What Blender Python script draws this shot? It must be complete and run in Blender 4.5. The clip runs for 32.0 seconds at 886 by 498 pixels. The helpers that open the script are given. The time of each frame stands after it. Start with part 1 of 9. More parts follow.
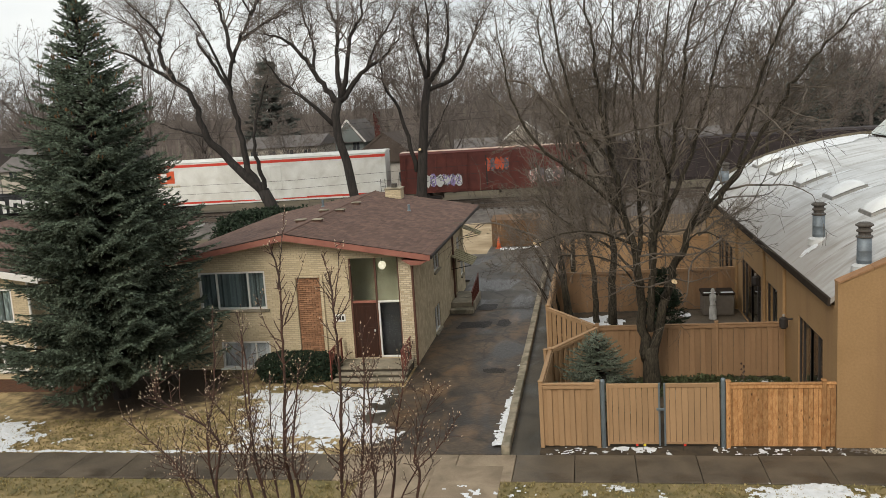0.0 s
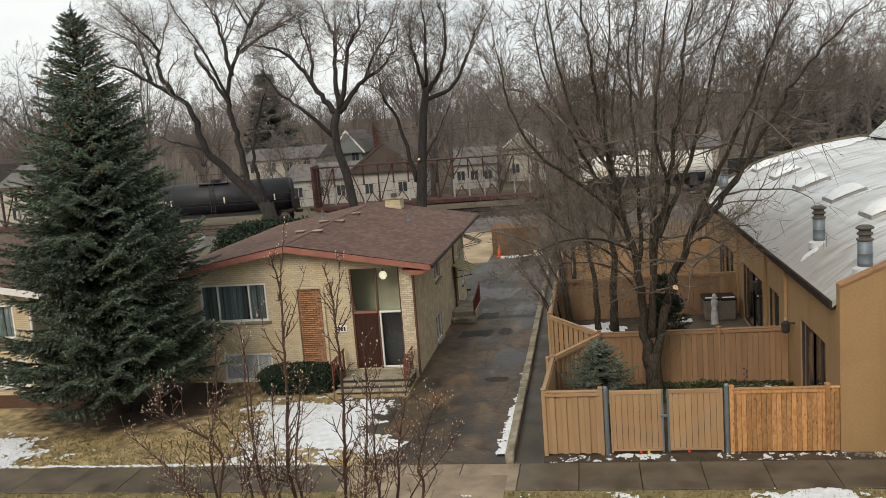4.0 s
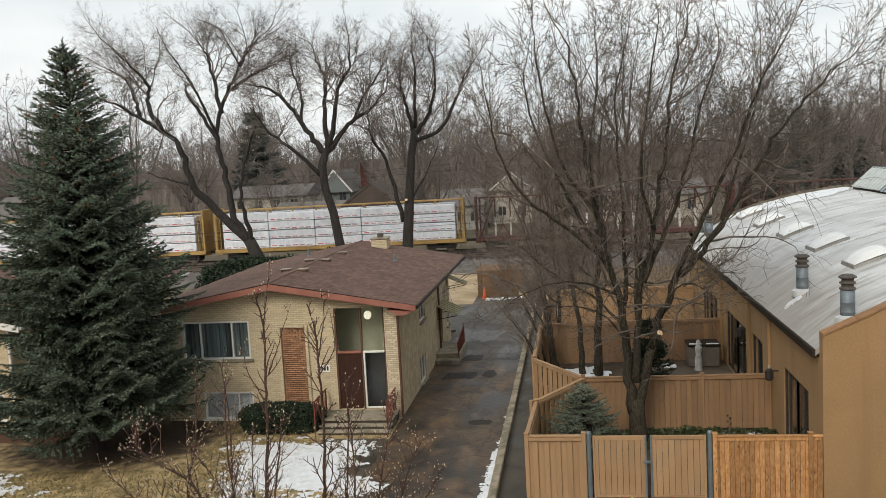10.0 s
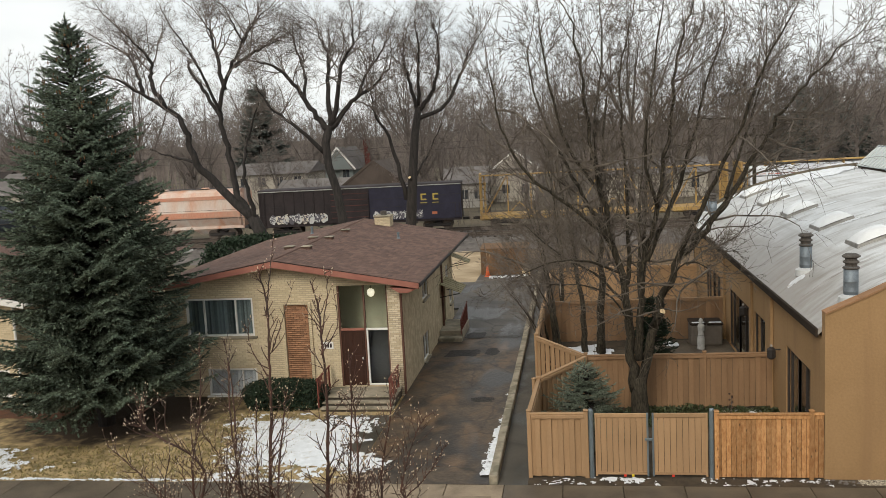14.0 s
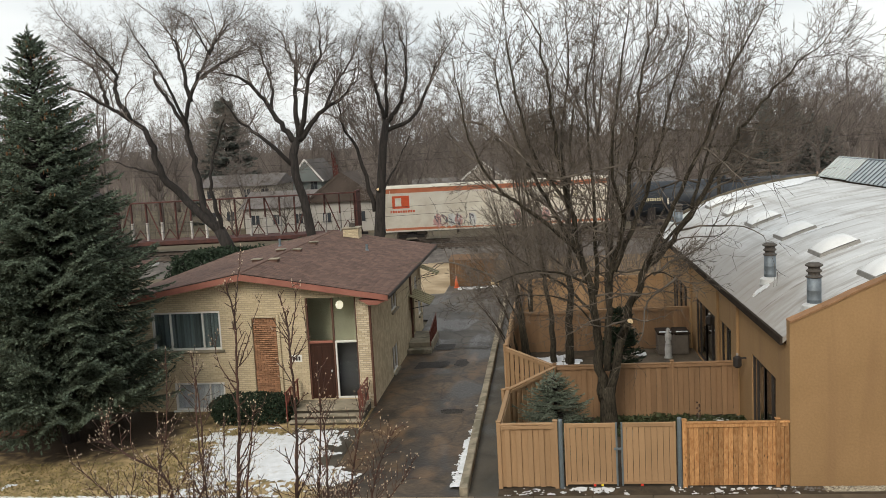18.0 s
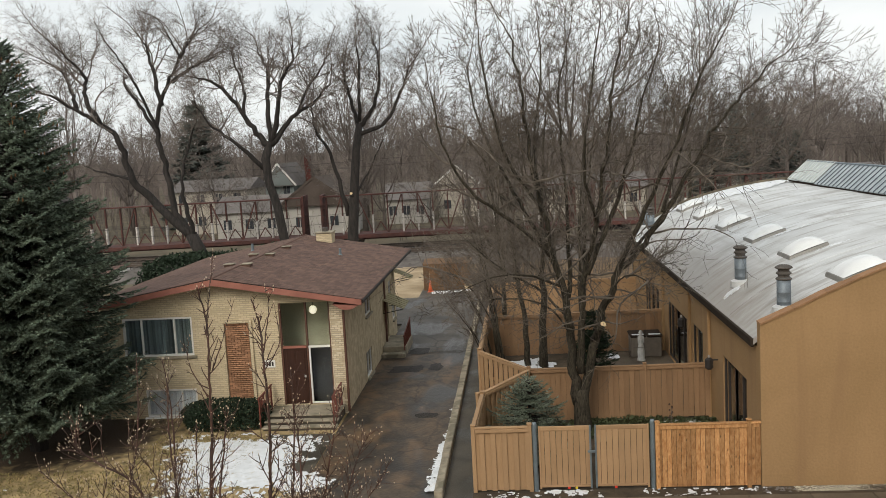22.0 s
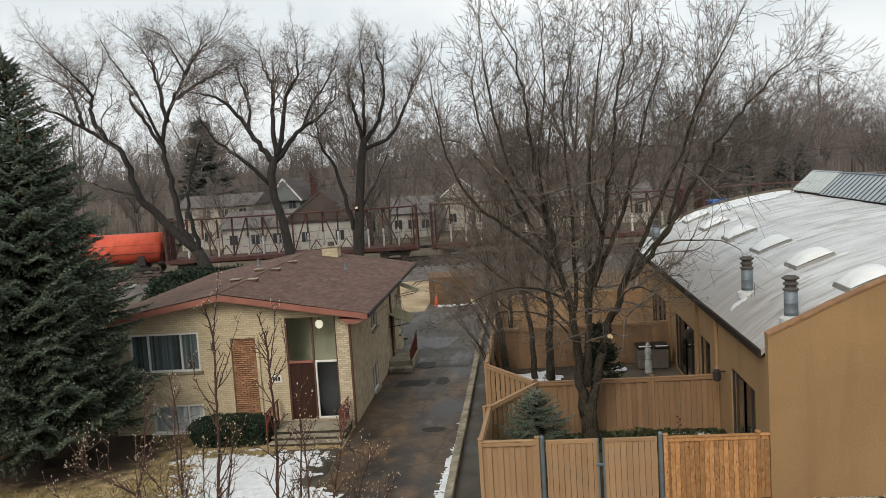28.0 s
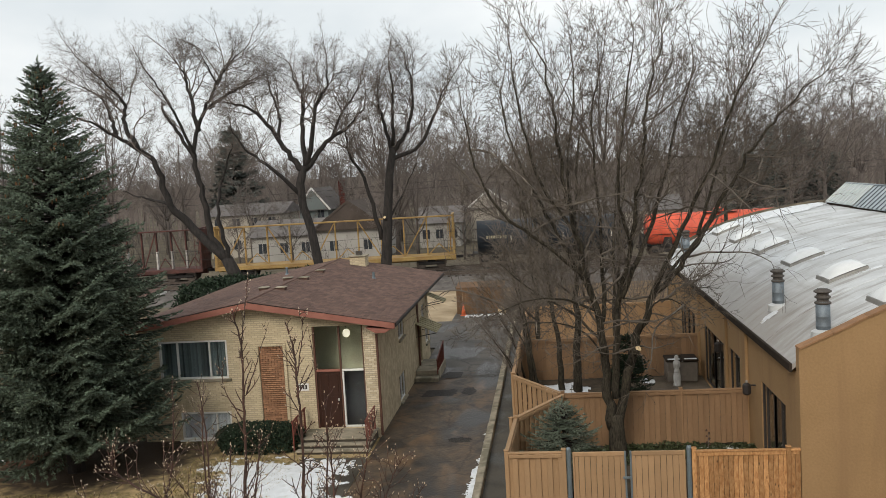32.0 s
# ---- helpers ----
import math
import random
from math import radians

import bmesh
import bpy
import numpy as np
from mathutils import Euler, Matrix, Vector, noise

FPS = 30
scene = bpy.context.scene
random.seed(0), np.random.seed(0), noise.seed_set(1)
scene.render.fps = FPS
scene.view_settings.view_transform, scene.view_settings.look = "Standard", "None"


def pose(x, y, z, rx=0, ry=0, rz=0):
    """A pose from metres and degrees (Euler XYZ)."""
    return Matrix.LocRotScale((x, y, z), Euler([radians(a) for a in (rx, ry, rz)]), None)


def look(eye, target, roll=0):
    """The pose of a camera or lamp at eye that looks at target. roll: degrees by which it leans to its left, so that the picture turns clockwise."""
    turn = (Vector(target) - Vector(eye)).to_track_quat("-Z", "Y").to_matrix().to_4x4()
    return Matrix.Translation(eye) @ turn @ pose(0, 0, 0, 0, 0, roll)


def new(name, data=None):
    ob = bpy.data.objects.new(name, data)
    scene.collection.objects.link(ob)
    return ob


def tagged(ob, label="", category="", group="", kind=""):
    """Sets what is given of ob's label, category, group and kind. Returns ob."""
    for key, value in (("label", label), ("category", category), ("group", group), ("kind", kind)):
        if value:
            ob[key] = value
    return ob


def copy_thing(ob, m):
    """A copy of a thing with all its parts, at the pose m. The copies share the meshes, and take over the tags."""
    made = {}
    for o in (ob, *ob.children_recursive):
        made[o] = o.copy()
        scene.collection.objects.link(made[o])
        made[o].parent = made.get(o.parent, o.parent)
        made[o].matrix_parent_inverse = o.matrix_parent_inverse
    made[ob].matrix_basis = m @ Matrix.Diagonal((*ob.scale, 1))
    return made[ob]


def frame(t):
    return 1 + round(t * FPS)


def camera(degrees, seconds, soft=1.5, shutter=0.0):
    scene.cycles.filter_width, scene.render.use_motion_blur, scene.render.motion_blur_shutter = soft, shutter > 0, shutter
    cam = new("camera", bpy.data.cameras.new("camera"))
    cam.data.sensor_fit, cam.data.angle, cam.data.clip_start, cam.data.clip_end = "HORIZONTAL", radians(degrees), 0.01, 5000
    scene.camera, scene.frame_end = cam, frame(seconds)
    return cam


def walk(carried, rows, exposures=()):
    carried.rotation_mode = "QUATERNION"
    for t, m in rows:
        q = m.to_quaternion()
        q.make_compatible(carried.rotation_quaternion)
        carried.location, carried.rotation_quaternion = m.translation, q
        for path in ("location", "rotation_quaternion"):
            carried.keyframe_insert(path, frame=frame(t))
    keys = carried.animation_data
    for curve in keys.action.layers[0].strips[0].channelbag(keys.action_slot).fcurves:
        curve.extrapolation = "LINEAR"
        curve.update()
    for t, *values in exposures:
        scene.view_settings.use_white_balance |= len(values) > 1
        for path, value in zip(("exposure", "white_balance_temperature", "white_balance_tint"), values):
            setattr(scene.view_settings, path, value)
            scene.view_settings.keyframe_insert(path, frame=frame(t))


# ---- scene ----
cam = camera(53.1, 32.0, soft=0.8)
PATH = [
    (0.0, pose(0, 0, 9.39, 80.66, 3.48, 8.96)),
    (0.5, pose(0, 0, 9.39, 80.76, 3.46, 8.86)),
    (1.0, pose(0, 0, 9.39, 80.79, 3.39, 9.03)),
    (1.5, pose(0, 0, 9.39, 80.94, 3.80, 9.58)),
    (2.0, pose(0, 0, 9.39, 80.93, 4.20, 10.25)),
    (2.5, pose(0, 0, 9.39, 80.46, 4.24, 10.03)),
    (3.0, pose(0, 0, 9.39, 80.45, 4.30, 9.44)),
    (3.5, pose(0, 0, 9.39, 81.27, 4.19, 9.02)),
    (5.5, pose(0, 0, 9.39, 81.13, 4.90, 8.26)),
    (6.0, pose(0, 0, 9.39, 82.15, 3.87, 7.09)),
    (6.5, pose(0, 0, 9.39, 82.94, 3.30, 8.12)),
    (7.0, pose(0, 0, 9.39, 83.40, 3.34, 9.45)),
    (7.5, pose(0, 0, 9.39, 83.91, 3.49, 9.75)),
    (8.0, pose(0, 0, 9.39, 83.97, 3.57, 9.33)),
    (8.5, pose(0, 0, 9.39, 83.89, 3.37, 8.53)),
    (9.0, pose(0, 0, 9.39, 83.89, 3.29, 8.24)),
    (9.5, pose(0, 0, 9.39, 83.74, 3.34, 8.00)),
    (10.0, pose(0, 0, 9.39, 83.85, 3.10, 8.09)),
    (10.5, pose(0, 0, 9.39, 83.65, 3.02, 7.97)),
    (11.0, pose(0, 0, 9.39, 82.90, 2.58, 8.01)),
    (11.5, pose(0, 0, 9.39, 83.35, 1.76, 8.72)),
    (12.0, pose(0, 0, 9.39, 83.86, 2.05, 8.86)),
    (12.5, pose(0, 0, 9.39, 83.83, 2.66, 8.45)),
    (13.0, pose(0, 0, 9.39, 83.24, 2.61, 8.36)),
    (13.5, pose(0, 0, 9.39, 82.63, 2.72, 8.58)),
    (14.0, pose(0, 0, 9.39, 82.43, 2.94, 8.32)),
    (14.5, pose(0, 0, 9.39, 82.45, 3.12, 7.86)),
    (16.5, pose(0, 0, 9.39, 82.47, 2.89, 6.88)),
    (17.0, pose(0, 0, 9.39, 82.82, 3.06, 6.43)),
    (17.5, pose(0, 0, 9.39, 83.00, 3.00, 6.39)),
    (18.0, pose(0, 0, 9.39, 83.07, 3.03, 6.27)),
    (18.5, pose(0, 0, 9.39, 82.92, 2.93, 6.01)),
    (19.0, pose(0, 0, 9.39, 82.85, 2.85, 5.69)),
    (19.5, pose(0, 0, 9.39, 82.55, 3.01, 5.33)),
    (20.0, pose(0, 0, 9.39, 82.25, 2.97, 5.32)),
    (20.5, pose(0, 0, 9.39, 82.38, 2.76, 5.03)),
    (21.0, pose(0, 0, 9.39, 82.85, 2.90, 4.67)),
    (21.5, pose(0, 0, 9.39, 83.21, 2.96, 4.84)),
    (22.0, pose(0, 0, 9.39, 83.24, 3.07, 4.55)),
    (22.5, pose(0, 0, 9.39, 83.37, 3.14, 4.33)),
    (23.0, pose(0, 0, 9.39, 83.42, 3.22, 4.56)),
    (23.5, pose(0, 0, 9.39, 83.45, 3.26, 4.85)),
    (24.0, pose(0, 0, 9.39, 83.79, 3.27, 4.99)),
    (24.5, pose(0, 0, 9.39, 84.45, 3.40, 4.80)),
    (25.0, pose(0, 0, 9.39, 84.77, 3.52, 4.81)),
    (25.5, pose(0, 0, 9.39, 84.58, 3.63, 4.93)),
    (27.5, pose(0, 0, 9.39, 84.12, 3.73, 5.12)),
    (28.0, pose(0, 0, 9.39, 84.13, 3.60, 4.86)),
    (28.5, pose(0, 0, 9.39, 84.36, 3.63, 4.64)),
    (29.0, pose(0, 0, 9.39, 84.67, 3.87, 4.42)),
    (29.5, pose(0, 0, 9.39, 84.90, 3.89, 4.50)),
    (30.0, pose(0, 0, 9.39, 85.14, 3.62, 5.03)),
    (30.5, pose(0, 0, 9.39, 85.12, 3.16, 5.68)),
    (31.0, pose(0, 0, 9.39, 84.79, 2.72, 6.26)),
    (31.5, pose(0, 0, 9.39, 84.75, 3.03, 6.67)),
    (32.0, pose(0, 0, 9.39, 84.88, 3.32, 6.68)),
]
walk(cam, PATH, [(0.0, 0.13, 6900, 9), (3.5, 0.13, 6900, 9), (6.0, 0.15, 6900, 9), (7.0, 0.08, 6850, 9), (8.0, -0.1, 6800, 9), (9.0, -0.02, 6800, 9), (10.0, 0.1, 6800, 9), (13.0, 0.16, 6850, 9), (19.0, 0.14, 6850, 9), (25.0, 0.06, 6750, 9), (32.0, 0.04, 6700, 9)])
CAMZ = 9.39


# ---- world and light ----
def build_world():
    w = bpy.data.worlds.new("overcast_sky")
    scene.world = w
    w.use_nodes = True
    nt = w.node_tree
    nt.nodes.clear()
    out = nt.nodes.new("ShaderNodeOutputWorld")
    bg = nt.nodes.new("ShaderNodeBackground")
    sky = nt.nodes.new("ShaderNodeTexSky")
    sky.sky_type = "NISHITA"
    sky.sun_disc = False
    sky.sun_elevation = radians(38)
    sky.sun_rotation = radians(200)
    sky.air_density = 1.0
    sky.dust_density = 4.0
    soft = nt.nodes.new("ShaderNodeHueSaturation")
    soft.inputs["Saturation"].default_value = 0.25
    tc = nt.nodes.new("ShaderNodeTexCoord")
    mp = nt.nodes.new("ShaderNodeMapping")
    mp.inputs["Scale"].default_value = (2.0, 2.0, 5.0)
    cl = nt.nodes.new("ShaderNodeTexNoise")
    cl.inputs["Scale"].default_value = 1.6
    cl.inputs["Detail"].default_value = 6.0
    ramp = nt.nodes.new("ShaderNodeValToRGB")
    ramp.color_ramp.elements[0].position = 0.3
    ramp.color_ramp.elements[0].color = (4.75, 5.3, 5.75, 1)
    ramp.color_ramp.elements[1].position = 0.7
    ramp.color_ramp.elements[1].color = (6.7, 7.0, 7.25, 1)
    mix = nt.nodes.new("ShaderNodeMixRGB")
    mix.inputs["Fac"].default_value = 0.82
    nt.links.new(tc.outputs["Generated"], mp.inputs["Vector"])
    nt.links.new(mp.outputs["Vector"], cl.inputs["Vector"])
    nt.links.new(cl.outputs["Fac"], ramp.inputs["Fac"])
    nt.links.new(sky.outputs["Color"], soft.inputs["Color"])
    nt.links.new(soft.outputs["Color"], mix.inputs["Color1"])
    nt.links.new(ramp.outputs["Color"], mix.inputs["Color2"])
    nt.links.new(mix.outputs["Color"], bg.inputs["Color"])
    bg.inputs["Strength"].default_value = 0.15
    nt.links.new(bg.outputs["Background"], out.inputs["Surface"])
    s = new("sun", bpy.data.lights.new("sun", "SUN"))
    s.data.energy = 1.6
    s.data.angle = radians(25)
    s.data.color = (1.0, 0.93, 0.82)
    s.matrix_world = look((-20, -40, 45), (0, 20, 0))


build_world()


# ---- materials ----
def mat(name, col, rough=0.8, var=0.25, scale=3.0, fine=40.0, bump=0.2, col2=None, metal=0.0, isl=0.0, obj=0.0, spec=0.3, stretch=(1, 1, 1), warp=0.5, knots=False):
    """Base colour with stains at a large scale, grain at a fine scale, relief, and variation from piece to piece."""
    m = bpy.data.materials.new(name)
    m.use_nodes = True
    nt = m.node_tree
    b = nt.nodes["Principled BSDF"]
    b.inputs["Roughness"].default_value = rough
    b.inputs["Metallic"].default_value = metal
    b.inputs["Specular IOR Level"].default_value = spec
    tc = nt.nodes.new("ShaderNodeTexCoord")
    mp = nt.nodes.new("ShaderNodeMapping")
    mp.inputs["Scale"].default_value = stretch
    nt.links.new(tc.outputs["Object"], mp.inputs["Vector"])
    n1 = nt.nodes.new("ShaderNodeTexNoise")
    n1.inputs["Scale"].default_value = scale
    n1.inputs["Detail"].default_value = 5
    n1.inputs["Distortion"].default_value = warp
    n2 = nt.nodes.new("ShaderNodeTexNoise")
    n2.inputs["Scale"].default_value = fine
    n2.inputs["Detail"].default_value = 3
    place = mp.outputs["Vector"]
    if obj:
        # each piece shows its own stretch of grain
        oi = nt.nodes.new("ShaderNodeObjectInfo")
        far = nt.nodes.new("ShaderNodeMath")
        far.operation = "MULTIPLY"
        far.inputs[1].default_value = 37.0
        off = nt.nodes.new("ShaderNodeVectorMath")
        off.operation = "ADD"
        nt.links.new(oi.outputs["Random"], far.inputs[0])
        nt.links.new(place, off.inputs[0])
        nt.links.new(far.outputs["Value"], off.inputs[1])
        place = off.outputs["Vector"]
    if knots:
        vo = nt.nodes.new("ShaderNodeTexVoronoi")
        vo.inputs["Scale"].default_value = 1.3
        nt.links.new(place, vo.inputs["Vector"])
        kr = nt.nodes.new("ShaderNodeMapRange")
        kr.inputs["From Min"].default_value, kr.inputs["From Max"].default_value = 0.06, 0.16
        kr.inputs["To Min"].default_value = 0.3
        nt.links.new(vo.outputs["Distance"], kr.inputs["Value"])
    for n in (n1, n2):
        nt.links.new(place, n.inputs["Vector"])
    r = nt.nodes.new("ShaderNodeValToRGB")
    c2 = col2 or [c * (1 - var) for c in col]
    r.color_ramp.elements[0].position, r.color_ramp.elements[1].position = 0.32, 0.68
    r.color_ramp.elements[0].color = (*c2, 1)
    r.color_ramp.elements[1].color = (*col, 1)
    nt.links.new(n1.outputs["Fac"], r.inputs["Fac"])
    hs = nt.nodes.new("ShaderNodeHueSaturation")
    mr = nt.nodes.new("ShaderNodeMapRange")
    mr.inputs["To Min"].default_value, mr.inputs["To Max"].default_value = 1 - var * 0.8, 1 + var * 0.8
    nt.links.new(n2.outputs["Fac"], mr.inputs["Value"])
    last = mr.outputs["Result"]
    for amount, node, socket in ((isl, "ShaderNodeNewGeometry", "Random Per Island"), (obj, "ShaderNodeObjectInfo", "Random")):
        if amount:
            g = nt.nodes.new(node)
            q = nt.nodes.new("ShaderNodeMapRange")
            q.inputs["To Min"].default_value, q.inputs["To Max"].default_value = 1 - amount, 1 + amount
            nt.links.new(g.outputs[socket], q.inputs["Value"])
            k = nt.nodes.new("ShaderNodeMath")
            k.operation = "MULTIPLY"
            nt.links.new(last, k.inputs[0])
            nt.links.new(q.outputs["Result"], k.inputs[1])
            last = k.outputs["Value"]
    if knots:
        k = nt.nodes.new("ShaderNodeMath")
        k.operation = "MULTIPLY"
        nt.links.new(last, k.inputs[0])
        nt.links.new(kr.outputs["Result"], k.inputs[1])
        last = k.outputs["Value"]
    nt.links.new(last, hs.inputs["Value"])
    nt.links.new(r.outputs["Color"], hs.inputs["Color"])
    nt.links.new(hs.outputs["Color"], b.inputs["Base Color"])
    if bump:
        bp = nt.nodes.new("ShaderNodeBump")
        bp.inputs["Strength"].default_value = bump
        bp.inputs["Distance"].default_value = 0.02
        nt.links.new(n2.outputs["Fac"], bp.inputs["Height"])
        nt.links.new(bp.outputs["Normal"], b.inputs["Normal"])
    return m


def brick_mat(name, c1, c2, mortar, side="xz"):
    m = mat(name, c1, 0.9, 0.2, 0.8, 30, 0.2)
    nt = m.node_tree
    b = nt.nodes["Principled BSDF"]
    tc = nt.nodes.new("ShaderNodeTexCoord")
    sx = nt.nodes.new("ShaderNodeSeparateXYZ")
    cx = nt.nodes.new("ShaderNodeCombineXYZ")
    nt.links.new(tc.outputs["Object"], sx.inputs["Vector"])
    add = nt.nodes.new("ShaderNodeMath")
    add.operation = "ADD"
    nt.links.new(sx.outputs["X"], add.inputs[0])
    nt.links.new(sx.outputs["Y"], add.inputs[1])
    nt.links.new(add.outputs["Value"], cx.inputs["X"])
    nt.links.new(sx.outputs["Z"], cx.inputs["Y"])
    br = nt.nodes.new("ShaderNodeTexBrick")
    br.inputs["Scale"].default_value = 1.0
    br.inputs["Brick Width"].default_value = 0.215
    br.inputs["Row Height"].default_value = 0.075
    br.inputs["Mortar Size"].default_value = 0.009
    br.inputs["Color1"].default_value = (*c1, 1)
    br.inputs["Color2"].default_value = (*c2, 1)
    br.inputs["Mortar"].default_value = (*mortar, 1)
    br.inputs["Bias"].default_value = -0.2
    nt.links.new(cx.outputs["Vector"], br.inputs["Vector"])
    mixer = nt.nodes.new("ShaderNodeMixRGB")
    mixer.blend_type = "MULTIPLY"
    mixer.inputs["Fac"].default_value = 0.5
    old = b.inputs["Base Color"].links[0].from_socket
    sc = nt.nodes.new("ShaderNodeMixRGB")
    sc.blend_type = "DIVIDE"
    sc.inputs["Fac"].default_value = 1.0
    sc.inputs["Color2"].default_value = (*c1, 1)
    nt.links.new(old, sc.inputs["Color1"])
    nt.links.new(br.outputs["Color"], mixer.inputs["Color1"])
    nt.links.new(sc.outputs["Color"], mixer.inputs["Color2"])
    nt.links.new(mixer.outputs["Color"], b.inputs["Base Color"])
    bp = nt.nodes.new("ShaderNodeBump")
    bp.inputs["Strength"].default_value = 0.7
    bp.inputs["Distance"].default_value = 0.01
    bp.invert = True
    nt.links.new(br.outputs["Fac"], bp.inputs["Height"])
    nt.links.new(bp.outputs["Normal"], b.inputs["Normal"])
    return m


def overlay(m, colour, lo, hi, scale=1.0, stretch=(1, 1, 1), rough=None, detail=6, centre=None, cracks=0.0, amount=1.0, warp=0.4, seed=0.0):
    """Lays stains of another colour (and gloss) over a material, where a noise lies between lo and hi; with a centre (x, y, z, rx, ry, rz) within a ragged
    oval; with cracks, along the borders of irregular cells."""
    nt = m.node_tree
    b = nt.nodes["Principled BSDF"]
    tc = nt.nodes.new("ShaderNodeTexCoord")
    mp = nt.nodes.new("ShaderNodeMapping")
    mp.inputs["Scale"].default_value = stretch
    mp.inputs["Location"].default_value = (seed, seed * 0.7, 0)
    nt.links.new(tc.outputs["Object"], mp.inputs["Vector"])
    n = nt.nodes.new("ShaderNodeTexNoise")
    n.inputs["Scale"].default_value = scale
    n.inputs["Detail"].default_value = detail
    n.inputs["Distortion"].default_value = warp
    nt.links.new(mp.outputs["Vector"], n.inputs["Vector"])
    value = n.outputs["Fac"]
    if cracks:
        add = nt.nodes.new("ShaderNodeMixRGB")
        add.blend_type = "ADD"
        add.inputs["Fac"].default_value = 0.35
        nt.links.new(mp.outputs["Vector"], add.inputs["Color1"])
        nt.links.new(n.outputs["Color"], add.inputs["Color2"])
        v = nt.nodes.new("ShaderNodeTexVoronoi")
        v.feature = "DISTANCE_TO_EDGE"
        v.inputs["Scale"].default_value = cracks
        nt.links.new(add.outputs["Color"], v.inputs["Vector"])
        value = v.outputs["Distance"]
    if centre:
        mc = nt.nodes.new("ShaderNodeMapping")
        mc.vector_type = "TEXTURE"
        mc.inputs["Location"].default_value = centre[:3]
        mc.inputs["Scale"].default_value = centre[3:]
        nt.links.new(tc.outputs["Object"], mc.inputs["Vector"])
        ln = nt.nodes.new("ShaderNodeVectorMath")
        ln.operation = "LENGTH"
        nt.links.new(mc.outputs["Vector"], ln.inputs[0])
        sm = nt.nodes.new("ShaderNodeMath")
        sm.operation = "MULTIPLY_ADD"
        sm.inputs[1].default_value = 0.9
        nt.links.new(n.outputs["Fac"], sm.inputs[0])
        nt.links.new(ln.outputs["Value"], sm.inputs[2])
        value = sm.outputs["Value"]
    mr = nt.nodes.new("ShaderNodeMapRange")
    mr.inputs["From Min"].default_value, mr.inputs["From Max"].default_value = lo, hi
    mr.inputs["To Min"].default_value, mr.inputs["To Max"].default_value = (0.0, amount)
    nt.links.new(value, mr.inputs["Value"])
    mix = nt.nodes.new("ShaderNodeMixRGB")
    mix.inputs["Color2"].default_value = (*colour, 1)
    nt.links.new(mr.outputs["Result"], mix.inputs["Fac"])
    nt.links.new(b.inputs["Base Color"].links[0].from_socket, mix.inputs["Color1"])
    nt.links.new(mix.outputs["Color"], b.inputs["Base Color"])
    if rough is not None:
        rm = nt.nodes.new("ShaderNodeMapRange")
        rm.inputs["From Max"].default_value = 1.0
        rm.inputs["To Min"].default_value, rm.inputs["To Max"].default_value = b.inputs["Roughness"].default_value, rough
        if b.inputs["Roughness"].links:
            nt.links.new(b.inputs["Roughness"].links[0].from_socket, rm.inputs["To Min"])
        nt.links.new(mr.outputs["Result"], rm.inputs["Value"])
        nt.links.new(rm.outputs["Result"], b.inputs["Roughness"])


def glass_mat(name, tint=(0.9, 0.93, 0.92), rough=0.02):
    """A pane in front of a dim room: dark and glossy."""
    m = bpy.data.materials.new(name)
    m.use_nodes = True
    b = m.node_tree.nodes["Principled BSDF"]
    b.inputs["Base Color"].default_value = (*tint, 1)
    b.inputs["Roughness"].default_value = rough
    b.inputs["Transmission Weight"].default_value = 1.0
    b.inputs["IOR"].default_value = 1.27
    return m


M = {}
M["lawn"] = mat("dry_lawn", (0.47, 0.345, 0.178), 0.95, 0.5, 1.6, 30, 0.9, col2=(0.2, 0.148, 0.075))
M["ground"] = mat("winter_ground", (0.145, 0.118, 0.08), 0.95, 0.4, 0.25, 22, 0.6, col2=(0.08, 0.066, 0.045))
M["dirt"] = mat("pale_dirt", (0.46, 0.36, 0.24), 0.95, 0.35, 0.5, 14, 0.6, col2=(0.27, 0.2, 0.12))
M["mulch"] = mat("red_mulch", (0.13, 0.055, 0.03), 0.95, 0.5, 4, 50, 0.9, col2=(0.07, 0.04, 0.025))
M["needles"] = mat("needle_litter", (0.09, 0.066, 0.043), 0.95, 0.4, 2, 40, 0.8, col2=(0.04, 0.031, 0.021))
M["leaflitter"] = mat("fallen_leaf_litter", (0.2, 0.13, 0.072), 0.95, 0.5, 1.5, 18, 0.9, col2=(0.09, 0.062, 0.037))
M["snow"] = mat("old_snow", (0.74, 0.76, 0.79), 0.7, 0.1, 4, 30, 0.5, col2=(0.6, 0.62, 0.64))
M["conc"] = mat("wet_concrete", (0.128, 0.101, 0.072), 0.6, 0.35, 1.2, 60, 0.3, col2=(0.075, 0.06, 0.044), obj=0.08)
M["apron"] = mat("drying_concrete", (0.3, 0.235, 0.165), 0.75, 0.3, 1.4, 50, 0.3, col2=(0.17, 0.13, 0.09), obj=0.1)
M["parkway"] = mat("mossy_winter_grass", (0.27, 0.205, 0.1), 0.95, 0.5, 1.8, 26, 1.0, col2=(0.11, 0.098, 0.042))
M["curb"] = mat("kerb_concrete", (0.36, 0.315, 0.24), 0.85, 0.3, 2, 50, 0.3, col2=(0.22, 0.19, 0.14))
M["step"] = mat("damp_step_concrete", (0.165, 0.138, 0.098), 0.85, 0.3, 2, 20, 0.3, col2=(0.09, 0.077, 0.056))
M["asphalt"] = mat("wet_asphalt", (0.108, 0.076, 0.05), 0.55, 0.7, 1.4, 9, 0.5, col2=(0.042, 0.033, 0.025), spec=0.3, warp=1.1)
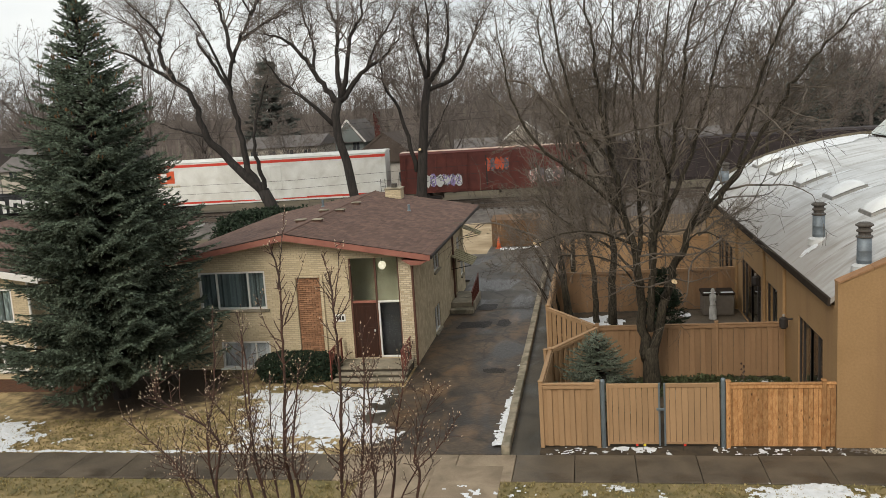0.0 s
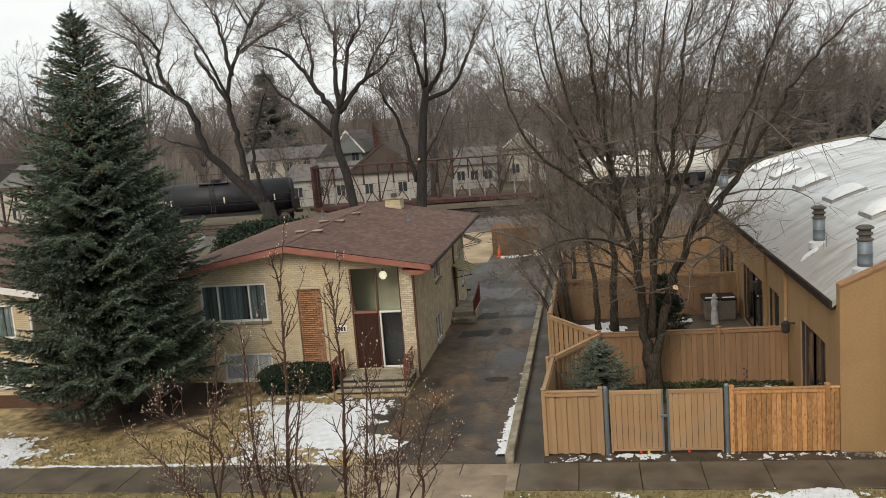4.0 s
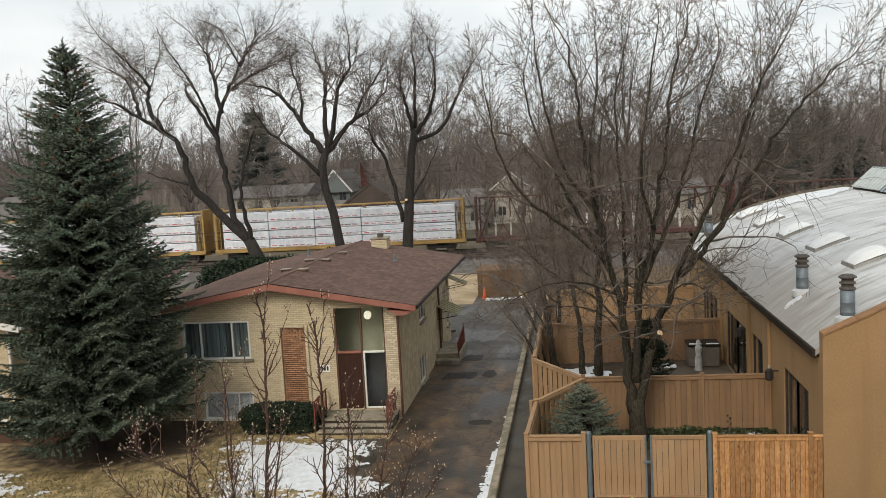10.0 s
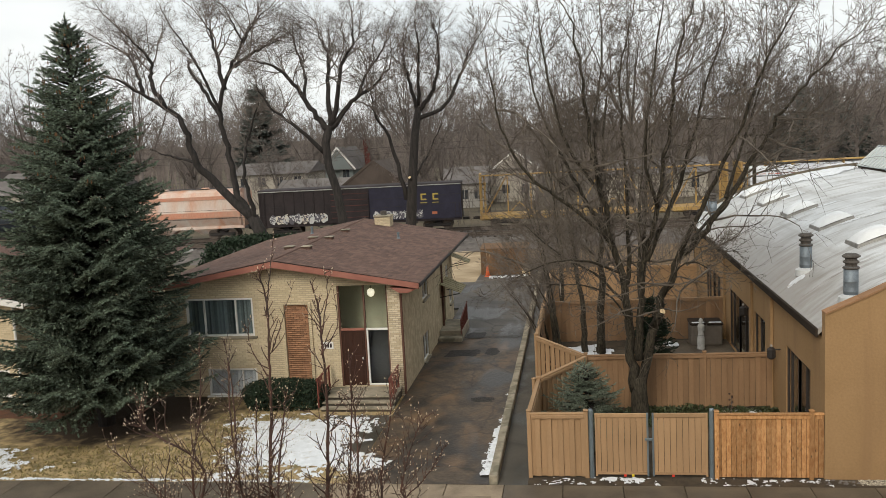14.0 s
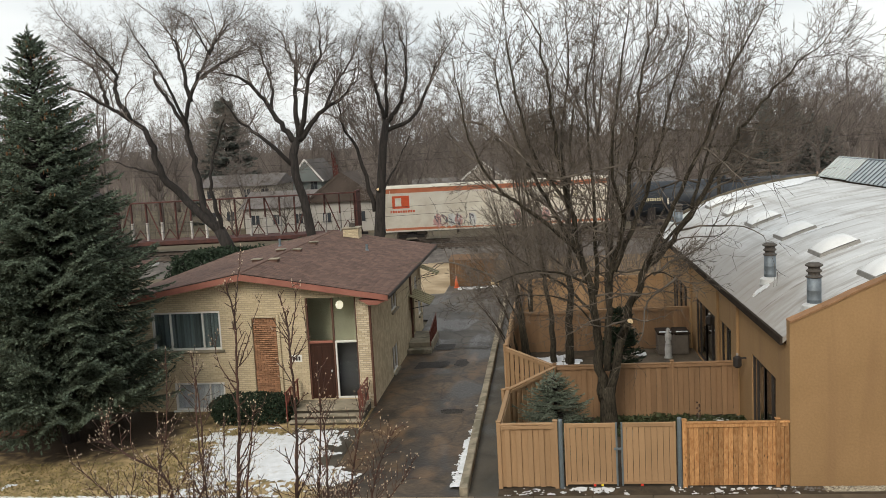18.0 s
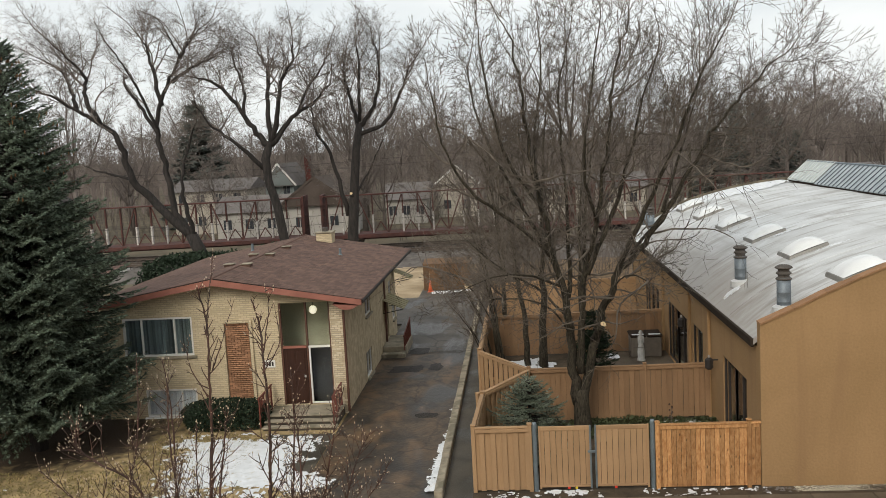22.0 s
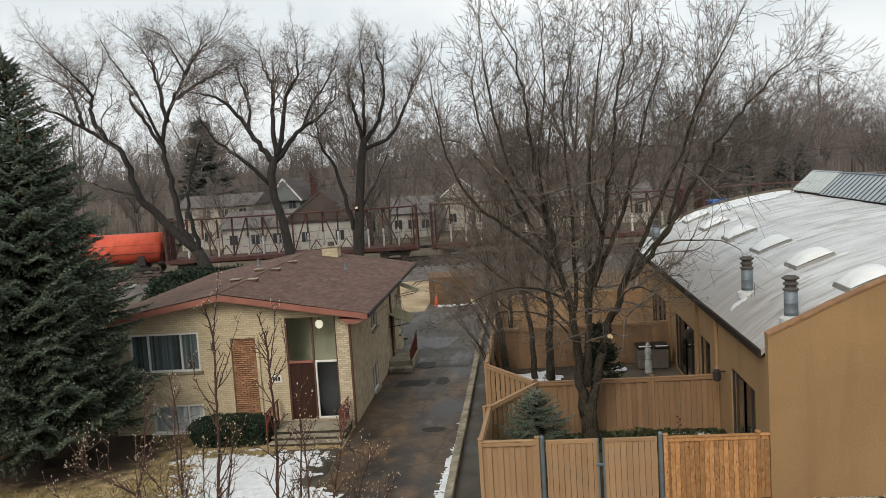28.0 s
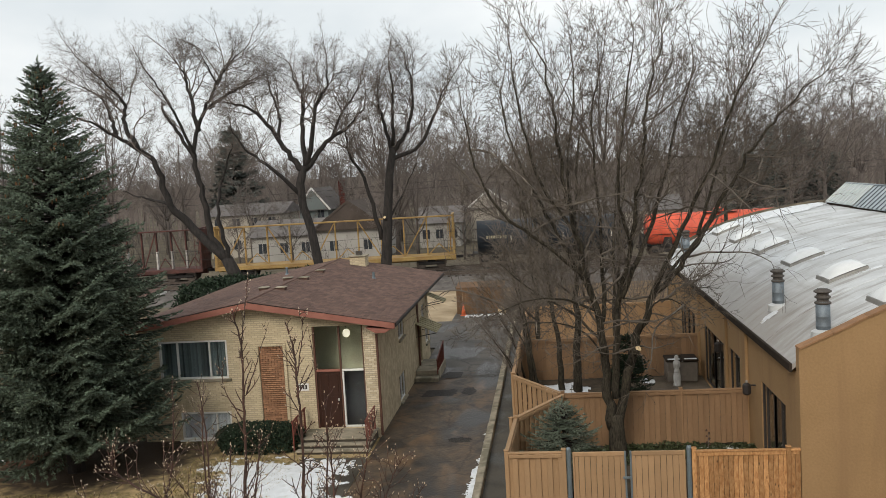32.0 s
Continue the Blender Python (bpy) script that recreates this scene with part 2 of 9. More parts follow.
M["asphalt2"] = mat("worn_asphalt", (0.125, 0.11, 0.095), 0.65, 0.45, 0.6, 50, 0.3, col2=(0.07, 0.063, 0.056), spec=0.25, warp=0.5)
M["patch"] = mat("asphalt_patch", (0.03, 0.024, 0.019), 0.6, 0.45, 2, 60, 0.4, col2=(0.016, 0.013, 0.011), spec=0.25)
M["path"] = mat("damp_dark_path", (0.085, 0.072, 0.055), 0.6, 0.35, 1.0, 40, 0.3, col2=(0.045, 0.04, 0.03))
M["brick"] = brick_mat("cream_brick", (0.62, 0.515, 0.35), (0.48, 0.39, 0.255), (0.41, 0.34, 0.24))
M["pier"] = brick_mat("pale_pier_brick", (0.66, 0.57, 0.42), (0.44, 0.35, 0.23), (0.36, 0.30, 0.22))
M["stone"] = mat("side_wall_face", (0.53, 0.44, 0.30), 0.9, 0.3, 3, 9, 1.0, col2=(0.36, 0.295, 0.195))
M["redbrick"] = mat("red_brick_piece", (0.36, 0.19, 0.11), 0.9, 0.3, 8, 60, 0.3, obj=0.25)
M["mortar"] = mat("mortar", (0.42, 0.34, 0.25), 0.95, 0.2, 5, 60, 0.2)
M["shingle"] = mat("brown_shingle", (0.15, 0.09, 0.07), 0.9, 0.25, 1.2, 50, 0.35, isl=0.22, col2=(0.11, 0.066, 0.053))
M["fascia"] = mat("salmon_fascia", (0.31, 0.128, 0.095), 0.65, 0.15, 2, 30, 0.1, col2=(0.25, 0.10, 0.075))
M["white"] = mat("white_paint", (0.74, 0.73, 0.70), 0.5, 0.08, 3, 30, 0.05)
M["whitem"] = mat("aluminium_frame", (0.62, 0.63, 0.63), 0.4, 0.1, 3, 30, 0.05, metal=0.3)
M["dark"] = mat("dark_metal", (0.035, 0.03, 0.028), 0.6, 0.3, 3, 30, 0.1)
M["brownp"] = mat("brown_pipe", (0.12, 0.058, 0.04), 0.6, 0.2, 3, 30, 0.1)
M["glass"] = glass_mat("window_glass")
M["curtain"] = mat("grey_blue_curtain", (0.16, 0.2, 0.21), 0.9, 0.15, 3, 30, 0.1, obj=0.6)
M["room"] = mat("dim_room", (0.40, 0.40, 0.30), 0.9, 0.2, 2, 20, 0.0)
M["wood_door"] = mat("brown_front_door", (0.048, 0.02, 0.013), 0.35, 0.3, 2, 30, 0.1, stretch=(6, 6, 0.6))
M["rail"] = mat("red_painted_rail", (0.17, 0.05, 0.036), 0.6, 0.25, 4, 40, 0.1)
M["skyrib"] = mat("dull_steel_ribs", (0.12, 0.14, 0.16), 0.5, 0.2, 3, 40, 0.1, metal=0.3)
M["skyglass"] = mat("ribbed_roof_glass", (0.36, 0.41, 0.43), 0.4, 0.25, 1.2, 20, 0.1, col2=(0.25, 0.29, 0.31), spec=0.5)
M["steel"] = mat("galvanised_steel", (0.20, 0.245, 0.275), 0.45, 0.2, 3, 40, 0.1, metal=0.5)
M["tan"] = mat("tan_vinyl_board", (0.375, 0.235, 0.128), 0.7, 0.15, 2, 40, 0.1, obj=0.1, stretch=(1, 1, 0.25))
# darker copy of the tan board for the inner courtyard fences
M["tan2"] = mat("darker_tan_board", (0.27, 0.162, 0.089), 0.75, 0.18, 2, 40, 0.1, obj=0.1, stretch=(1, 1, 0.25))
M["cedar"] = mat("new_cedar_board", (0.50, 0.275, 0.12), 0.7, 0.3, 3, 14, 0.2, obj=0.32, col2=(0.33, 0.15, 0.055), stretch=(6, 6, 2.2), knots=True)
M["stucco"] = mat("ochre_stucco", (0.335, 0.208, 0.103), 0.9, 0.18, 0.6, 16, 0.4, col2=(0.285, 0.176, 0.085))
M["paleedge"] = mat("pale_roof_edge", (0.46, 0.445, 0.42), 0.6, 0.3, 1.5, 25, 0.2, col2=(0.28, 0.26, 0.235))
M["membrane"] = mat("grey_roof_membrane", (0.62, 0.635, 0.645), 0.42, 0.22, 0.6, 14, 0.2, col2=(0.42, 0.42, 0.415), warp=0.9, stretch=(0.6, 1.2, 1), obj=0.07)
M["edge"] = mat("dark_roof_edge", (0.04, 0.03, 0.023), 0.9, 0.3, 3, 30, 0.2, spec=0.1)
M["coping"] = mat("clay_coping", (0.32, 0.175, 0.09), 0.8, 0.25, 3, 30, 0.1, obj=0.12)
M["sky_dome"] = mat("frosted_skylight_dome", (0.74, 0.755, 0.76), 0.25, 0.08, 2, 20, 0.05, spec=0.5)
M["skycurb"] = mat("weathered_skylight_curb", (0.3, 0.29, 0.27), 0.6, 0.25, 3, 30, 0.1, metal=0.3)
M["vent"] = mat("weathered_vent_pipe", (0.20, 0.235, 0.265), 0.55, 0.3, 5, 40, 0.1, metal=0.4)
M["ventcap"] = mat("rusty_vent_cap", (0.1, 0.09, 0.08), 0.7, 0.4, 8, 40, 0.2, col2=(0.055, 0.046, 0.04))
M["patina"] = mat("green_glass_roof", (0.42, 0.47, 0.46), 0.35, 0.2, 2, 20, 0.1, spec=0.5)
M["bark"] = mat("grey_brown_bark", (0.07, 0.058, 0.039), 0.9, 0.5, 12, 34, 1.0, col2=(0.012, 0.01, 0.008), stretch=(2, 2, 0.5))
M["bark2"] = mat("dark_tree_bark", (0.04, 0.034, 0.031), 0.9, 0.4, 3, 20, 0.8, col2=(0.018, 0.016, 0.015), stretch=(2, 2, 0.5))
M["twig"] = mat("brown_twigs", (0.185, 0.155, 0.134), 0.9, 0.3, 1.2, 20, 0.0, col2=(0.085, 0.072, 0.064))
M["twig4"] = mat("dark_courtyard_twigs", (0.165, 0.138, 0.112), 0.9, 0.3, 2.4, 20, 0.0, col2=(0.058, 0.048, 0.04))
# paler greys for the far woods, distance haze put into the colour
M["fartrunk"] = mat("hazed_grey_trunks", (0.13, 0.11, 0.098), 0.95, 0.3, 0.5, 6, 0.0, obj=0.3)
M["fartwig"] = mat("hazed_grey_twigs", (0.19, 0.16, 0.143), 0.95, 0.25, 0.08, 3, 0.0, col2=(0.125, 0.106, 0.096), obj=0.25)
M["redtwig"] = mat("red_brown_shoots", (0.115, 0.06, 0.045), 0.8, 0.3, 9, 60, 0.0, col2=(0.045, 0.032, 0.027))
M["bud"] = mat("pale_buds", (0.62, 0.5, 0.37), 0.7, 0.25, 9, 30, 0.0, isl=0.25)
M["spruce"] = mat("blue_spruce_needles", (0.080, 0.100, 0.068), 0.75, 0.3, 0.5, 10, 0.0, col2=(0.042, 0.056, 0.038), isl=0.5)
M["sprucetip"] = mat("pale_spruce_tips", (0.159, 0.201, 0.146), 0.75, 0.3, 0.5, 10, 0.0, col2=(0.082, 0.111, 0.080), isl=0.45)
M["conebrown"] = mat("brown_spruce_cones", (0.2, 0.115, 0.06), 0.85, 0.3, 2, 30, 0.1, isl=0.3)
M["spruce2"] = mat("pale_spruce_needles", (0.215, 0.25, 0.195), 0.75, 0.3, 1.5, 10, 0.0, col2=(0.08, 0.10, 0.07), isl=0.4)
M["yew"] = mat("dark_yew_leaves", (0.022, 0.038, 0.02), 0.8, 0.35, 2, 20, 0.0, isl=0.4)
M["ivy"] = mat("ivy_leaves", (0.055, 0.068, 0.028), 0.6, 0.35, 2, 20, 0.0, isl=0.4)
M["ballast"] = mat("rail_ballast", (0.155, 0.138, 0.126), 0.95, 0.4, 1, 12, 1.0, col2=(0.08, 0.07, 0.064))
M["tie"] = mat("wooden_sleeper", (0.075, 0.06, 0.05), 0.9, 0.3, 2, 30, 0.2, obj=0.2)
M["railsteel"] = mat("rail_steel", (0.16, 0.13, 0.11), 0.4, 0.3, 2, 30, 0.1, metal=0.6)
M["boxred"] = mat("maroon_car_paint", (0.125, 0.034, 0.026), 0.7, 0.3, 1.2, 15, 0.1, col2=(0.08, 0.024, 0.02))
M["cbred"] = mat("oxide_red_paint", (0.11, 0.045, 0.037), 0.8, 0.35, 1.5, 15, 0.1, col2=(0.06, 0.03, 0.026))
M["sleeve"] = mat("scuffed_pale_sleeve", (0.5, 0.48, 0.45), 0.8, 0.3, 4, 20, 0.1, obj=0.3, col2=(0.3, 0.27, 0.25))
M["carwhite"] = mat("dirty_white_car_paint", (0.70, 0.70, 0.67), 0.6, 0.12, 0.9, 15, 0.05, col2=(0.55, 0.54, 0.50))
M["carcream"] = mat("faded_cream_car_paint", (0.68, 0.64, 0.55), 0.6, 0.15, 0.9, 12, 0.05, col2=(0.55, 0.49, 0.40))
M["stripe"] = mat("red_stripe_paint", (0.58, 0.055, 0.035), 0.6, 0.15, 1, 15, 0.0)
M["orange"] = mat("faded_orange_stripe", (0.52, 0.17, 0.085), 0.6, 0.2, 1, 12, 0.0)
M["rustband"] = mat("rusty_orange_band", (0.5, 0.22, 0.14), 0.7, 0.3, 0.8, 12, 0.05, col2=(0.42, 0.27, 0.2), stretch=(1, 1, 0.3))
M["black"] = mat("black_car_paint", (0.023, 0.024, 0.027), 0.5, 0.35, 1, 15, 0.05)
M["darkbox"] = mat("sooty_brown_car_paint", (0.04, 0.03, 0.03), 0.75, 0.4, 1.2, 12, 0.1, col2=(0.025, 0.019, 0.02))
M["navybox"] = mat("dusty_navy_car_paint", (0.035, 0.033, 0.055), 0.7, 0.3, 1.2, 12, 0.05)
M["letteryellow"] = mat("faded_yellow_lettering", (0.55, 0.42, 0.1), 0.7, 0.15, 2, 20, 0)
M["navy"] = mat("navy_tank_paint", (0.03, 0.037, 0.047), 0.45, 0.3, 1, 15, 0.05)
M["tankwhite"] = mat("white_tank_paint", (0.76, 0.75, 0.70), 0.45, 0.12, 0.8, 12, 0.03, col2=(0.62, 0.58, 0.5))
M["tankred"] = mat("orange_red_tank_paint", (0.72, 0.13, 0.07), 0.55, 0.15, 1, 12, 0.05, col2=(0.55, 0.085, 0.05))
M["yellow"] = mat("mustard_yellow_paint", (0.43, 0.285, 0.1), 0.7, 0.25, 1, 15, 0.05, col2=(0.3, 0.18, 0.07))
M["wrap"] = mat("white_lumber_wrap", (0.75, 0.77, 0.80), 0.4, 0.12, 2, 12, 0.3, col2=(0.58, 0.60, 0.66), obj=0.08)
M["bluewrap"] = mat("blue_plastic_wrap", (0.05, 0.165, 0.5), 0.4, 0.35, 2.5, 10, 0.8, col2=(0.02, 0.07, 0.27), obj=0.3)
M["hopper"] = mat("rust_streaked_hopper", (0.58, 0.52, 0.47), 0.7, 0.2, 0.7, 12, 0.05, col2=(0.52, 0.27, 0.17), stretch=(1, 1, 0.35))
M["graf_w"] = mat("white_spray_paint", (0.6, 0.6, 0.58), 0.7, 0.2, 3, 20, 0)
M["graf_v"] = mat("violet_spray_paint", (0.32, 0.25, 0.5), 0.7, 0.3, 3, 20, 0)
M["graf_p"] = mat("pink_spray_paint", (0.45, 0.26, 0.24), 0.7, 0.3, 3, 20, 0, obj=0.4)
M["graf_k"] = mat("grey_spray_paint", (0.14, 0.13, 0.15), 0.7, 0.3, 3, 20, 0)
M["logo"] = mat("orange_red_emblem", (0.62, 0.10, 0.035), 0.6, 0.2, 2, 20, 0)
M["letters"] = mat("pale_lettering", (0.5, 0.44, 0.3), 0.7, 0.1, 2, 20, 0)
M["sidingw"] = mat("white_siding", (0.40, 0.38, 0.35), 0.8, 0.12, 0.6, 20, 0.1)
M["sidingb"] = mat("beige_siding", (0.44, 0.40, 0.34), 0.8, 0.12, 0.6, 20, 0.1)
M["sidingg"] = mat("grey_green_siding", (0.20, 0.225, 0.22), 0.8, 0.12, 0.6, 20, 0.1)
M["roofdark"] = mat("dark_brown_roof", (0.045, 0.034, 0.029), 0.9, 0.25, 1, 20, 0.2)
# brown roof beyond the railway, lightened in colour for the haze
M["roofbrown"] = mat("hazed_brown_roof", (0.085, 0.066, 0.056), 0.9, 0.25, 1, 20, 0.2)
M["roofgrey"] = mat("pale_grey_roof", (0.17, 0.155, 0.148), 0.9, 0.25, 1, 20, 0.2)
M["statue"] = mat("weathered_cast_stone", (0.52, 0.51, 0.49), 0.9, 0.35, 5, 40, 0.4)
M["tub"] = mat("brown_hot_tub_shell", (0.16, 0.135, 0.112), 0.7, 0.2, 4, 40, 0.1)
M["binwood"] = mat("brown_board_bin", (0.15, 0.085, 0.045), 0.85, 0.3, 3, 30, 0.2, obj=0.15)
M["cone"] = mat("orange_cone_plastic", (0.6, 0.13, 0.05), 0.6, 0.1, 4, 30, 0.0)
M["awning"] = mat("weathered_green_awning", (0.30, 0.26, 0.15), 0.7, 0.2, 3, 20, 0.1, isl=0.15)
M["cut"] = mat("fresh_cut_wood", (0.62, 0.47, 0.28), 0.8, 0.15, 6, 40, 0.1)
M["flagr"] = mat("red_marker_flag", (0.7, 0.05, 0.03), 0.6, 0.1)
M["flagy"] = mat("yellow_marker_flag", (0.75, 0.6, 0.05), 0.6, 0.1)

overlay(M["lawn"], (0.12, 0.105, 0.05), 0.52, 0.66, 2.6, amount=0.7)
# needle litter under the spruce, darkened further to hold the tree's shade
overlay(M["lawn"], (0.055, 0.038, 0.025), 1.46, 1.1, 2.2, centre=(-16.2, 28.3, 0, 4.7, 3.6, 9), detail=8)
overlay(M["asphalt"], (0.02, 0.018, 0.017), 0.5, 0.6, 0.5, (1, 0.5, 1), rough=0.36, amount=0.85)
overlay(M["asphalt"], (0.15, 0.09, 0.048), 0.5, 0.66, 1.1, (1, 0.5, 1), amount=0.8, seed=9.0)
overlay(M["asphalt"], (0.016, 0.014, 0.012), 0.03, 0.008, 3.0, cracks=0.45, amount=0.45)
overlay(M["asphalt2"], (0.045, 0.043, 0.041), 0.52, 0.6, 0.55, (1, 0.5, 1), rough=0.3, seed=3.0)
overlay(M["asphalt2"], (0.03, 0.027, 0.024), 0.03, 0.01, 3.0, cracks=0.4, amount=0.5)
overlay(M["conc"], (0.05, 0.04, 0.03), 0.5, 0.66, 0.7, rough=0.3, amount=0.75)
overlay(M["path"], (0.03, 0.026, 0.02), 0.48, 0.62, 1.1, (1, 0.5, 1), rough=0.3, amount=0.8)
overlay(M["membrane"], (0.3, 0.285, 0.265), 0.55, 0.7, 1.0, (1.6, 0.07, 1.6), amount=0.5, warp=0.1)
overlay(M["membrane"], (0.2, 0.175, 0.15), 0.55, 0.64, 1.0, (0.5, 2.6, 0.5), amount=0.55, warp=0.1, seed=4.0)
overlay(M["membrane"], (0.23, 0.2, 0.17), 1.5, 0.9, 1.8, (0.35, 1.6, 1), centre=(0.0, 9.0, 3.6, 2.6, 15, 3), amount=0.75, detail=9)
overlay(M["stucco"], (0.25, 0.15, 0.078), 0.55, 0.7, 1.0, (1.6, 1.6, 0.18), amount=0.5)
overlay(M["curb"], (0.12, 0.11, 0.075), 0.5, 0.62, 1.6, amount=0.7)
overlay(M["snow"], (0.5, 0.46, 0.38), 0.58, 0.72, 5.0, amount=0.7)


# ---- mesh builder ----
class MB:
    """Collects vertices and faces; one MB becomes one mesh."""

    def __init__(self):
        self.v, self.f, self.mi, self.cur = [], [], [], 0

    def add(self, verts, faces):
        n = len(self.v)
        self.v.extend(tuple(p) for p in verts)
        self.f.extend(tuple(i + n for i in q) for q in faces)
        self.mi.extend([self.cur] * len(faces))
        return self

    def box(self, x0, y0, z0, x1, y1, z1, c=0.0):
        lo, hi = (x0, y0, z0), (x1, y1, z1)
        if c <= 0:
            v = [(hi[0] if i & 1 else lo[0], hi[1] if i & 2 else lo[1], hi[2] if i & 4 else lo[2]) for i in range(8)]
            return self.add(v, [(0, 2, 3, 1), (4, 5, 7, 6), (0, 1, 5, 4), (2, 6, 7, 3), (0, 4, 6, 2), (1, 3, 7, 5)])
        c = min(c, (x1 - x0) / 2.2, (y1 - y0) / 2.2, (z1 - z0) / 2.2)
        v = []
        for i in range(8):
            s = [1 if i & (1 << a) else 0 for a in range(3)]
            for a in range(3):
                v.append(tuple((hi[k] if s[k] else lo[k]) if k == a else ((hi[k] - c) if s[k] else (lo[k] + c)) for k in range(3)))
        f = []
        for a in range(3):
            b, d = (a + 1) % 3, (a + 2) % 3
            for s in (0, 1):
                ids = [(s << a) | (p << b) | (q << d) for p, q in ((0, 0), (1, 0), (1, 1), (0, 1))]
                f.append([i * 3 + a for i in (ids if s else ids[::-1])])
            for p, q in ((0, 0), (1, 0), (1, 1), (0, 1)):
                i0, i1 = (p << b) | (q << d), (1 << a) | (p << b) | (q << d)
                quad = [i0 * 3 + b, i1 * 3 + b, i1 * 3 + d, i0 * 3 + d]
                f.append(quad if (p ^ q) else quad[::-1])
        for i in range(8):
            odd = (i & 1) ^ (i >> 1 & 1) ^ (i >> 2 & 1)
            f.append([i * 3, i * 3 + 1, i * 3 + 2] if odd else [i * 3 + 2, i * 3 + 1, i * 3])
        return self.add(v, f)

    def hexa(self, low, high):
        """A solid between two four-cornered faces."""
        return self.add(list(low) + list(high), [(3, 2, 1, 0), (4, 5, 6, 7), (0, 1, 5, 4), (1, 2, 6, 5), (2, 3, 7, 6), (3, 0, 4, 7)])

    def beam(self, a, b, w, h):
        """A bar of square section from a to b."""
        a, b = Vector(a), Vector(b)
        d = (b - a).normalized()
        side = d.cross(Vector((0, 0, 1)))
        if side.length < 1e-4:
            side = Vector((1, 0, 0))
        side.normalize()
        up = side.cross(d)
        s, u = side * w / 2, up * h / 2
        return self.hexa([a - s - u, a + s - u, a + s + u, a - s + u], [b - s - u, b + s - u, b + s + u, b - s + u])

    def tube(self, pts, rads, n=6, cap=True):
        pts = [Vector(p) for p in pts]
        base = len(self.v)
        prev = None
        for i, p in enumerate(pts):
            d = (pts[min(i + 1, len(pts) - 1)] - pts[max(i - 1, 0)])
            d = d.normalized() if d.length > 1e-9 else Vector((0, 0, 1))
            if prev is None:
                s = d.cross(Vector((0.31, 0.2, 0.93)))
                if s.length < 0.05:
                    s = d.cross(Vector((1, 0, 0)))
            else:
                s = prev - d * prev.dot(d)
            s.normalize()
            prev = s
            u = d.cross(s)
            for k in range(n):
                a = 2 * math.pi * k / n
                self.v.append(tuple(p + (s * math.cos(a) + u * math.sin(a)) * rads[i]))
        for i in range(len(pts) - 1):
            for k in range(n):
                a, b = base + i * n + k, base + i * n + (k + 1) % n
                self.f.append((a, b, b + n, a + n))
                self.mi.append(self.cur)
        if cap:
            self.f.append(tuple(base + k for k in range(n))[::-1])
            self.f.append(tuple(base + (len(pts) - 1) * n + k for k in range(n)))
            self.mi.extend([self.cur] * 2)
        return self

    def lathe(self, x, y, prof, n=12):
        """A turned shape about a vertical axis; prof: (radius, z) upward."""
        base = len(self.v)
        for r, z in prof:
            for k in range(n):
                a = 2 * math.pi * k / n
                self.v.append((x + r * math.cos(a), y + r * math.sin(a), z))
        for i in range(len(prof) - 1):
            for k in range(n):
                a, b = base + i * n + k, base + i * n + (k + 1) % n
                self.f.append((a, b, b + n, a + n))
                self.mi.append(self.cur)
        self.f.append(tuple(base + k for k in range(n))[::-1])
        self.f.append(tuple(base + (len(prof) - 1) * n + k for k in range(n)))
        self.mi.extend([self.cur] * 2)
        return self

    def mesh(self, name, mats, origin=(0, 0, 0), smooth=False):
        me = bpy.data.meshes.new(name)
        ox, oy, oz = origin
        me.from_pydata([(x - ox, y - oy, z - oz) for x, y, z in self.v], [], self.f)
        for m in mats if isinstance(mats, (list, tuple)) else [mats]:
            me.materials.append(m)
        if isinstance(mats, (list, tuple)) and len(mats) > 1:
            me.polygons.foreach_set("material_index", self.mi)
        if smooth:
            me.polygons.foreach_set("use_smooth", [True] * len(me.polygons))
        me.update()
        return me

    def weld(self):
        """Joins corners that coincide, so that the pieces of one wall are one solid."""
        seen, ids, out = {}, [], []
        for p in self.v:
            key = tuple(round(c, 4) for c in p)
            if key not in seen:
                seen[key] = len(out)
                out.append(p)
            ids.append(seen[key])
        self.v = out
        self.f = [tuple(ids[i] for i in q) for q in self.f]
        return self

    def ring(self, x0, z0, x1, z1, y0, y1, w):
        """A flat rectangular frame in the x-z plane, w wide, from y0 to y1."""
        o = len(self.v)
        for y in (y0, y1):
            self.v += [(x0, y, z0), (x1, y, z0), (x1, y, z1), (x0, y, z1), (x0 + w, y, z0 + w), (x1 - w, y, z0 + w), (x1 - w, y, z1 - w), (x0 + w, y, z1 - w)]
        for k in range(4):
            a, b = o + k, o + (k + 1) % 4
            self.f += [(a, b, b + 4, a + 4), (b + 8, a + 8, a + 12, b + 12), (a, a + 8, b + 8, b), (a + 4, b + 4, b + 12, a + 12)]
        self.mi += [0] * 16
        return self

    def shell(self, prof, y0, y1, thick=None, base=None):
        """A curved sheet or wall over the profile [(x, z)], from y0 to y1, thick metres deep or down to the level base."""
        n = len(prof)
        low = [(x, base if base is not None else z - thick) for x, z in prof]
        o = len(self.v)
        for y in (y0, y1):
            self.v += [(x, y, z) for x, z in prof] + [(x, y, z) for x, z in low]
        for i in range(n - 1):
            a, b, c, d = o + i, o + n + i, o + 2 * n + i, o + 3 * n + i
            self.f += [(a, a + 1, c + 1, c), (b + 1, b, d, d + 1), (b, b + 1, a + 1, a), (c, c + 1, d + 1, d)]
        for i in (0, n - 1):
            a, b, c, d = o + i, o + n + i, o + 2 * n + i, o + 3 * n + i
            self.f.append((a, c, d, b) if i == 0 else (b, d, c, a))
        self.mi += [0] * (len(self.f) - len(self.mi))
        return self


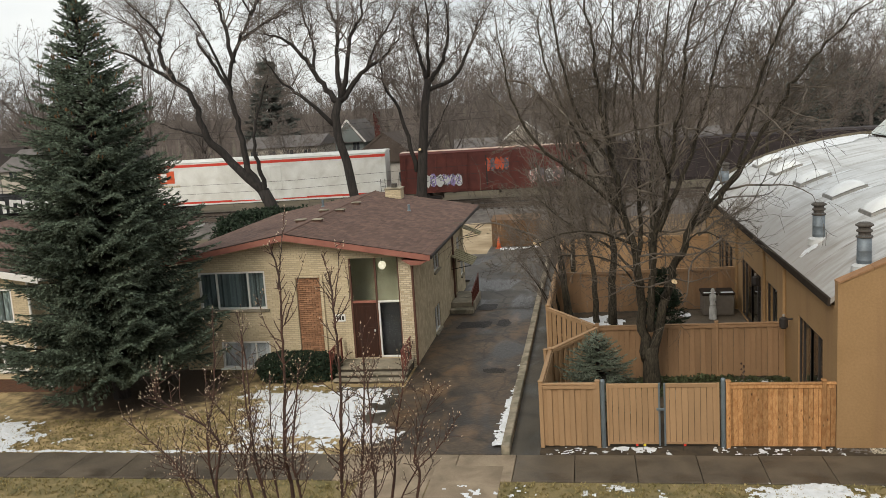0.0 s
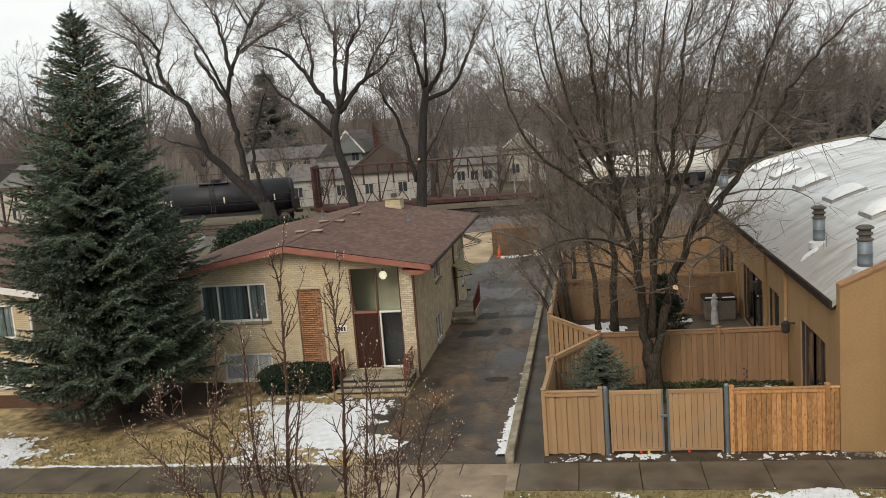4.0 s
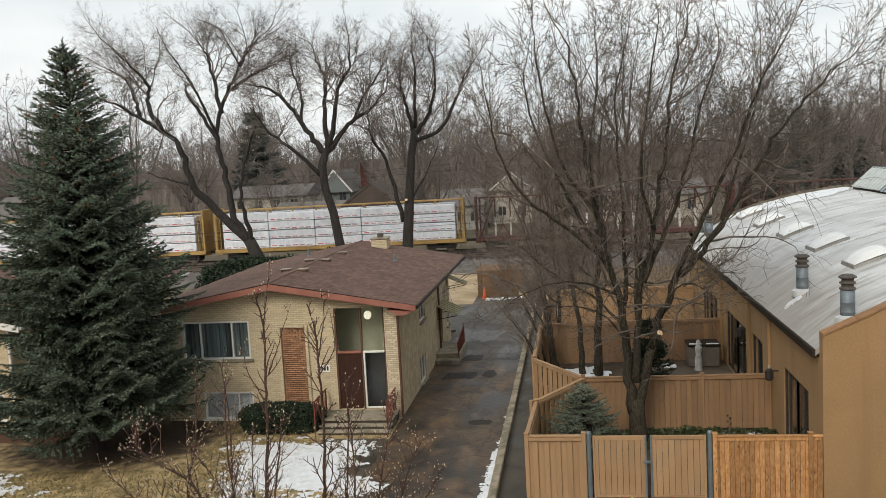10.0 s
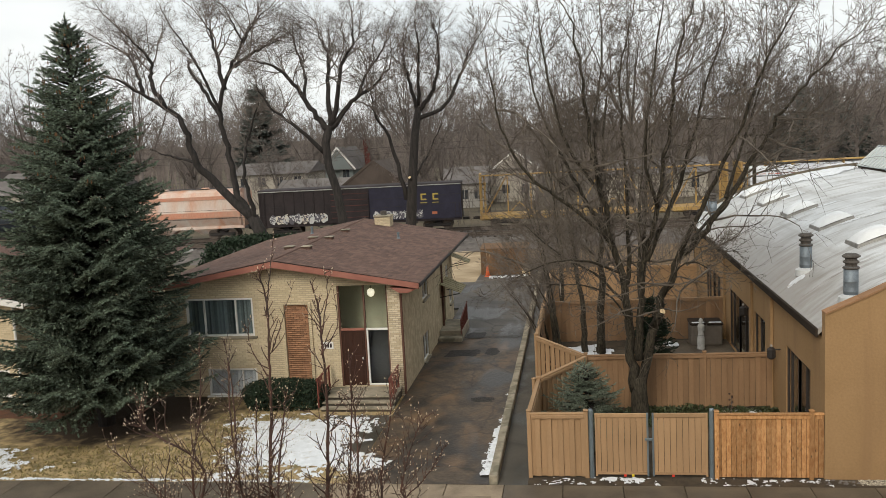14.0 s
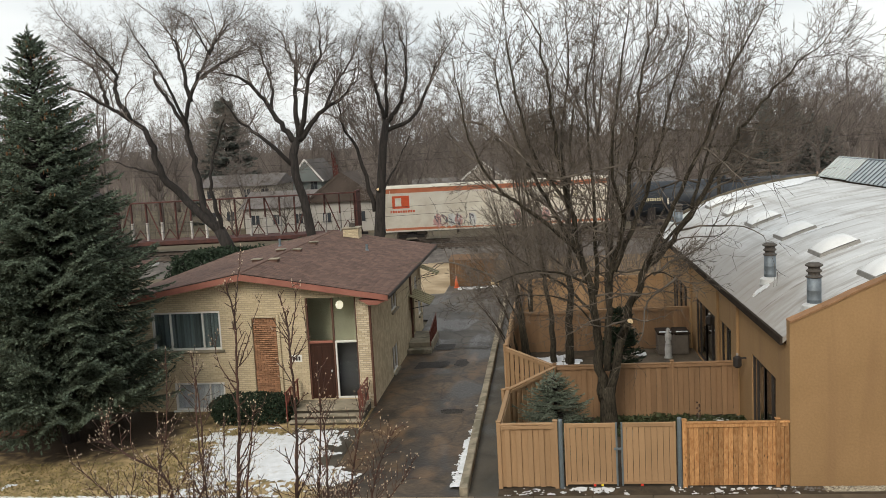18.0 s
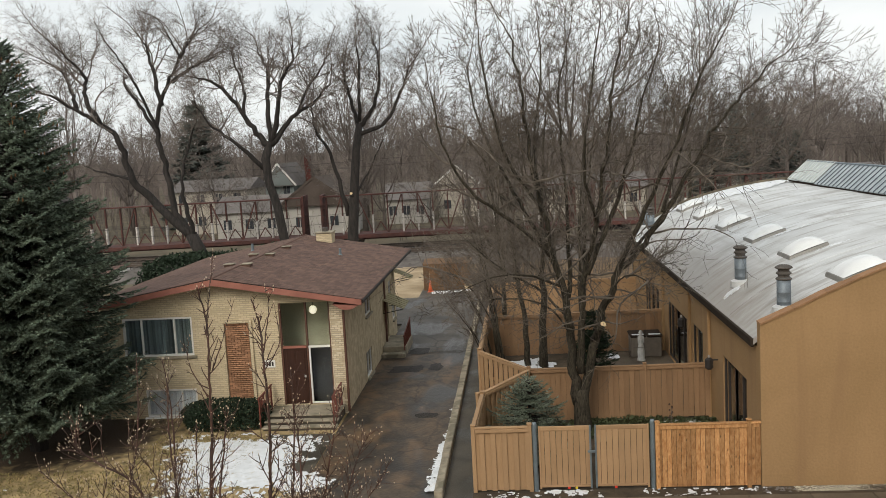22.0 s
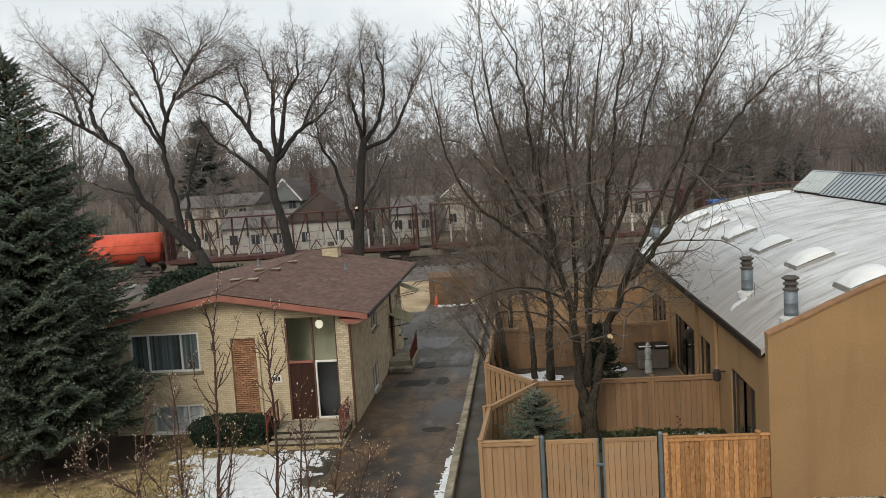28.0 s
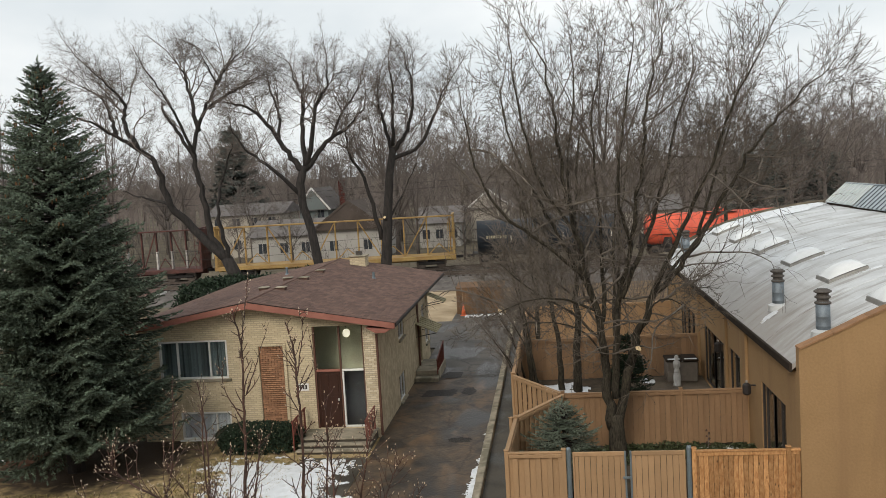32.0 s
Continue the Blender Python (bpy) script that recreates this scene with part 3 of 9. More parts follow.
def thing(name, loc, label, category, group="", kind=""):
    ob = new(name)
    ob.location = loc
    return tagged(ob, label, category, group, kind)


def root_loc(ob):
    while ob.parent:
        ob = ob.parent
    return ob.location


def part(name, mb, material, parent, label="", smooth=False):
    """Links a mesh, given in the world's metres (or its thing's, for a thing at the origin), under a thing or a part."""
    o = new(name, mb.mesh(name, material, root_loc(parent), smooth))
    o.parent = parent
    if label:
        o["label"] = label
    return o


def single(name, mb, material, label, category, kind="", group="", loc=(0, 0, 0), smooth=False):
    o = new(name, mb.mesh(name, material, loc, smooth))
    o.location = loc
    return tagged(o, label, category, group, kind)


def cube(x0, y0, z0, x1, y1, z1, c=0.0):
    return MB().box(x0, y0, z0, x1, y1, z1, c)


rng = random.Random(7)
# ---- ground ----
def sheet(name, x0, y0, x1, y1, z, material, label, thick=0.08, nx=2, ny=2, rough=0.0):
    mb = MB()
    idx = []
    for j in range(ny + 1):
        for i in range(nx + 1):
            x, y = x0 + (x1 - x0) * i / nx, y0 + (y1 - y0) * j / ny
            dz = rough * (noise.noise((x * 0.7, y * 0.7, 3.1)) + 0.5 * noise.noise((x * 2.3, y * 2.3, 8.0))) if 0 < i < nx and 0 < j < ny else 0
            mb.v.append((x, y, z + dz))
    w = nx + 1
    for j in range(ny):
        for i in range(nx):
            mb.f.append((j * w + i, j * w + i + 1, (j + 1) * w + i + 1, (j + 1) * w + i))
    n = len(mb.v)
    mb.v += [(x0, y0, z - thick), (x1, y0, z - thick), (x1, y1, z - thick), (x0, y1, z - thick)]
    a, b, c, d = 0, nx, (ny + 1) * w - 1, ny * w
    mb.f += [(n, n + 1, b, a), (n + 1, n + 2, c, b), (n + 2, n + 3, d, c), (n + 3, n, a, d)]
    return single(name, mb, material, label, "ground", "structure")


ground = single("ground", MB().add([(-2500, -60, -0.1), (2500, -60, -0.1), (2500, 4000, -0.1), (-2500, 4000, -0.1)], [(0, 1, 2, 3)]),
                M["ground"], "brown winter ground of leaf litter and bare soil", "ground", "structure")
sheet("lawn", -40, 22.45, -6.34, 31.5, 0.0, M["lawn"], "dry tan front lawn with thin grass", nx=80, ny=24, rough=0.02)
sheet("parkway_grass", -40, 5, 24, 20.75, -0.005, M["parkway"], "muddy grass strip beside the pavement", nx=120, ny=30, rough=0.02)
sheet("driveway", -6.34, 22.45, -2.52, 58, 0.012, M["asphalt"], "dark wet asphalt driveway with patches", nx=2, ny=2)
sheet("rear_lot", -15, 46, -6.34, 54, 0.01, M["asphalt2"], "worn grey asphalt lot behind the brick house")
sheet("dirt_lot", -16, 54, -6.34, 69, 0.006, M["dirt"], "bare pale dirt lot before the railway", nx=30, ny=30, rough=0.05)
sheet("rear_verge", -6.34, 58, 9, 69, 0.006, M["leaflitter"], "brown leaf-littered verge before the railway", nx=30, ny=20, rough=0.05)
sheet("side_walkway", -2.3, 22.45, -1.5, 57, 0.0, M["path"], "dark damp concrete path beside the kerb")
sheet("courtyard_bed", -1.5, 23, 6.1, 46, -0.004, M["needles"], "dark planting soil inside the fenced courtyards", nx=30, ny=60, rough=0.04)
sheet("patio", 2.6, 30.2, 6.1, 38.0, 0.06, M["conc"], "grey concrete patio slab")
sheet("front_walk", -8.6, 24.6, -6.36, 28.2, 0.02, M["path"], "concrete landing before the front steps")
sheet("mulch_bed", -22.5, 28.0, -18.2, 29.5, 0.016, M["mulch"], "reddish mulch bed along the neighbouring house", nx=12, ny=6, rough=0.02)
sheet("gravel_strip", -1.5, 22.45, 24, 22.98, 0.004, M["needles"], "soil strip along the foot of the fence", nx=60, ny=4, rough=0.02)


def build_pavement():
    top = thing("pavement", (0, 21.6, 0), "wet brown-grey concrete pavement slabs", "pavement", kind="structure")
    me = cube(-0.765, -0.83, -0.1, 0.765, 0.83, 0.02, 0.012).mesh("slab", M["conc"])
    me3 = cube(-0.765, -0.83, -0.1, 0.765, 0.83, 0.02, 0.012).mesh("slab", M["apron"])
    for i in range(-26, 15):
        s = new("slab", me3 if -6.4 < 0.2 + i * 1.545 < -2.6 else me)
        s.parent = top
        s.location = (0.2 + i * 1.545, 0, rng.uniform(-0.006, 0.006))
    ap = thing("driveway_apron", (-4.2, 19.8, 0), "pale concrete driveway apron in slabs", "driveway", kind="structure")
    me2 = cube(-0.9, -0.95, -0.1, 0.9, 0.95, 0.018, 0.012).mesh("slab", M["apron"])
    for i in range(2):
        for j in range(3):
            s = new("slab", me2)
            s.parent = ap
            s.location = (i * 1.82 - 0.91, j * 1.92 - 2.9, rng.uniform(-0.004, 0.004))
    k = thing("drive_kerb", (-2.42, 40, 0), "weathered concrete kerb wall along the drive", "kerb", kind="structure")
    for i in range(12):
        y0 = 22.5 + i * 2.9
        part("kerb_stone", cube(-2.54 + rng.uniform(-0.01, 0.01), y0, -0.05, -2.3, y0 + 2.87, 0.24 + rng.uniform(-0.012, 0.012), 0.025), M["curb"], k)
    for x, y, w, d, sq in ((-4.95, 36.4, 0.75, 0.6, 0.5), (-3.45, 29.9, 0.42, 0.3, 0.8), (-4.75, 39.6, 0.42, 0.6, 0.5), (-3.75, 36.6, 0.3, 0.55, 0.8)):
        mb = MB()
        bend = lambda c: math.copysign(abs(c) ** sq, c)
        ring = []
        for k2 in range(72):
            a = 2 * math.pi * k2 / 72
            f = 1 + 0.3 * noise.noise((1.4 * math.cos(a) + x, 1.4 * math.sin(a), y)) + 0.16 * noise.noise((6 * math.cos(a), 6 * math.sin(a) + x, y))
            ring.append((x + w * f * bend(math.cos(a)), y + d * f * bend(math.sin(a)), 0.029 if y > 37.5 else 0.016))
        mb.add(ring, [tuple(range(72))])
        single("asphalt_patch", mb, M["patch"], "black tar patch in the driveway", "asphalt patch", "structure")


build_pavement()


def snow(x0, y0, x1, y1, inside, res=0.12, z=0.03, thick=0.03, label="thin patch of old melting snow", top=None, material="snow", name="snow_patch", category="snow"):
    """A patch of snow with a ragged edge; inside(x, y) is above zero where it lies."""
    nx, ny = max(2, int((x1 - x0) / res)), max(2, int((y1 - y0) / res))
    val = {}
    for j in range(ny + 1):
        for i in range(nx + 1):
            x, y = x0 + (x1 - x0) * i / nx, y0 + (y1 - y0) * j / ny
            val[i, j] = (x, y, inside(x, y) + 0.6 * noise.noise((x * 1.7, y * 1.7, 0.5)) + 0.55 * noise.noise((x * 5.1, y * 5.1, 4.0)) + 0.45 * noise.noise((x * 13.0, y * 13.0, 1.0)) + 0.3 * noise.noise((x * 29.0, y * 17.0, 2.0)))
    mb, ids = MB(), {}
    for j in range(ny):
        for i in range(nx):
            q = [(i, j), (i + 1, j), (i + 1, j + 1), (i, j + 1)]
            if sum(val[k][2] > 0 for k in q) >= 3:
                face = []
                for k in q:
                    if k not in ids:
                        ids[k] = len(mb.v)
                        x, y, s = val[k]
                        mb.v.append((x, y, (top(x, y) if top else z) + thick * max(0.0, min(1.0, s * 2)) - 0.012))
                    face.append(ids[k])
                mb.f.append(face)
    if mb.f:
        single(name, mb, M[material], label, category, "stuff", smooth=True)


def blob(cx, cy, rx, ry):
    return lambda x, y: 1 - ((x - cx) / rx) ** 2 - ((y - cy) / ry) ** 2


snow(-12.5, 22.5, -6.4, 28.6, lambda x, y: min(1.0, (28.1 - y), (x + 11.6 - (28 - y) * 0.25) * 0.9, (-6.9 - x) * 1.2 + 0.1, (y - 22.9) * 0.5 + 0.2) * 0.75 - 0.16, z=0.03, res=0.06)
snow(-7.6, 22.6, -5.4, 25.4, lambda x, y: blob(-6.5, 24.0, 1.0, 1.1)(x, y) - 0.45, z=0.03, res=0.045)
snow(-24, 22.5, -14.8, 26.5, lambda x, y: blob(-19.9, 23.3, 4.4, 2.2)(x, y) * 0.9 - 0.4, z=0.03, res=0.06)
snow(-22, 22.46, -7.5, 22.75, lambda x, y: 0.55 - abs(y - 22.53) * 5.0, z=0.025, res=0.045)
snow(-3.1, 23.0, -2.5, 30.5, lambda x, y: 0.62 + (x + 2.6) * 3.6 - max(0, y - 25.5) * 0.2, res=0.03, z=0.03, thick=0.035)
snow(-4.0, 18.5, 16, 20.8, lambda x, y: (0.22 if x > 3.4 else -0.22) + 0.2 * math.sin(x * 1.7) - max(0, y - 20.45) * 1.5 - 0.16, z=0.03, res=0.05)
snow(5.2, 19.4, 17, 20.75, lambda x, y: 0.14 - abs(y - 20.15), z=0.03, res=0.05)
snow(-1.4, 22.45, 6.2, 22.95, lambda x, y: -0.16 + 0.26 * math.sin(x * 2.1), z=0.03, res=0.035)
snow(3.0, 22.45, 6.0, 22.9, lambda x, y: 0.1 - abs(y - 22.8) * 2.5, z=0.03, res=0.05)
snow(4.2, 27.0, 6.0, 28.8, lambda x, y: blob(5.1, 28.2, 0.8, 0.5)(x, y) - 0.2, z=0.05, res=0.07)
snow(-1.0, 34.5, 1.6, 37.8, lambda x, y: blob(0.3, 36.5, 1.1, 1.0)(x, y) - 0.3, z=0.05)
snow(3.2, 36.4, 4.2, 37.8, lambda x, y: blob(3.7, 37.2, 0.4, 0.5)(x, y) - 0.3, z=0.1, res=0.08)
snow(-5.6, 54.8, -2.0, 57.0, lambda x, y: 0.4 - abs(y - 55.6 - (x + 3.6) * 0.25) * 1.4, z=0.05, thick=0.12)
snow(-36, 50, -22, 60, lambda x, y: blob(-28, 55, 4, 4)(x, y) - 0.3, z=-0.05)
snow(-36.5, 69.5, -30.5, 74, lambda x, y: blob(-33.5, 71.6, 2.2, 1.5)(x, y) - 0.2, z=-0.04, thick=0.1, res=0.2)


snow(-6.3, 35.0, -2.56, 57.9, lambda x, y: min(2.2, (y - 38.6) * 0.4) + 0.3 * noise.noise((x * 0.6, y * 0.3, 7.0)) - 0.2, res=0.08, z=0.036, thick=0.002, label="worn grey asphalt surface at the rear of the drive", material="asphalt2", name="worn_asphalt", category="asphalt")

def grass_tufts(name, n, inside, label):
    """Short dry blades, three to a tuft."""
    mb = MB()
    k = 0
    while k < n:
        x, y = rng.uniform(-24, 15), rng.uniform(19.6, 28.4)
        if not inside(x, y):
            continue
        k += 1
        for _ in range(3):
            a, h = rng.uniform(0, 6.28), rng.uniform(0.03, 0.08)
            dx, dy = math.cos(a) * 0.02, math.sin(a) * 0.02
            lx, ly = rng.uniform(-0.06, 0.06), rng.uniform(-0.06, 0.06)
            mb.add([(x - dx, y - dy, 0), (x + dx, y + dy, 0), (x + lx, y + ly, h)], [(0, 1, 2)])
    single(name, mb, M["grassblade"], label, "grass", "stuff")


M["grassblade"] = mat("straw_grass_blades", (0.32, 0.25, 0.115), 0.9, 0.3, 1, 20, 0, isl=0.4, col2=(0.19, 0.165, 0.07))
grass_tufts("grass", 9000, lambda x, y: (y > 22.5 and x < -8.7 and not (x < -12.4 and y > 25.2)) or (y < 20.7 and not -6 < x < -2.4), "short straw-coloured winter grass")


# ---- walls with openings ----
def wall_x(mb, x0, x1, y0, y1, top, openings, z0=-0.05):
    """A wall along x between y0 and y1, its top given by top(x); openings (xa, xb, za, zb) go through it."""
    xs = sorted({x0, x1, *[v for o in openings for v in o[:2]], -10.75 if x0 < -10.75 < x1 else x0})
    for a, b in zip(xs, xs[1:]):
        gaps = sorted([(o[2], o[3]) for o in openings if o[0] <= a + 1e-6 and o[1] >= b - 1e-6])
        z = z0
        for g0, g1 in gaps:
            if g0 > z + 1e-3:
                mb.box(a, y0, z, b, y1, g0)
            z = g1
        if z < min(top(a), top(b)) - 0.01:
            mb.hexa([(a, y0, z), (b, y0, z), (b, y1, z), (a, y1, z)], [(a, y0, top(a)), (b, y0, top(b)), (b, y1, top(b)), (a, y1, top(a))])
    return mb.weld()


def wall_y(mb, x0, x1, y0, y1, z1, openings, z0=-0.05):
    ys = sorted({y0, y1, *[v for o in openings for v in o[:2]]})
    for a, b in zip(ys, ys[1:]):
        gaps = sorted([(o[2], o[3]) for o in openings if o[0] <= a + 1e-6 and o[1] >= b - 1e-6])
        z = z0
        for g0, g1 in gaps:
            if g0 > z + 1e-3:
                mb.box(x0, a, z, x1, b, g0)
            z = g1
        if z < z1 - 0.01:
            mb.box(x0, a, z, x1, b, z1)
    return mb.weld()


def window_front(parent, x0, x1, z0, z1, y, splits, frame="white", blinds="curtain", fw=0.05, name="window"):
    """A window in a wall that faces the street: frame bars, panes, and blinds behind."""
    fw = 0.065
    w = part(name, MB().ring(x0, z0, x1, z1, y + 0.01, y + 0.12, fw), M[frame], parent)
    for s in splits:
        part("mullion", cube(s - fw / 2, y + 0.025, z0 + fw, s + fw / 2, y + 0.115, z1 - fw, 0.008), M[frame], w)
    xs = [x0, *splits, x1]
    for a, b in zip(xs, xs[1:]):
        p = part("pane", cube(a + 0.03, y + 0.075, z0 + 0.03, b - 0.03, y + 0.081, z1 - 0.03), M["glass"], w)
        p.visible_shadow = False
    if blinds:
        me = cube(-0.036, -0.004, 0, 0.036, 0.004, z1 - z0 - 0.08, 0.002).mesh("blind_slat", M[blinds])
        n = int((x1 - x0 - 0.06) / 0.066)
        rl = root_loc(parent)
        for i in range(n):
            s = new("blind_slat", me)
            s.parent = w
            s.location = (x0 + 0.06 + i * 0.066 - rl.x, y + 0.15 - rl.y, z0 + 0.04 - rl.z)
            s.rotation_euler = (0, 0, rng.uniform(0.5, 1.1))
    return w


def window_side(parent, x, y0, y1, z0, z1, out, frame="white", fw=0.05, split=True, name="window"):
    mb = MB()
    a, b = (x - 0.11, x - 0.04) if out > 0 else (x + 0.04, x + 0.11)
    mb.ring(y0, z0, y1, z1, -b, -a, fw)
    mb.v = [(-q, p, r) for p, q, r in mb.v]
    w = part(name, mb, M[frame], parent)
    if split:
        part("mullion", cube(a, (y0 + y1) / 2, z0 + fw, b, (y0 + y1) / 2 + fw, z1 - fw), M[frame], w)
    xm = (a + b) / 2
    p = part("pane", cube(xm - 0.003, y0 + 0.03, z0 + 0.03, xm + 0.003, y1 - 0.03, z1 - 0.03), M["glass"], w)
    p.visible_shadow = False
    return w


# ---- the brick house ----
def shingles(x_ridge, z_ridge, x_eave, z_eave, y0, y1, parent):
    """Shingle courses on one slope, each tab a little proud of the one below."""
    mb = MB()
    run = math.hypot(x_eave - x_ridge, z_eave - z_ridge)
    n = int(run / 0.145)
    sgn = 1 if x_eave > x_ridge else -1
    for i in range(n + 1):
        f0, f1 = i / n, min(1.012, (i + 1) / n + 0.004)
        xa, za = x_ridge + (x_eave - x_ridge) * f0, z_ridge + (z_eave - z_ridge) * f0
        xb, zb = x_ridge + (x_eave - x_ridge) * f1, z_ridge + (z_eave - z_ridge) * f1
        y = y0 - rng.uniform(0, 0.3)
        while y < y1:
            w = rng.uniform(0.26, 0.36)
            a, b = max(y, y0), min(y + w - 0.008, y1)
            y += w
            if b - a < 0.02:
                continue
            lift = rng.uniform(0.010, 0.018)
            q = [(xa, a, za + 0.004), (xb, a, zb + lift), (xb, b, zb + lift), (xa, b, za + 0.004)]
            mb.add(q + [(xb, a, zb), (xb, b, zb)], [(0, 1, 2, 3) if sgn > 0 else (3, 2, 1, 0), (1, 4, 5, 2) if sgn > 0 else (2, 5, 4, 1)])
    s = part("shingles", mb, M["shingle"], parent)
    s["kind"] = "stuff"


def brick_house():
    h = thing("house", (-10.75, 30.5, 0), "cream brick split-level house with a low brown shingle roof", "house")
    top = lambda x: 5.15 - 0.1786 * abs(x + 10.75) - 0.27
    ops = [(-14.41, -11.82, 2.30, 3.72), (-13.75, -11.84, 0.05, 1.07), (-8.63, -6.78, 0.36, 4.08), (-10.63, -9.73, 0.55, 3.42)]
    part("front_wall", wall_x(MB(), -15.17, -6.78, 30.5, 30.75, top, ops), M["brick"], h)
    part("brick_pier", wall_x(MB(), -6.78, -6.33, 30.46, 30.75, top, []), M["pier"], h, "pale rough brick pier beside the entrance")
    sops = [(35.1, 36.5, 2.56, 3.3), (34.75, 36.1, 0.08, 1.15), (40.3, 41.25, 0.4, 2.3), (41.7, 42.6, 2.1, 2.95), (42.6, 43.6, 0.9, 1.8)]
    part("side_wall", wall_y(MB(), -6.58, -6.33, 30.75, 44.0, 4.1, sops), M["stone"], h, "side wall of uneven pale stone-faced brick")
    part("side_wall", wall_y(MB(), -15.17, -14.92, 30.75, 44.0, 4.1, []), M["brick"], h)
    part("rear_wall", wall_x(MB(), -14.92, -6.58, 43.75, 44.0, top, []), M["brick"], h)
    part("floor", cube(-14.9, 30.76, 0.25, -6.6, 43.7, 0.33), M["room"], h)
    part("inner_wall", cube(-14.9, 33.2, 0.34, -6.6, 33.3, 4.3), M["room"], h, "dim olive hall wall behind the glass")
    part("inner_wall", cube(-9.1, 30.8, 0.34, -9.0, 33.2, 4.4), M["room"], h)
    # roof
    roof = MB()
    for xe in (-5.55, -15.95):
        ze = 5.15 - 0.1786 * 5.2
        lo = [(-10.75, 29.92, 4.93), (xe, 29.92, ze - 0.22), (xe, 44.3, ze - 0.22), (-10.75, 44.3, 4.93)]
        hi = [(p[0], p[1], p[2] + 0.21) for p in lo]
        roof.hexa(lo, hi) if xe > -10 else roof.hexa(lo[::-1], hi[::-1])
    r = part("roof", roof, M["roofdark"], h)
    shingles(-10.75, 5.15, -5.53, 5.15 - 0.1786 * 5.22, 29.9, 44.32, r)
    shingles(-10.75, 5.15, -15.97, 5.15 - 0.1786 * 5.22, 29.9, 44.32, r)
    ze = 5.15 - 0.1786 * 5.2
    for xe in (-5.5, -16.0):
        a, b = (-10.75, 29.86, 5.115), (xe, 29.86, ze - 0.015)
        mb = MB().hexa([(a[0], 29.86, a[2] - 0.215), (b[0], 29.86, b[2] - 0.195), (b[0], 29.91, b[2] - 0.195), (a[0], 29.91, a[2] - 0.215)],
                       [(a[0], 29.86, a[2]), (b[0], 29.86, b[2]), (b[0], 29.91, b[2]), (a[0], 29.91, a[2])])
        part("fascia", mb, M["fascia"], r, "salmon-red painted fascia board")
        x2 = xe if xe > -10 else xe
        part("gutter", cube(x2 - 0.06, 29.93, ze - 0.16, x2 + 0.06, 44.3, ze - 0.03, 0.02), M["dark"], r)
    part("ridge_cap", MB().tube([(-10.75, 29.9, 5.15), (-10.75, 44.3, 5.15)], [0.05, 0.05], 8), M["shingle"], r)
    part("corner_bracket", MB().hexa([(-6.2, 29.95, 3.86), (-5.9, 29.95, 3.86), (-5.9, 30.4, 3.86), (-6.2, 30.4, 3.86)], [(-6.55, 29.95, 4.06), (-5.6, 29.95, 4.0), (-5.6, 30.4, 4.0), (-6.55, 30.4, 4.06)]), M["fascia"], r)
    for x, y in ((-11.45, 34.05), (-10.5, 33.3), (-11.33, 36.95), (-10.45, 36.4), (-10.42, 39.0)):
        z = 5.15 - 0.1786 * abs(x + 10.75)
        v = part("roof_vent", cube(x - 0.17, y - 0.17, z - 0.04, x + 0.17, y + 0.17, z + 0.08, 0.02), M["shingle"], r, "low brown box vent")
        part("vent_cap", cube(x - 0.2, y - 0.2, z + 0.08, x + 0.2, y + 0.2, z + 0.115, 0.012), M["curb"], v)
    for x, y, hh in ((-8.03, 39.2, 0.3), (-12.6, 41.0, 0.35)):
        z = 5.15 - 0.1786 * abs(x + 10.75)
        part("plumbing_vent", MB().lathe(x, y, [(0.11, z - 0.05), (0.08, z + 0.05), (0.06, z + 0.06), (0.06, z + hh)], 10), M["steel"], r)
    ch = part("chimney", cube(-9.87, 42.6, 3.9, -9.1, 43.4, 5.35), M["brick"], h, "square cream brick chimney")
    part("chimney_cap", cube(-9.92, 42.55, 5.35, -9.05, 43.45, 5.42, 0.02), M["curb"], ch)
    part("flue", MB().lathe(-9.48, 43.0, [(0.16, 5.42), (0.16, 5.62)], 12), M["ventcap"], ch)
    # front windows
    w1 = window_front(h, -14.41, -11.82, 2.30, 3.72, 30.5, [-13.72, -12.5])
    part("window_sill", cube(-14.5, 30.42, 2.2, -11.72, 30.62, 2.297, 0.015), M["curb"], w1)
    w2 = window_front(h, -13.75, -11.84, 0.05, 1.07, 30.5, [-12.42], blinds="wrap")
    part("window_sill", cube(-13.85, 30.42, -0.03, -11.74, 30.62, 0.047, 0.012), M["white"], w2)
    # red brick panel with its pale border
    part("panel_backing", cube(-10.63, 30.58, 0.55, -9.73, 30.7, 3.42), M["mortar"], h)
    for x0, x1, z0, z1 in ((-10.75, -10.63, 0.45, 3.52), (-9.73, -9.61, 0.45, 3.52), (-10.63, -9.73, 3.42, 3.52)):
        part("panel_border", cube(x0, 30.43, z0, x1, 30.499, z1, 0.012), M["brick"], h)
    pan = part("brick_panel", cube(-10.62, 30.57, 0.53, -9.74, 30.579, 0.545), M["mortar"], h, "tall panel of red bricks set in the cream wall")
    full = cube(0, 0, 0, 0.207, 0.06, 0.062, 0.004).mesh("brick", M["redbrick"])
    half = cube(0, 0, 0, 0.098, 0.06, 0.062, 0.004).mesh("brick", M["redbrick"])
    rl = root_loc(h)
    for j in range(38):
        z = 0.556 + j * 0.0753
        x = -10.625
        first = j % 2
        while x < -9.80:
            me = half if first else full
            first = 0
            w = 0.098 if me is half else 0.207
            if x + w > -9.73:
                me, w = half, 0.098
                if x + w > -9.725:
                    break
            o = new("brick", me)
            o.parent = pan
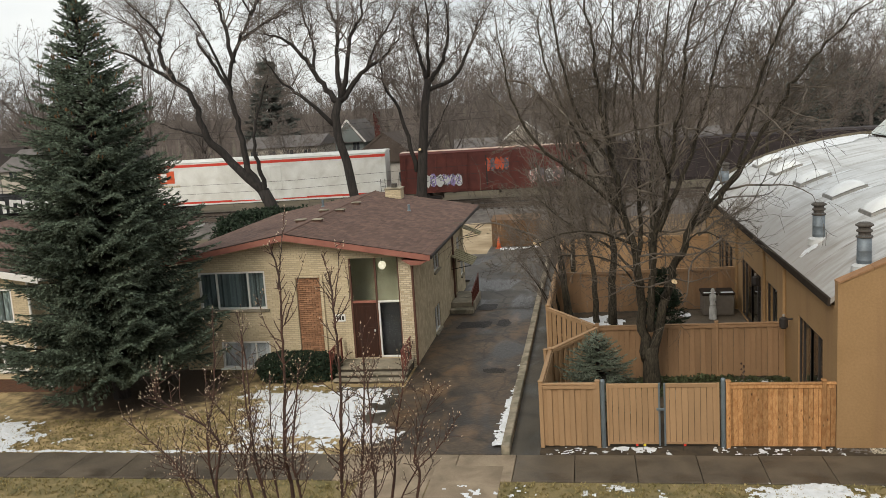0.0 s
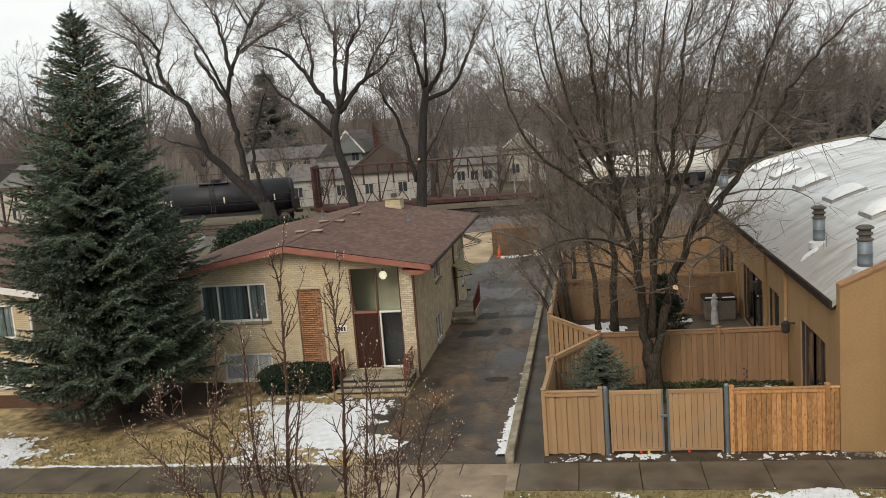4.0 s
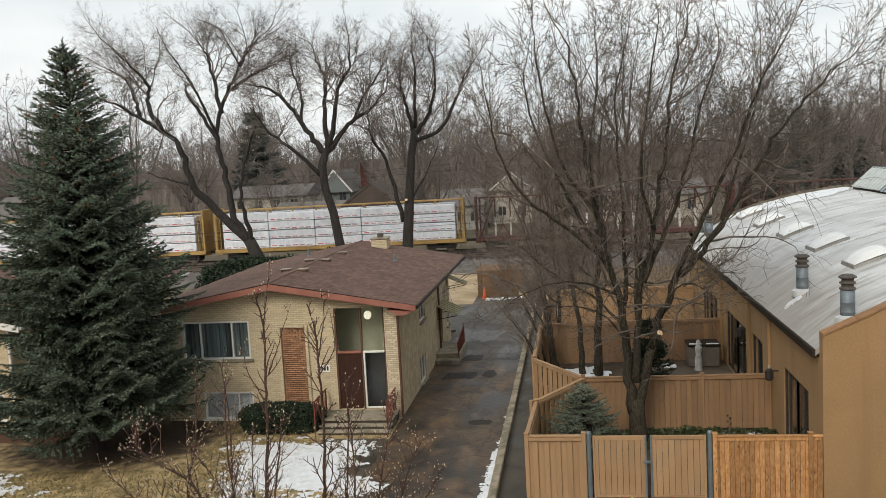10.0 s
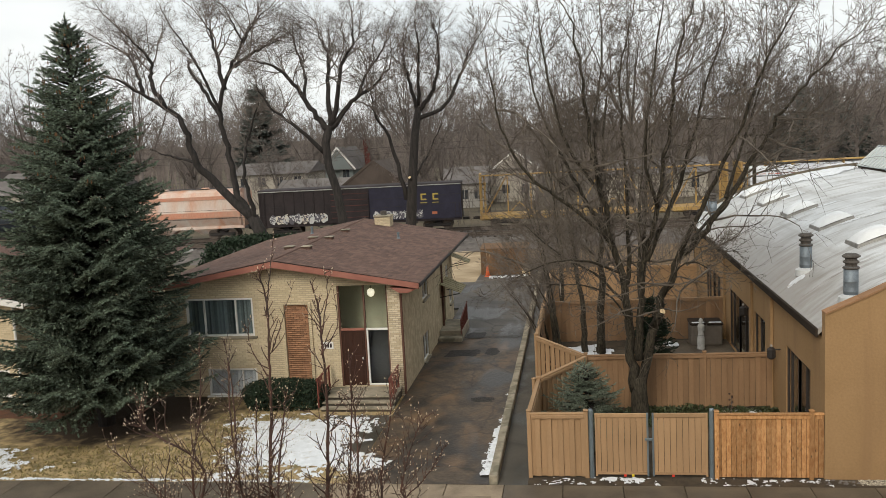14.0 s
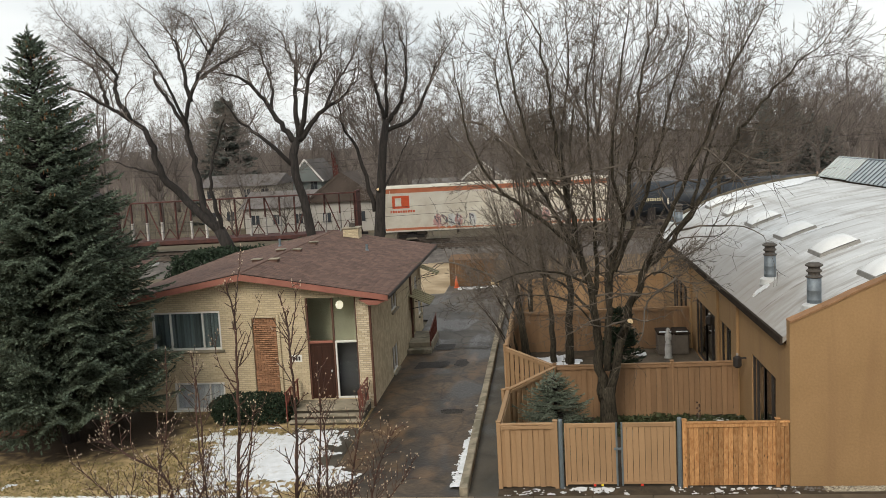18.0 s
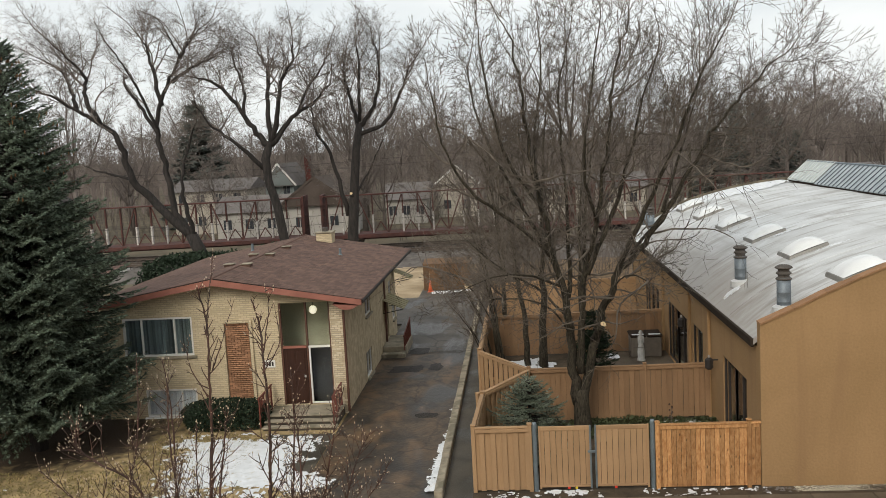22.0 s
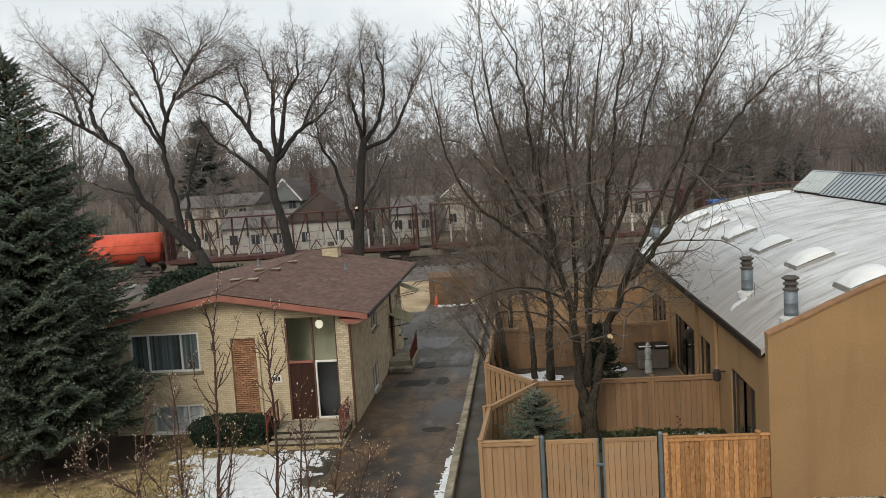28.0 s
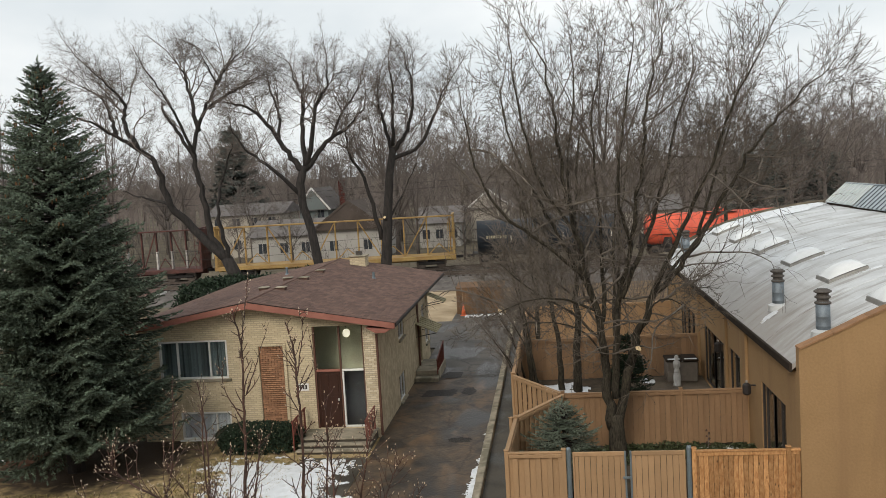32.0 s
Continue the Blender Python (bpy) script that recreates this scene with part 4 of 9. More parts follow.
            o.location = (x - rl.x, 30.515 + rng.uniform(-0.004, 0.004) - rl.y, z - rl.z)
            x += w + 0.012
    # entrance
    e = MB()
    for x in (-8.63, -7.7, -6.84):
        e.box(x, 30.52, 0.36, x + 0.07, 30.62, 4.08, 0.008)
    part("entrance_frame", e, M["brownp"], h, "brown glazed entrance frame two storeys high")
    t = MB().box(-8.56, 30.5, 2.42, -7.7, 30.64, 2.5, 0.01)
    part("transom", t, M["fascia"], h)
    part("transom", MB().box(-7.63, 30.5, 2.43, -6.84, 30.64, 2.49, 0.01), M["white"], h)
    for a, b in ((-8.56, -7.7), (-7.63, -6.84)):
        p = part("pane", cube(a, 30.56, 2.5, b, 30.566, 4.08), M["glass"], h)
        p.visible_shadow = False
    d = part("front_door", cube(-8.55, 30.55, 0.38, -7.72, 30.6, 2.42, 0.01), M["wood_door"], h, "dark red-brown panelled wooden door")
    for z0, z1 in ((0.5, 0.95), (1.05, 1.5), (1.6, 2.3)):
        for x0 in (-8.46, -8.1):
            part("door_panel", cube(x0, 30.535, z0, x0 + 0.3, 30.552, z1, 0.012), M["wood_door"], d)
    part("door_handle", MB().lathe(-7.8, 30.5, [(0.03, 1.36), (0.035, 1.4), (0.03, 1.44)], 8), M["whitem"], d)
    f = MB()
    for x0, z0, x1, z1 in ((-7.63, 0.38, -7.57, 2.42), (-7.57, 0.38, -6.86, 0.44)):
        f.box(x0, 30.53, z0, x1, 30.6, z1, 0.008)
    sd = part("storm_door", f, M["white"], h, "white-framed glass storm door")
    part("pane", cube(-7.55, 30.56, 0.47, -6.85, 30.566, 2.4), M["glass"], sd).visible_shadow = False
    # number plate as plain bars
    np_ = part("number_plate", cube(-9.27, 30.47, 1.76, -8.87, 30.497, 2.03, 0.008), M["white"], h)
    for i in range(3):
        part("bar", cube(-9.2 + i * 0.1, 30.462, 1.82, -9.13 + i * 0.1, 30.469, 1.97), M["dark"], np_)
    # steps and rails
    for z, y, d in ((0.36, 29.25, 1.2), (0.24, 28.93, 0.32), (0.12, 28.61, 0.32)):
        # damp dark risers, coloured also for the shadow under each nosing
        part("riser", cube(-8.93, y + 0.04, -0.03, -6.44, y + d, z - 0.052), M["path"], h)
        part("tread", cube(-8.97, y, z - 0.05, -6.4, y + d, z, 0.012), M["curb"], h, "pale concrete tread")
    for x in (-9.05, -6.5):
        mb = MB()
        for y in (28.8, 29.3, 29.8, 30.3):
            mb.box(x - 0.02, y - 0.02, 0.1, x + 0.02, y + 0.02, 1.15)
        rr = part("porch_rail", mb, M["rail"], h, "red iron porch railing")
        part("handrail", MB().beam((x, 28.7, 1.1), (x, 30.4, 1.16), 0.05, 0.04), M["rail"], rr)
        part("lower_rail", MB().beam((x, 28.7, 0.4), (x, 30.4, 0.45), 0.03, 0.03), M["rail"], rr)
        for k in range(14):
            part("baluster", cube(x - 0.008, 28.85 + k * 0.11, 0.42, x + 0.008, 28.866 + k * 0.11, 1.12), M["rail"], rr)
    part("downspout", MB().tube([(-6.27, 30.42, 3.75), (-6.27, 30.4, 0.1)], [0.05, 0.05], 8), M["brownp"], h)
    part("downspout", MB().tube([(-6.26, 40.0, 3.9), (-6.26, 40.0, 0.3)], [0.05, 0.05], 8), M["brownp"], h)
    # side openings
    for y0, y1, z0, z1 in ((35.1, 36.5, 2.56, 3.3), (34.75, 36.1, 0.08, 1.15), (41.7, 42.6, 2.1, 2.95), (42.6, 43.6, 0.9, 1.8)):
        w = window_side(h, -6.33, y0, y1, z0, z1, 1)
        part("window_sill", cube(-6.36, y0 - 0.05, z0 - 0.08, -6.24, y1 + 0.05, z0 - 0.003, 0.012), M["curb"], w)
    sd2 = part("side_door", cube(-6.5, 40.33, 0.42, -6.44, 41.22, 2.28, 0.01), M["wood_door"], h)
    part("door_window", cube(-6.44, 40.5, 1.4, -6.43, 41.05, 2.1), M["glass"], sd2)
    part("landing", cube(-6.32, 38.9, -0.02, -5.25, 41.4, 0.42, 0.02), M["curb"], h)
    part("step", cube(-6.32, 38.4, -0.02, -5.25, 38.88, 0.2, 0.02), M["curb"], h)
    sr = part("landing_rail", MB().beam((-5.3, 38.6, 0.95), (-5.3, 41.3, 1.3), 0.04, 0.04), M["rail"], h, "red landing railing with close bars")
    for k in range(20):
        y = 38.65 + k * 0.135
        part("baluster", cube(-5.31, y, 0.3, -5.29, y + 0.02, 0.98 + (y - 38.6) * 0.13), M["rail"], sr)
    for y0, y1, z in ((39.6, 41.6, 2.42), (43.0, 43.9, 3.3)):
        aw = thing_part_awning(h, y0, y1, z)
    # the lit hall globe
    part("hall_wall", cube(-8.99, 32.0, 1.9, -6.6, 32.06, 4.25), M["room"], h, "olive hall wall behind the glass")
    # black sheet added behind the doors, standing for the unlit interior
    part("vestibule_wall", cube(-8.66, 30.95, 0.34, -6.6, 31.0, 2.4), M["black"], h)
    g = thing("pendant_lamp", (-7.66, 31.7, 3.75), "glowing white glass globe lamp in the hall", "lamp")
    part("globe", MB().lathe(-7.66, 31.7, [(0.02, 3.43), (0.09, 3.46), (0.135, 3.53), (0.145, 3.6), (0.12, 3.69), (0.05, 3.74)], 16), M["glow"], g, smooth=True)
    part("stem", MB().tube([(-7.66, 31.7, 3.74), (-7.66, 31.7, 4.5)], [0.012, 0.012], 6), M["dark"], g)


def thing_part_awning(h, y0, y1, z):
    a = None
    n = int((y1 - y0) / 0.2)
    for i in range(n):
        ya, yb = y0 + (y1 - y0) * i / n, y0 + (y1 - y0) * (i + 1) / n - 0.01
        dz = 0.02 if i % 2 else 0
        mb = MB().hexa([(-6.32, ya, z + dz), (-5.35, ya, z - 0.42 + dz), (-5.35, yb, z - 0.42 + dz), (-6.32, yb, z + dz)],
                       [(-6.32, ya, z + 0.03 + dz), (-5.35, ya, z - 0.39 + dz), (-5.35, yb, z - 0.39 + dz), (-6.32, yb, z + 0.03 + dz)])
        if a is None:
            a = part("awning", mb, M["awning"], h, "weathered olive metal awning in strips")
        else:
            part("strip", mb, M["awning"], a)
    for y in (y0 + 0.05, y1 - 0.05):
        part("bracket", MB().beam((-6.32, y, z - 0.6), (-5.4, y, z - 0.43), 0.03, 0.03), M["dark"], a)
    return a



def wall_behind():
    """A plain wall added behind the eye, out of view, to darken reflections in the panes."""
    single("wall_south", cube(-45, -3.0, -0.1, 45, -2.6, 10.5), M["redbrick"], "plain brown brick wall added behind the eye, out of view", "wall", "structure")


wall_behind()
M["glow"] = bpy.data.materials.new("lit_globe_glass")
M["glow"].use_nodes = True
_b = M["glow"].node_tree.nodes["Principled BSDF"]
_b.inputs["Emission Color"].default_value = (1.0, 0.93, 0.72, 1)
_b.inputs["Emission Strength"].default_value = 0.8
brick_house()


def neighbour_house():
    h = thing("house", (-26.5, 29.6, 0), "neighbouring cream brick house beyond the spruce", "house")
    top = lambda x: 4.05
    ops = [(-24.6, -21.5, 2.2, 3.5), (-23.6, -21.2, 0.35, 1.35)]
    part("front_wall", wall_x(MB(), -33, -20.8, 29.6, 29.85, top, ops), M["brick"], h)
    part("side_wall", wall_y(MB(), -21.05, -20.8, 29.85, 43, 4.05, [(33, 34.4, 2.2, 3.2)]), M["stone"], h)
    part("side_wall", wall_y(MB(), -33, -32.75, 29.85, 43, 4.05, []), M["brick"], h)
    part("rear_wall", wall_x(MB(), -32.75, -21.05, 42.75, 43, top, []), M["brick"], h)
    part("inner_wall", cube(-32.7, 31.5, 0.1, -21.1, 31.6, 4.0), M["room"], h)
    window_front(h, -24.6, -21.5, 2.2, 3.5, 29.6, [-23.6, -22.4])
    w = window_front(h, -23.6, -21.2, 0.35, 1.35, 29.6, [-22.2], blinds=False)
    part("window_sill", cube(-23.7, 29.5, 0.25, -21.1, 29.7, 0.346, 0.012), M["white"], w)
    window_side(h, -20.8, 33, 34.4, 2.2, 3.2, 1)
    ro = MB()
    for xe in (-19.9, -33.9):
        lo = [(-26.9, 29.0, 5.0), (xe, 29.0, 3.85), (xe, 43.5, 3.85), (-26.9, 43.5, 5.0)]
        hi = [(p[0], p[1], p[2] + 0.2) for p in lo]
        ro.hexa(lo, hi) if xe > -26 else ro.hexa(lo[::-1], hi[::-1])
    r = part("roof", ro, M["roofdark"], h)
    shingles(-26.9, 5.21, -19.88, 4.06, 29.0, 43.5, r)
    part("fascia", MB().hexa([(-26.9, 28.95, 4.95), (-19.9, 28.95, 3.8), (-19.9, 28.99, 3.8), (-26.9, 28.99, 4.95)], [(-26.9, 28.95, 5.2), (-19.9, 28.95, 4.05), (-19.9, 28.99, 4.05), (-26.9, 28.99, 5.2)]), M["white"], r)
    part("gutter", cube(-19.95, 29.0, 3.86, -19.83, 43.5, 3.98, 0.02), M["white"], r)
    part("downspout", MB().tube([(-20.72, 29.5, 3.8), (-20.72, 29.5, 0.3), (-20.2, 28.9, 0.12), (-19.4, 28.3, 0.08)], [0.05, 0.05, 0.05, 0.05], 8), M["white"], h)


neighbour_house()


# ---- the stucco building with the vaulted roof ----
def vault(x):
    u = abs(14.5 - x)
    return 6.52 - 0.053 * u ** 1.65 - 0.83 * (u / 8.5) ** 5.4


def stucco_building():
    h = thing("townhouse_building", (6.1, 23.0, 0), "ochre stucco townhouse block with a grey vaulted roof", "building")
    ptop = lambda x: max(4.31 + 0.43 * (x - 6.05), vault(x) + 0.03)
    xs = [6.1 + 0.42 * i for i in range(42)]
    mb = MB().shell([(x, ptop(x)) for x in xs], 23.0, 23.3, base=-0.05)
    fw = part("front_wall", mb, M["stucco"], h)
    for i, (a, b) in enumerate(zip(xs[::2], xs[2::2])):
        part("coping_tile", MB().hexa([(a, 22.96, ptop(a)), (b - 0.015, 22.96, ptop(b)), (b - 0.015, 23.34, ptop(b)), (a, 23.34, ptop(a))],
             [(a, 22.96, ptop(a) + 0.05), (b - 0.015, 22.96, ptop(b) + 0.05), (b - 0.015, 23.34, ptop(b) + 0.05), (a, 23.34, ptop(a) + 0.05)]), M["coping"], fw)
    ops = [(24.4, 27.2, 0.12, 2.5), (30.2, 31.9, 0.9, 2.55), (33.0, 37.1, 0.12, 2.45), (39.4, 43.6, 0.12, 2.45)]
    part("side_wall", wall_y(MB(), 6.1, 6.35, 23.3, 48.1, 3.68, ops), M["stucco"], h)
    part("inner_wall", cube(9.0, 23.4, 0, 9.1, 46.2, 4.0), M["tub"], h)
    part("inner_floor", cube(6.36, 23.4, 0.0, 9.0, 46.2, 0.06), M["room"], h)
    part("rear_wall", MB().shell([(x, vault(x) - 0.15) for x in xs], 47.8, 48.1, base=-0.05), M["stucco"], h)
    for y0, y1, z0, z1 in ops:
        w = window_side(h, 6.1, y0, y1, z0, z1, -1, "dark", 0.06, name="patio_door" if z0 < 0.5 else "window")
        if z0 < 0.5:
            for k in range(3):
                yy = y0 + (y1 - y0) * (0.2 + 0.3 * k)
                part("mullion", cube(6.13, yy, z0, 6.2, yy + 0.05, z1), M["dark"], w)
            me = cube(-0.005, -0.05, 0, 0.005, 0.05, z1 - z0 - 0.1).mesh("blind_slat", M["edge"])
            for k in range(int((y1 - y0) / 0.16)):
                o = new("blind_slat", me)
                o.parent = w
                o.location = (0.32, y0 + 0.1 + k * 0.16 - 23.0, z0 + 0.05)
                o.rotation_euler = (0, 0, 0.5)
    for y in (29.05, 32.3, 38.2):
        part("pilaster", cube(6.0, y - 0.14, -0.02, 6.098, y + 0.14, 3.75, 0.012), M["stucco"], h)
    # roof in sheets
    prof = [6.0 + 0.386 * i for i in range(45)]
    roof = None
    ys = [23.3, 26.2, 29.1, 32.0, 34.9, 37.8, 40.7, 43.5, 46.0, 48.2]
    for j, (ya, yb) in enumerate(zip(ys, ys[1:])):
        lift = 0.012 * (j % 2)
        mb = MB().shell([(x, vault(x) + lift) for x in prof], ya, yb + 0.06, thick=0.14)
        if roof is None:
            roof = part("roof", mb, M["membrane"], h, "weathered grey membrane roof, curved, in lapped sheets")
        else:
            part("roof_sheet", mb, M["membrane"], roof)
    part("roof_edge", cube(5.93, 23.3, vault(6.0) - 0.2, 6.02, 48.25, vault(6.0) + 0.03, 0.02), M["edge"], roof)
    part("rear_rim", MB().shell([(x, vault(x) + 0.17) for x in prof], 48.27, 48.36, thick=0.16), M["step"], roof)
    # skylights
    for y in (23.26, 27.7, 32.0, 36.6, 41.3, 45.6):
        sz, sy = 1.2, 1.32
        x0 = 8.24
        x1, zc = x0 + sz, 0.11
        p = lambda x, yy, up: (x, yy, vault(x) + up)
        sk = part("skylight", MB().hexa([p(x0, y, -0.02), p(x1, y, -0.02), p(x1, y + sy, -0.02), p(x0, y + sy, -0.02)], [p(x0 + 0.03, y + 0.03, zc), p(x1 - 0.03, y + 0.03, zc), p(x1 - 0.03, y + sy - 0.03, zc), p(x0 + 0.03, y + sy - 0.03, zc)]), M["skycurb"], roof, "square domed skylight on a curb")
        dm = MB()
        n = 8
        for j in range(n + 1):
            for i in range(n + 1):
                u, v = i / n, j / n
                x, yy = x0 + 0.05 + (sz - 0.1) * u, y + 0.05 + (sy - 0.1) * v
                dm.v.append((x, yy, vault(x) + zc + 0.01 + 0.22 * (4 * u * (1 - u) * min(1, 4.6 * v * (1 - v))) ** 0.62))
        for j in range(n):
            for i in range(n):
                k = j * (n + 1) + i
                dm.f.append((k, k + 1, k + n + 2, k + n + 1))
        part("dome", dm, M["sky_dome"], sk, "frosted white dome", smooth=True)
    # vents
    for x, y in ((6.9, 28.2), (6.92, 23.75), (6.75, 45.6), (6.75, 47.3)):
        z = vault(x)
        v = thing("roof_vent_pipe", (x, y, z), "weathered round metal vent pipe with a louvred cap", "roof vent", "roof vents")
        part("flashing", MB().lathe(x, y, [(0.32, z - 0.12), (0.3, z + 0.06), (0.19, z + 0.12)], 16), M["whitem"], v)
        part("pipe", MB().lathe(x, y, [(0.18, z - 0.1), (0.18, z + 0.2), (0.186, z + 0.21), (0.18, z + 0.22), (0.18, z + 0.45), (0.186, z + 0.46), (0.18, z + 0.47), (0.18, z + 0.85)], 16), M["vent"], v, smooth=True)
        for k, r in ((0.8, 0.21), (0.95, 0.2), (1.1, 0.225)):
            part("cap_ring", MB().lathe(x, y, [(r * 0.75, z + k - 0.03), (r, z + k), (r * 0.98, z + k + 0.03), (r * 0.6, z + k + 0.08)], 16), M["ventcap"], v)
        part("cap_core", MB().lathe(x, y, [(0.15, z + 0.78), (0.15, z + 1.16)], 12), M["ventcap"], v)
    # ridge monitor
    m = part("ridge_skylight", cube(13.97, 24, 6.4, 15.95, 47, 6.6, 0.02), M["edge"], roof, "long ridge skylight of ribbed greenish panels")
    for k in range(46):
        y = 24 + k * 0.5
        far = k > 37
        up = 0.04 if far else 0.0
        for s in (-1, 1):
            foot, gap = 14.95 + s * 1.02, 0.47 if far else 0.42
            low, high = 6.58 + up, 7.5 + up
            part("glazing_panel", MB().hexa([(foot, y, low), (14.95, y, high), (14.95, y + gap, high), (foot, y + gap, low)][::s], [(foot, y, low + 0.04), (14.95, y, high + 0.04), (14.95, y + gap, high + 0.04), (foot, y + gap, low + 0.04)][::s]), M["patina" if far else "skyglass"], m)
    for k in range(0, 47):
        y = 23.95 + k * 0.5
        part("glazing_rib", MB().beam((13.9, y, 6.62 + 0.04 * (k > 37)), (14.95, y, 7.56 + 0.04 * (k > 37)), 0.035, 0.03), M["whitem" if k > 37 else "skyrib"], m)
    part("ridge_cap", cube(14.88, 24, 7.5, 15.02, 47, 7.57, 0.02), M["steel"], m)
    part("end_gable", MB().add([(13.95, 46.98, 6.6), (15.95, 46.98, 6.6), (14.95, 46.98, 7.5), (13.95, 47.01, 6.6), (15.95, 47.01, 6.6), (14.95, 47.01, 7.5)], [(0, 1, 2), (5, 4, 3), (0, 3, 4, 1), (1, 4, 5, 2), (2, 5, 3, 0)]), M["patina"], m)
    # wall lamp
    for y, z in ((27.95, 2.25), (32.6, 2.6)):
        l = thing("wall_lantern", (6.0, y, z), "black wall lantern with a white glass top", "lamp", "wall lanterns")
        part("arm", cube(5.85, y - 0.02, z - 0.1, 6.099, y + 0.02, z - 0.06), M["dark"], l)
        part("cage", MB().lathe(5.83, y, [(0.07, z - 0.38), (0.13, z - 0.32), (0.13, z - 0.06), (0.05, z)], 8), M["dark"], l)
        part("globe", MB().lathe(5.83, y, [(0.025, z), (0.04, z + 0.03), (0.04, z + 0.06), (0.015, z + 0.09)], 10), M["sleeve"], l)


stucco_building()
snow(7.4, 44.4, 14.0, 48.25, lambda x, y: min(1.4, (y - 45.1 - 0.25 * (x - 11.3) ** 2) * 1.0 + 0.2), z=0, top=lambda x, y: vault(x) + 0.04, res=0.07)
for _y in (27.6, 31.9, 36.5, 41.2):
    snow(8.8, _y - 0.3, 10.3, _y + 0.05, lambda x, y: 0.7 - abs(y - _y + 0.1) * 6 - max(0, x - 9.7) * 1.5 - max(0, 9.1 - x) * 2, z=0, top=lambda x, y: vault(x) + 0.02, res=0.035)
snow(5.9, 27.4, 6.9, 28.3, lambda x, y: blob(6.45, 27.85, 0.35, 0.3)(x, y) - 0.2, z=0, top=lambda x, y: vault(x) + 0.03, res=0.06)
snow(6.0, 43.5, 7.4, 46, lambda x, y: blob(6.3, 45.2, 0.5, 1.0)(x, y) - 0.1, z=0, top=lambda x, y: vault(x) + 0.03, res=0.1)




def pebbles(name, n, x0, x1, y0, y1, z, size, material, label):
    """Loose rounded stones scattered over a strip."""
    mb = MB()
    for _ in range(n):
        x, y, q = rng.uniform(x0, x1), rng.uniform(y0, y1), size * rng.uniform(0.5, 1.3)
        a = rng.uniform(0, 6.28)
        ring = [(x + q * math.cos(a + t * 1.257) * rng.uniform(0.8, 1.2), y + q * math.sin(a + t * 1.257) * rng.uniform(0.7, 1.0), z) for t in range(5)]
        mb.add([*ring, (x + q * 0.2, y, z + q * rng.uniform(0.5, 0.9))], [(t, (t + 1) % 5, 5) for t in range(5)])
    single(name, mb, M[material], label, "stones", "stuff")


M["pebble"] = mat("pale_washed_pebbles", (0.45, 0.4, 0.31), 0.8, 0.25, 6, 30, 0.1, isl=0.5, col2=(0.26, 0.23, 0.18))
pebbles("pebble_strip", 5200, 6.9, 15.5, 22.62, 22.97, 0.0, 0.022, "pebble", "pale washed pebbles along the foot of the stucco wall")
pebbles("loose_stones", 22, 6.05, 6.9, 22.6, 22.95, 0.0, 0.06, "ballast", "loose grey stones at the wall corner")


# ---- fences ----
BOARD = {}


def board(w, h, mname, t=0.022):
    key = (round(w, 3), round(h, 3), mname)
    if key not in BOARD:
        BOARD[key] = cube(0, -t / 2, 0, w, t / 2, h, 0.004).mesh("board", M[mname])
    return BOARD[key]


def fence(x0, y0, x1, y1, h=1.83, mname="tan", z=0.0, step=0.15, ends=(1, 1), name="fence_panel", label="tan vinyl board fence panel", overlap=True, face=-1):
    """A run of upright boards between two posts, with a cap rail."""
    f = thing(name, (0, 0, 0), label, "fence", "courtyard fence")
    ln = math.hypot(x1 - x0, y1 - y0)
    n = max(2, round(ln / step))
    w = ln / n
    for i in range(n):
        b = new("board", board(w + ((0.012 if i % 2 == 0 else -0.012) if overlap else -0.007), h - 0.12, mname))
        b.parent = f
        b.location = (i * w - ((0.006 if i % 2 == 0 else -0.006) if overlap else 0.0), (0.045 * face if (overlap and i % 2) else 0) + rng.uniform(-0.002, 0.002), 0.05)
    part("cap_rail", cube(0, -0.06, h - 0.07, ln, 0.06, h - 0.02, 0.01), M[mname], f)
    part("top_board", cube(0.06, -0.086 if overlap else -0.045, h - 0.165, ln - 0.06, -0.06 if overlap else -0.014, h - 0.072, 0.006), M[mname], f)
    part("bottom_rail", cube(0, 0.018, 0.12, ln, 0.055, 0.2, 0.006), M[mname], f)
    part("middle_rail", cube(0, 0.018, h * 0.5, ln, 0.055, h * 0.5 + 0.09, 0.006), M[mname], f)
    for k, x in enumerate((0, ln)):
        if ends[k]:
            p = part("post", cube(x - 0.055, -0.055, -0.05, x + 0.055, 0.055, h + 0.02, 0.01), M[mname], f)
            part("post_cap", cube(x - 0.07, -0.07, h + 0.02, x + 0.07, 0.07, h + 0.06, 0.015), M[mname], p)
    f.matrix_basis = pose(x0, y0, z, 0, 0, math.degrees(math.atan2(y1 - y0, x1 - x0)))
    return f


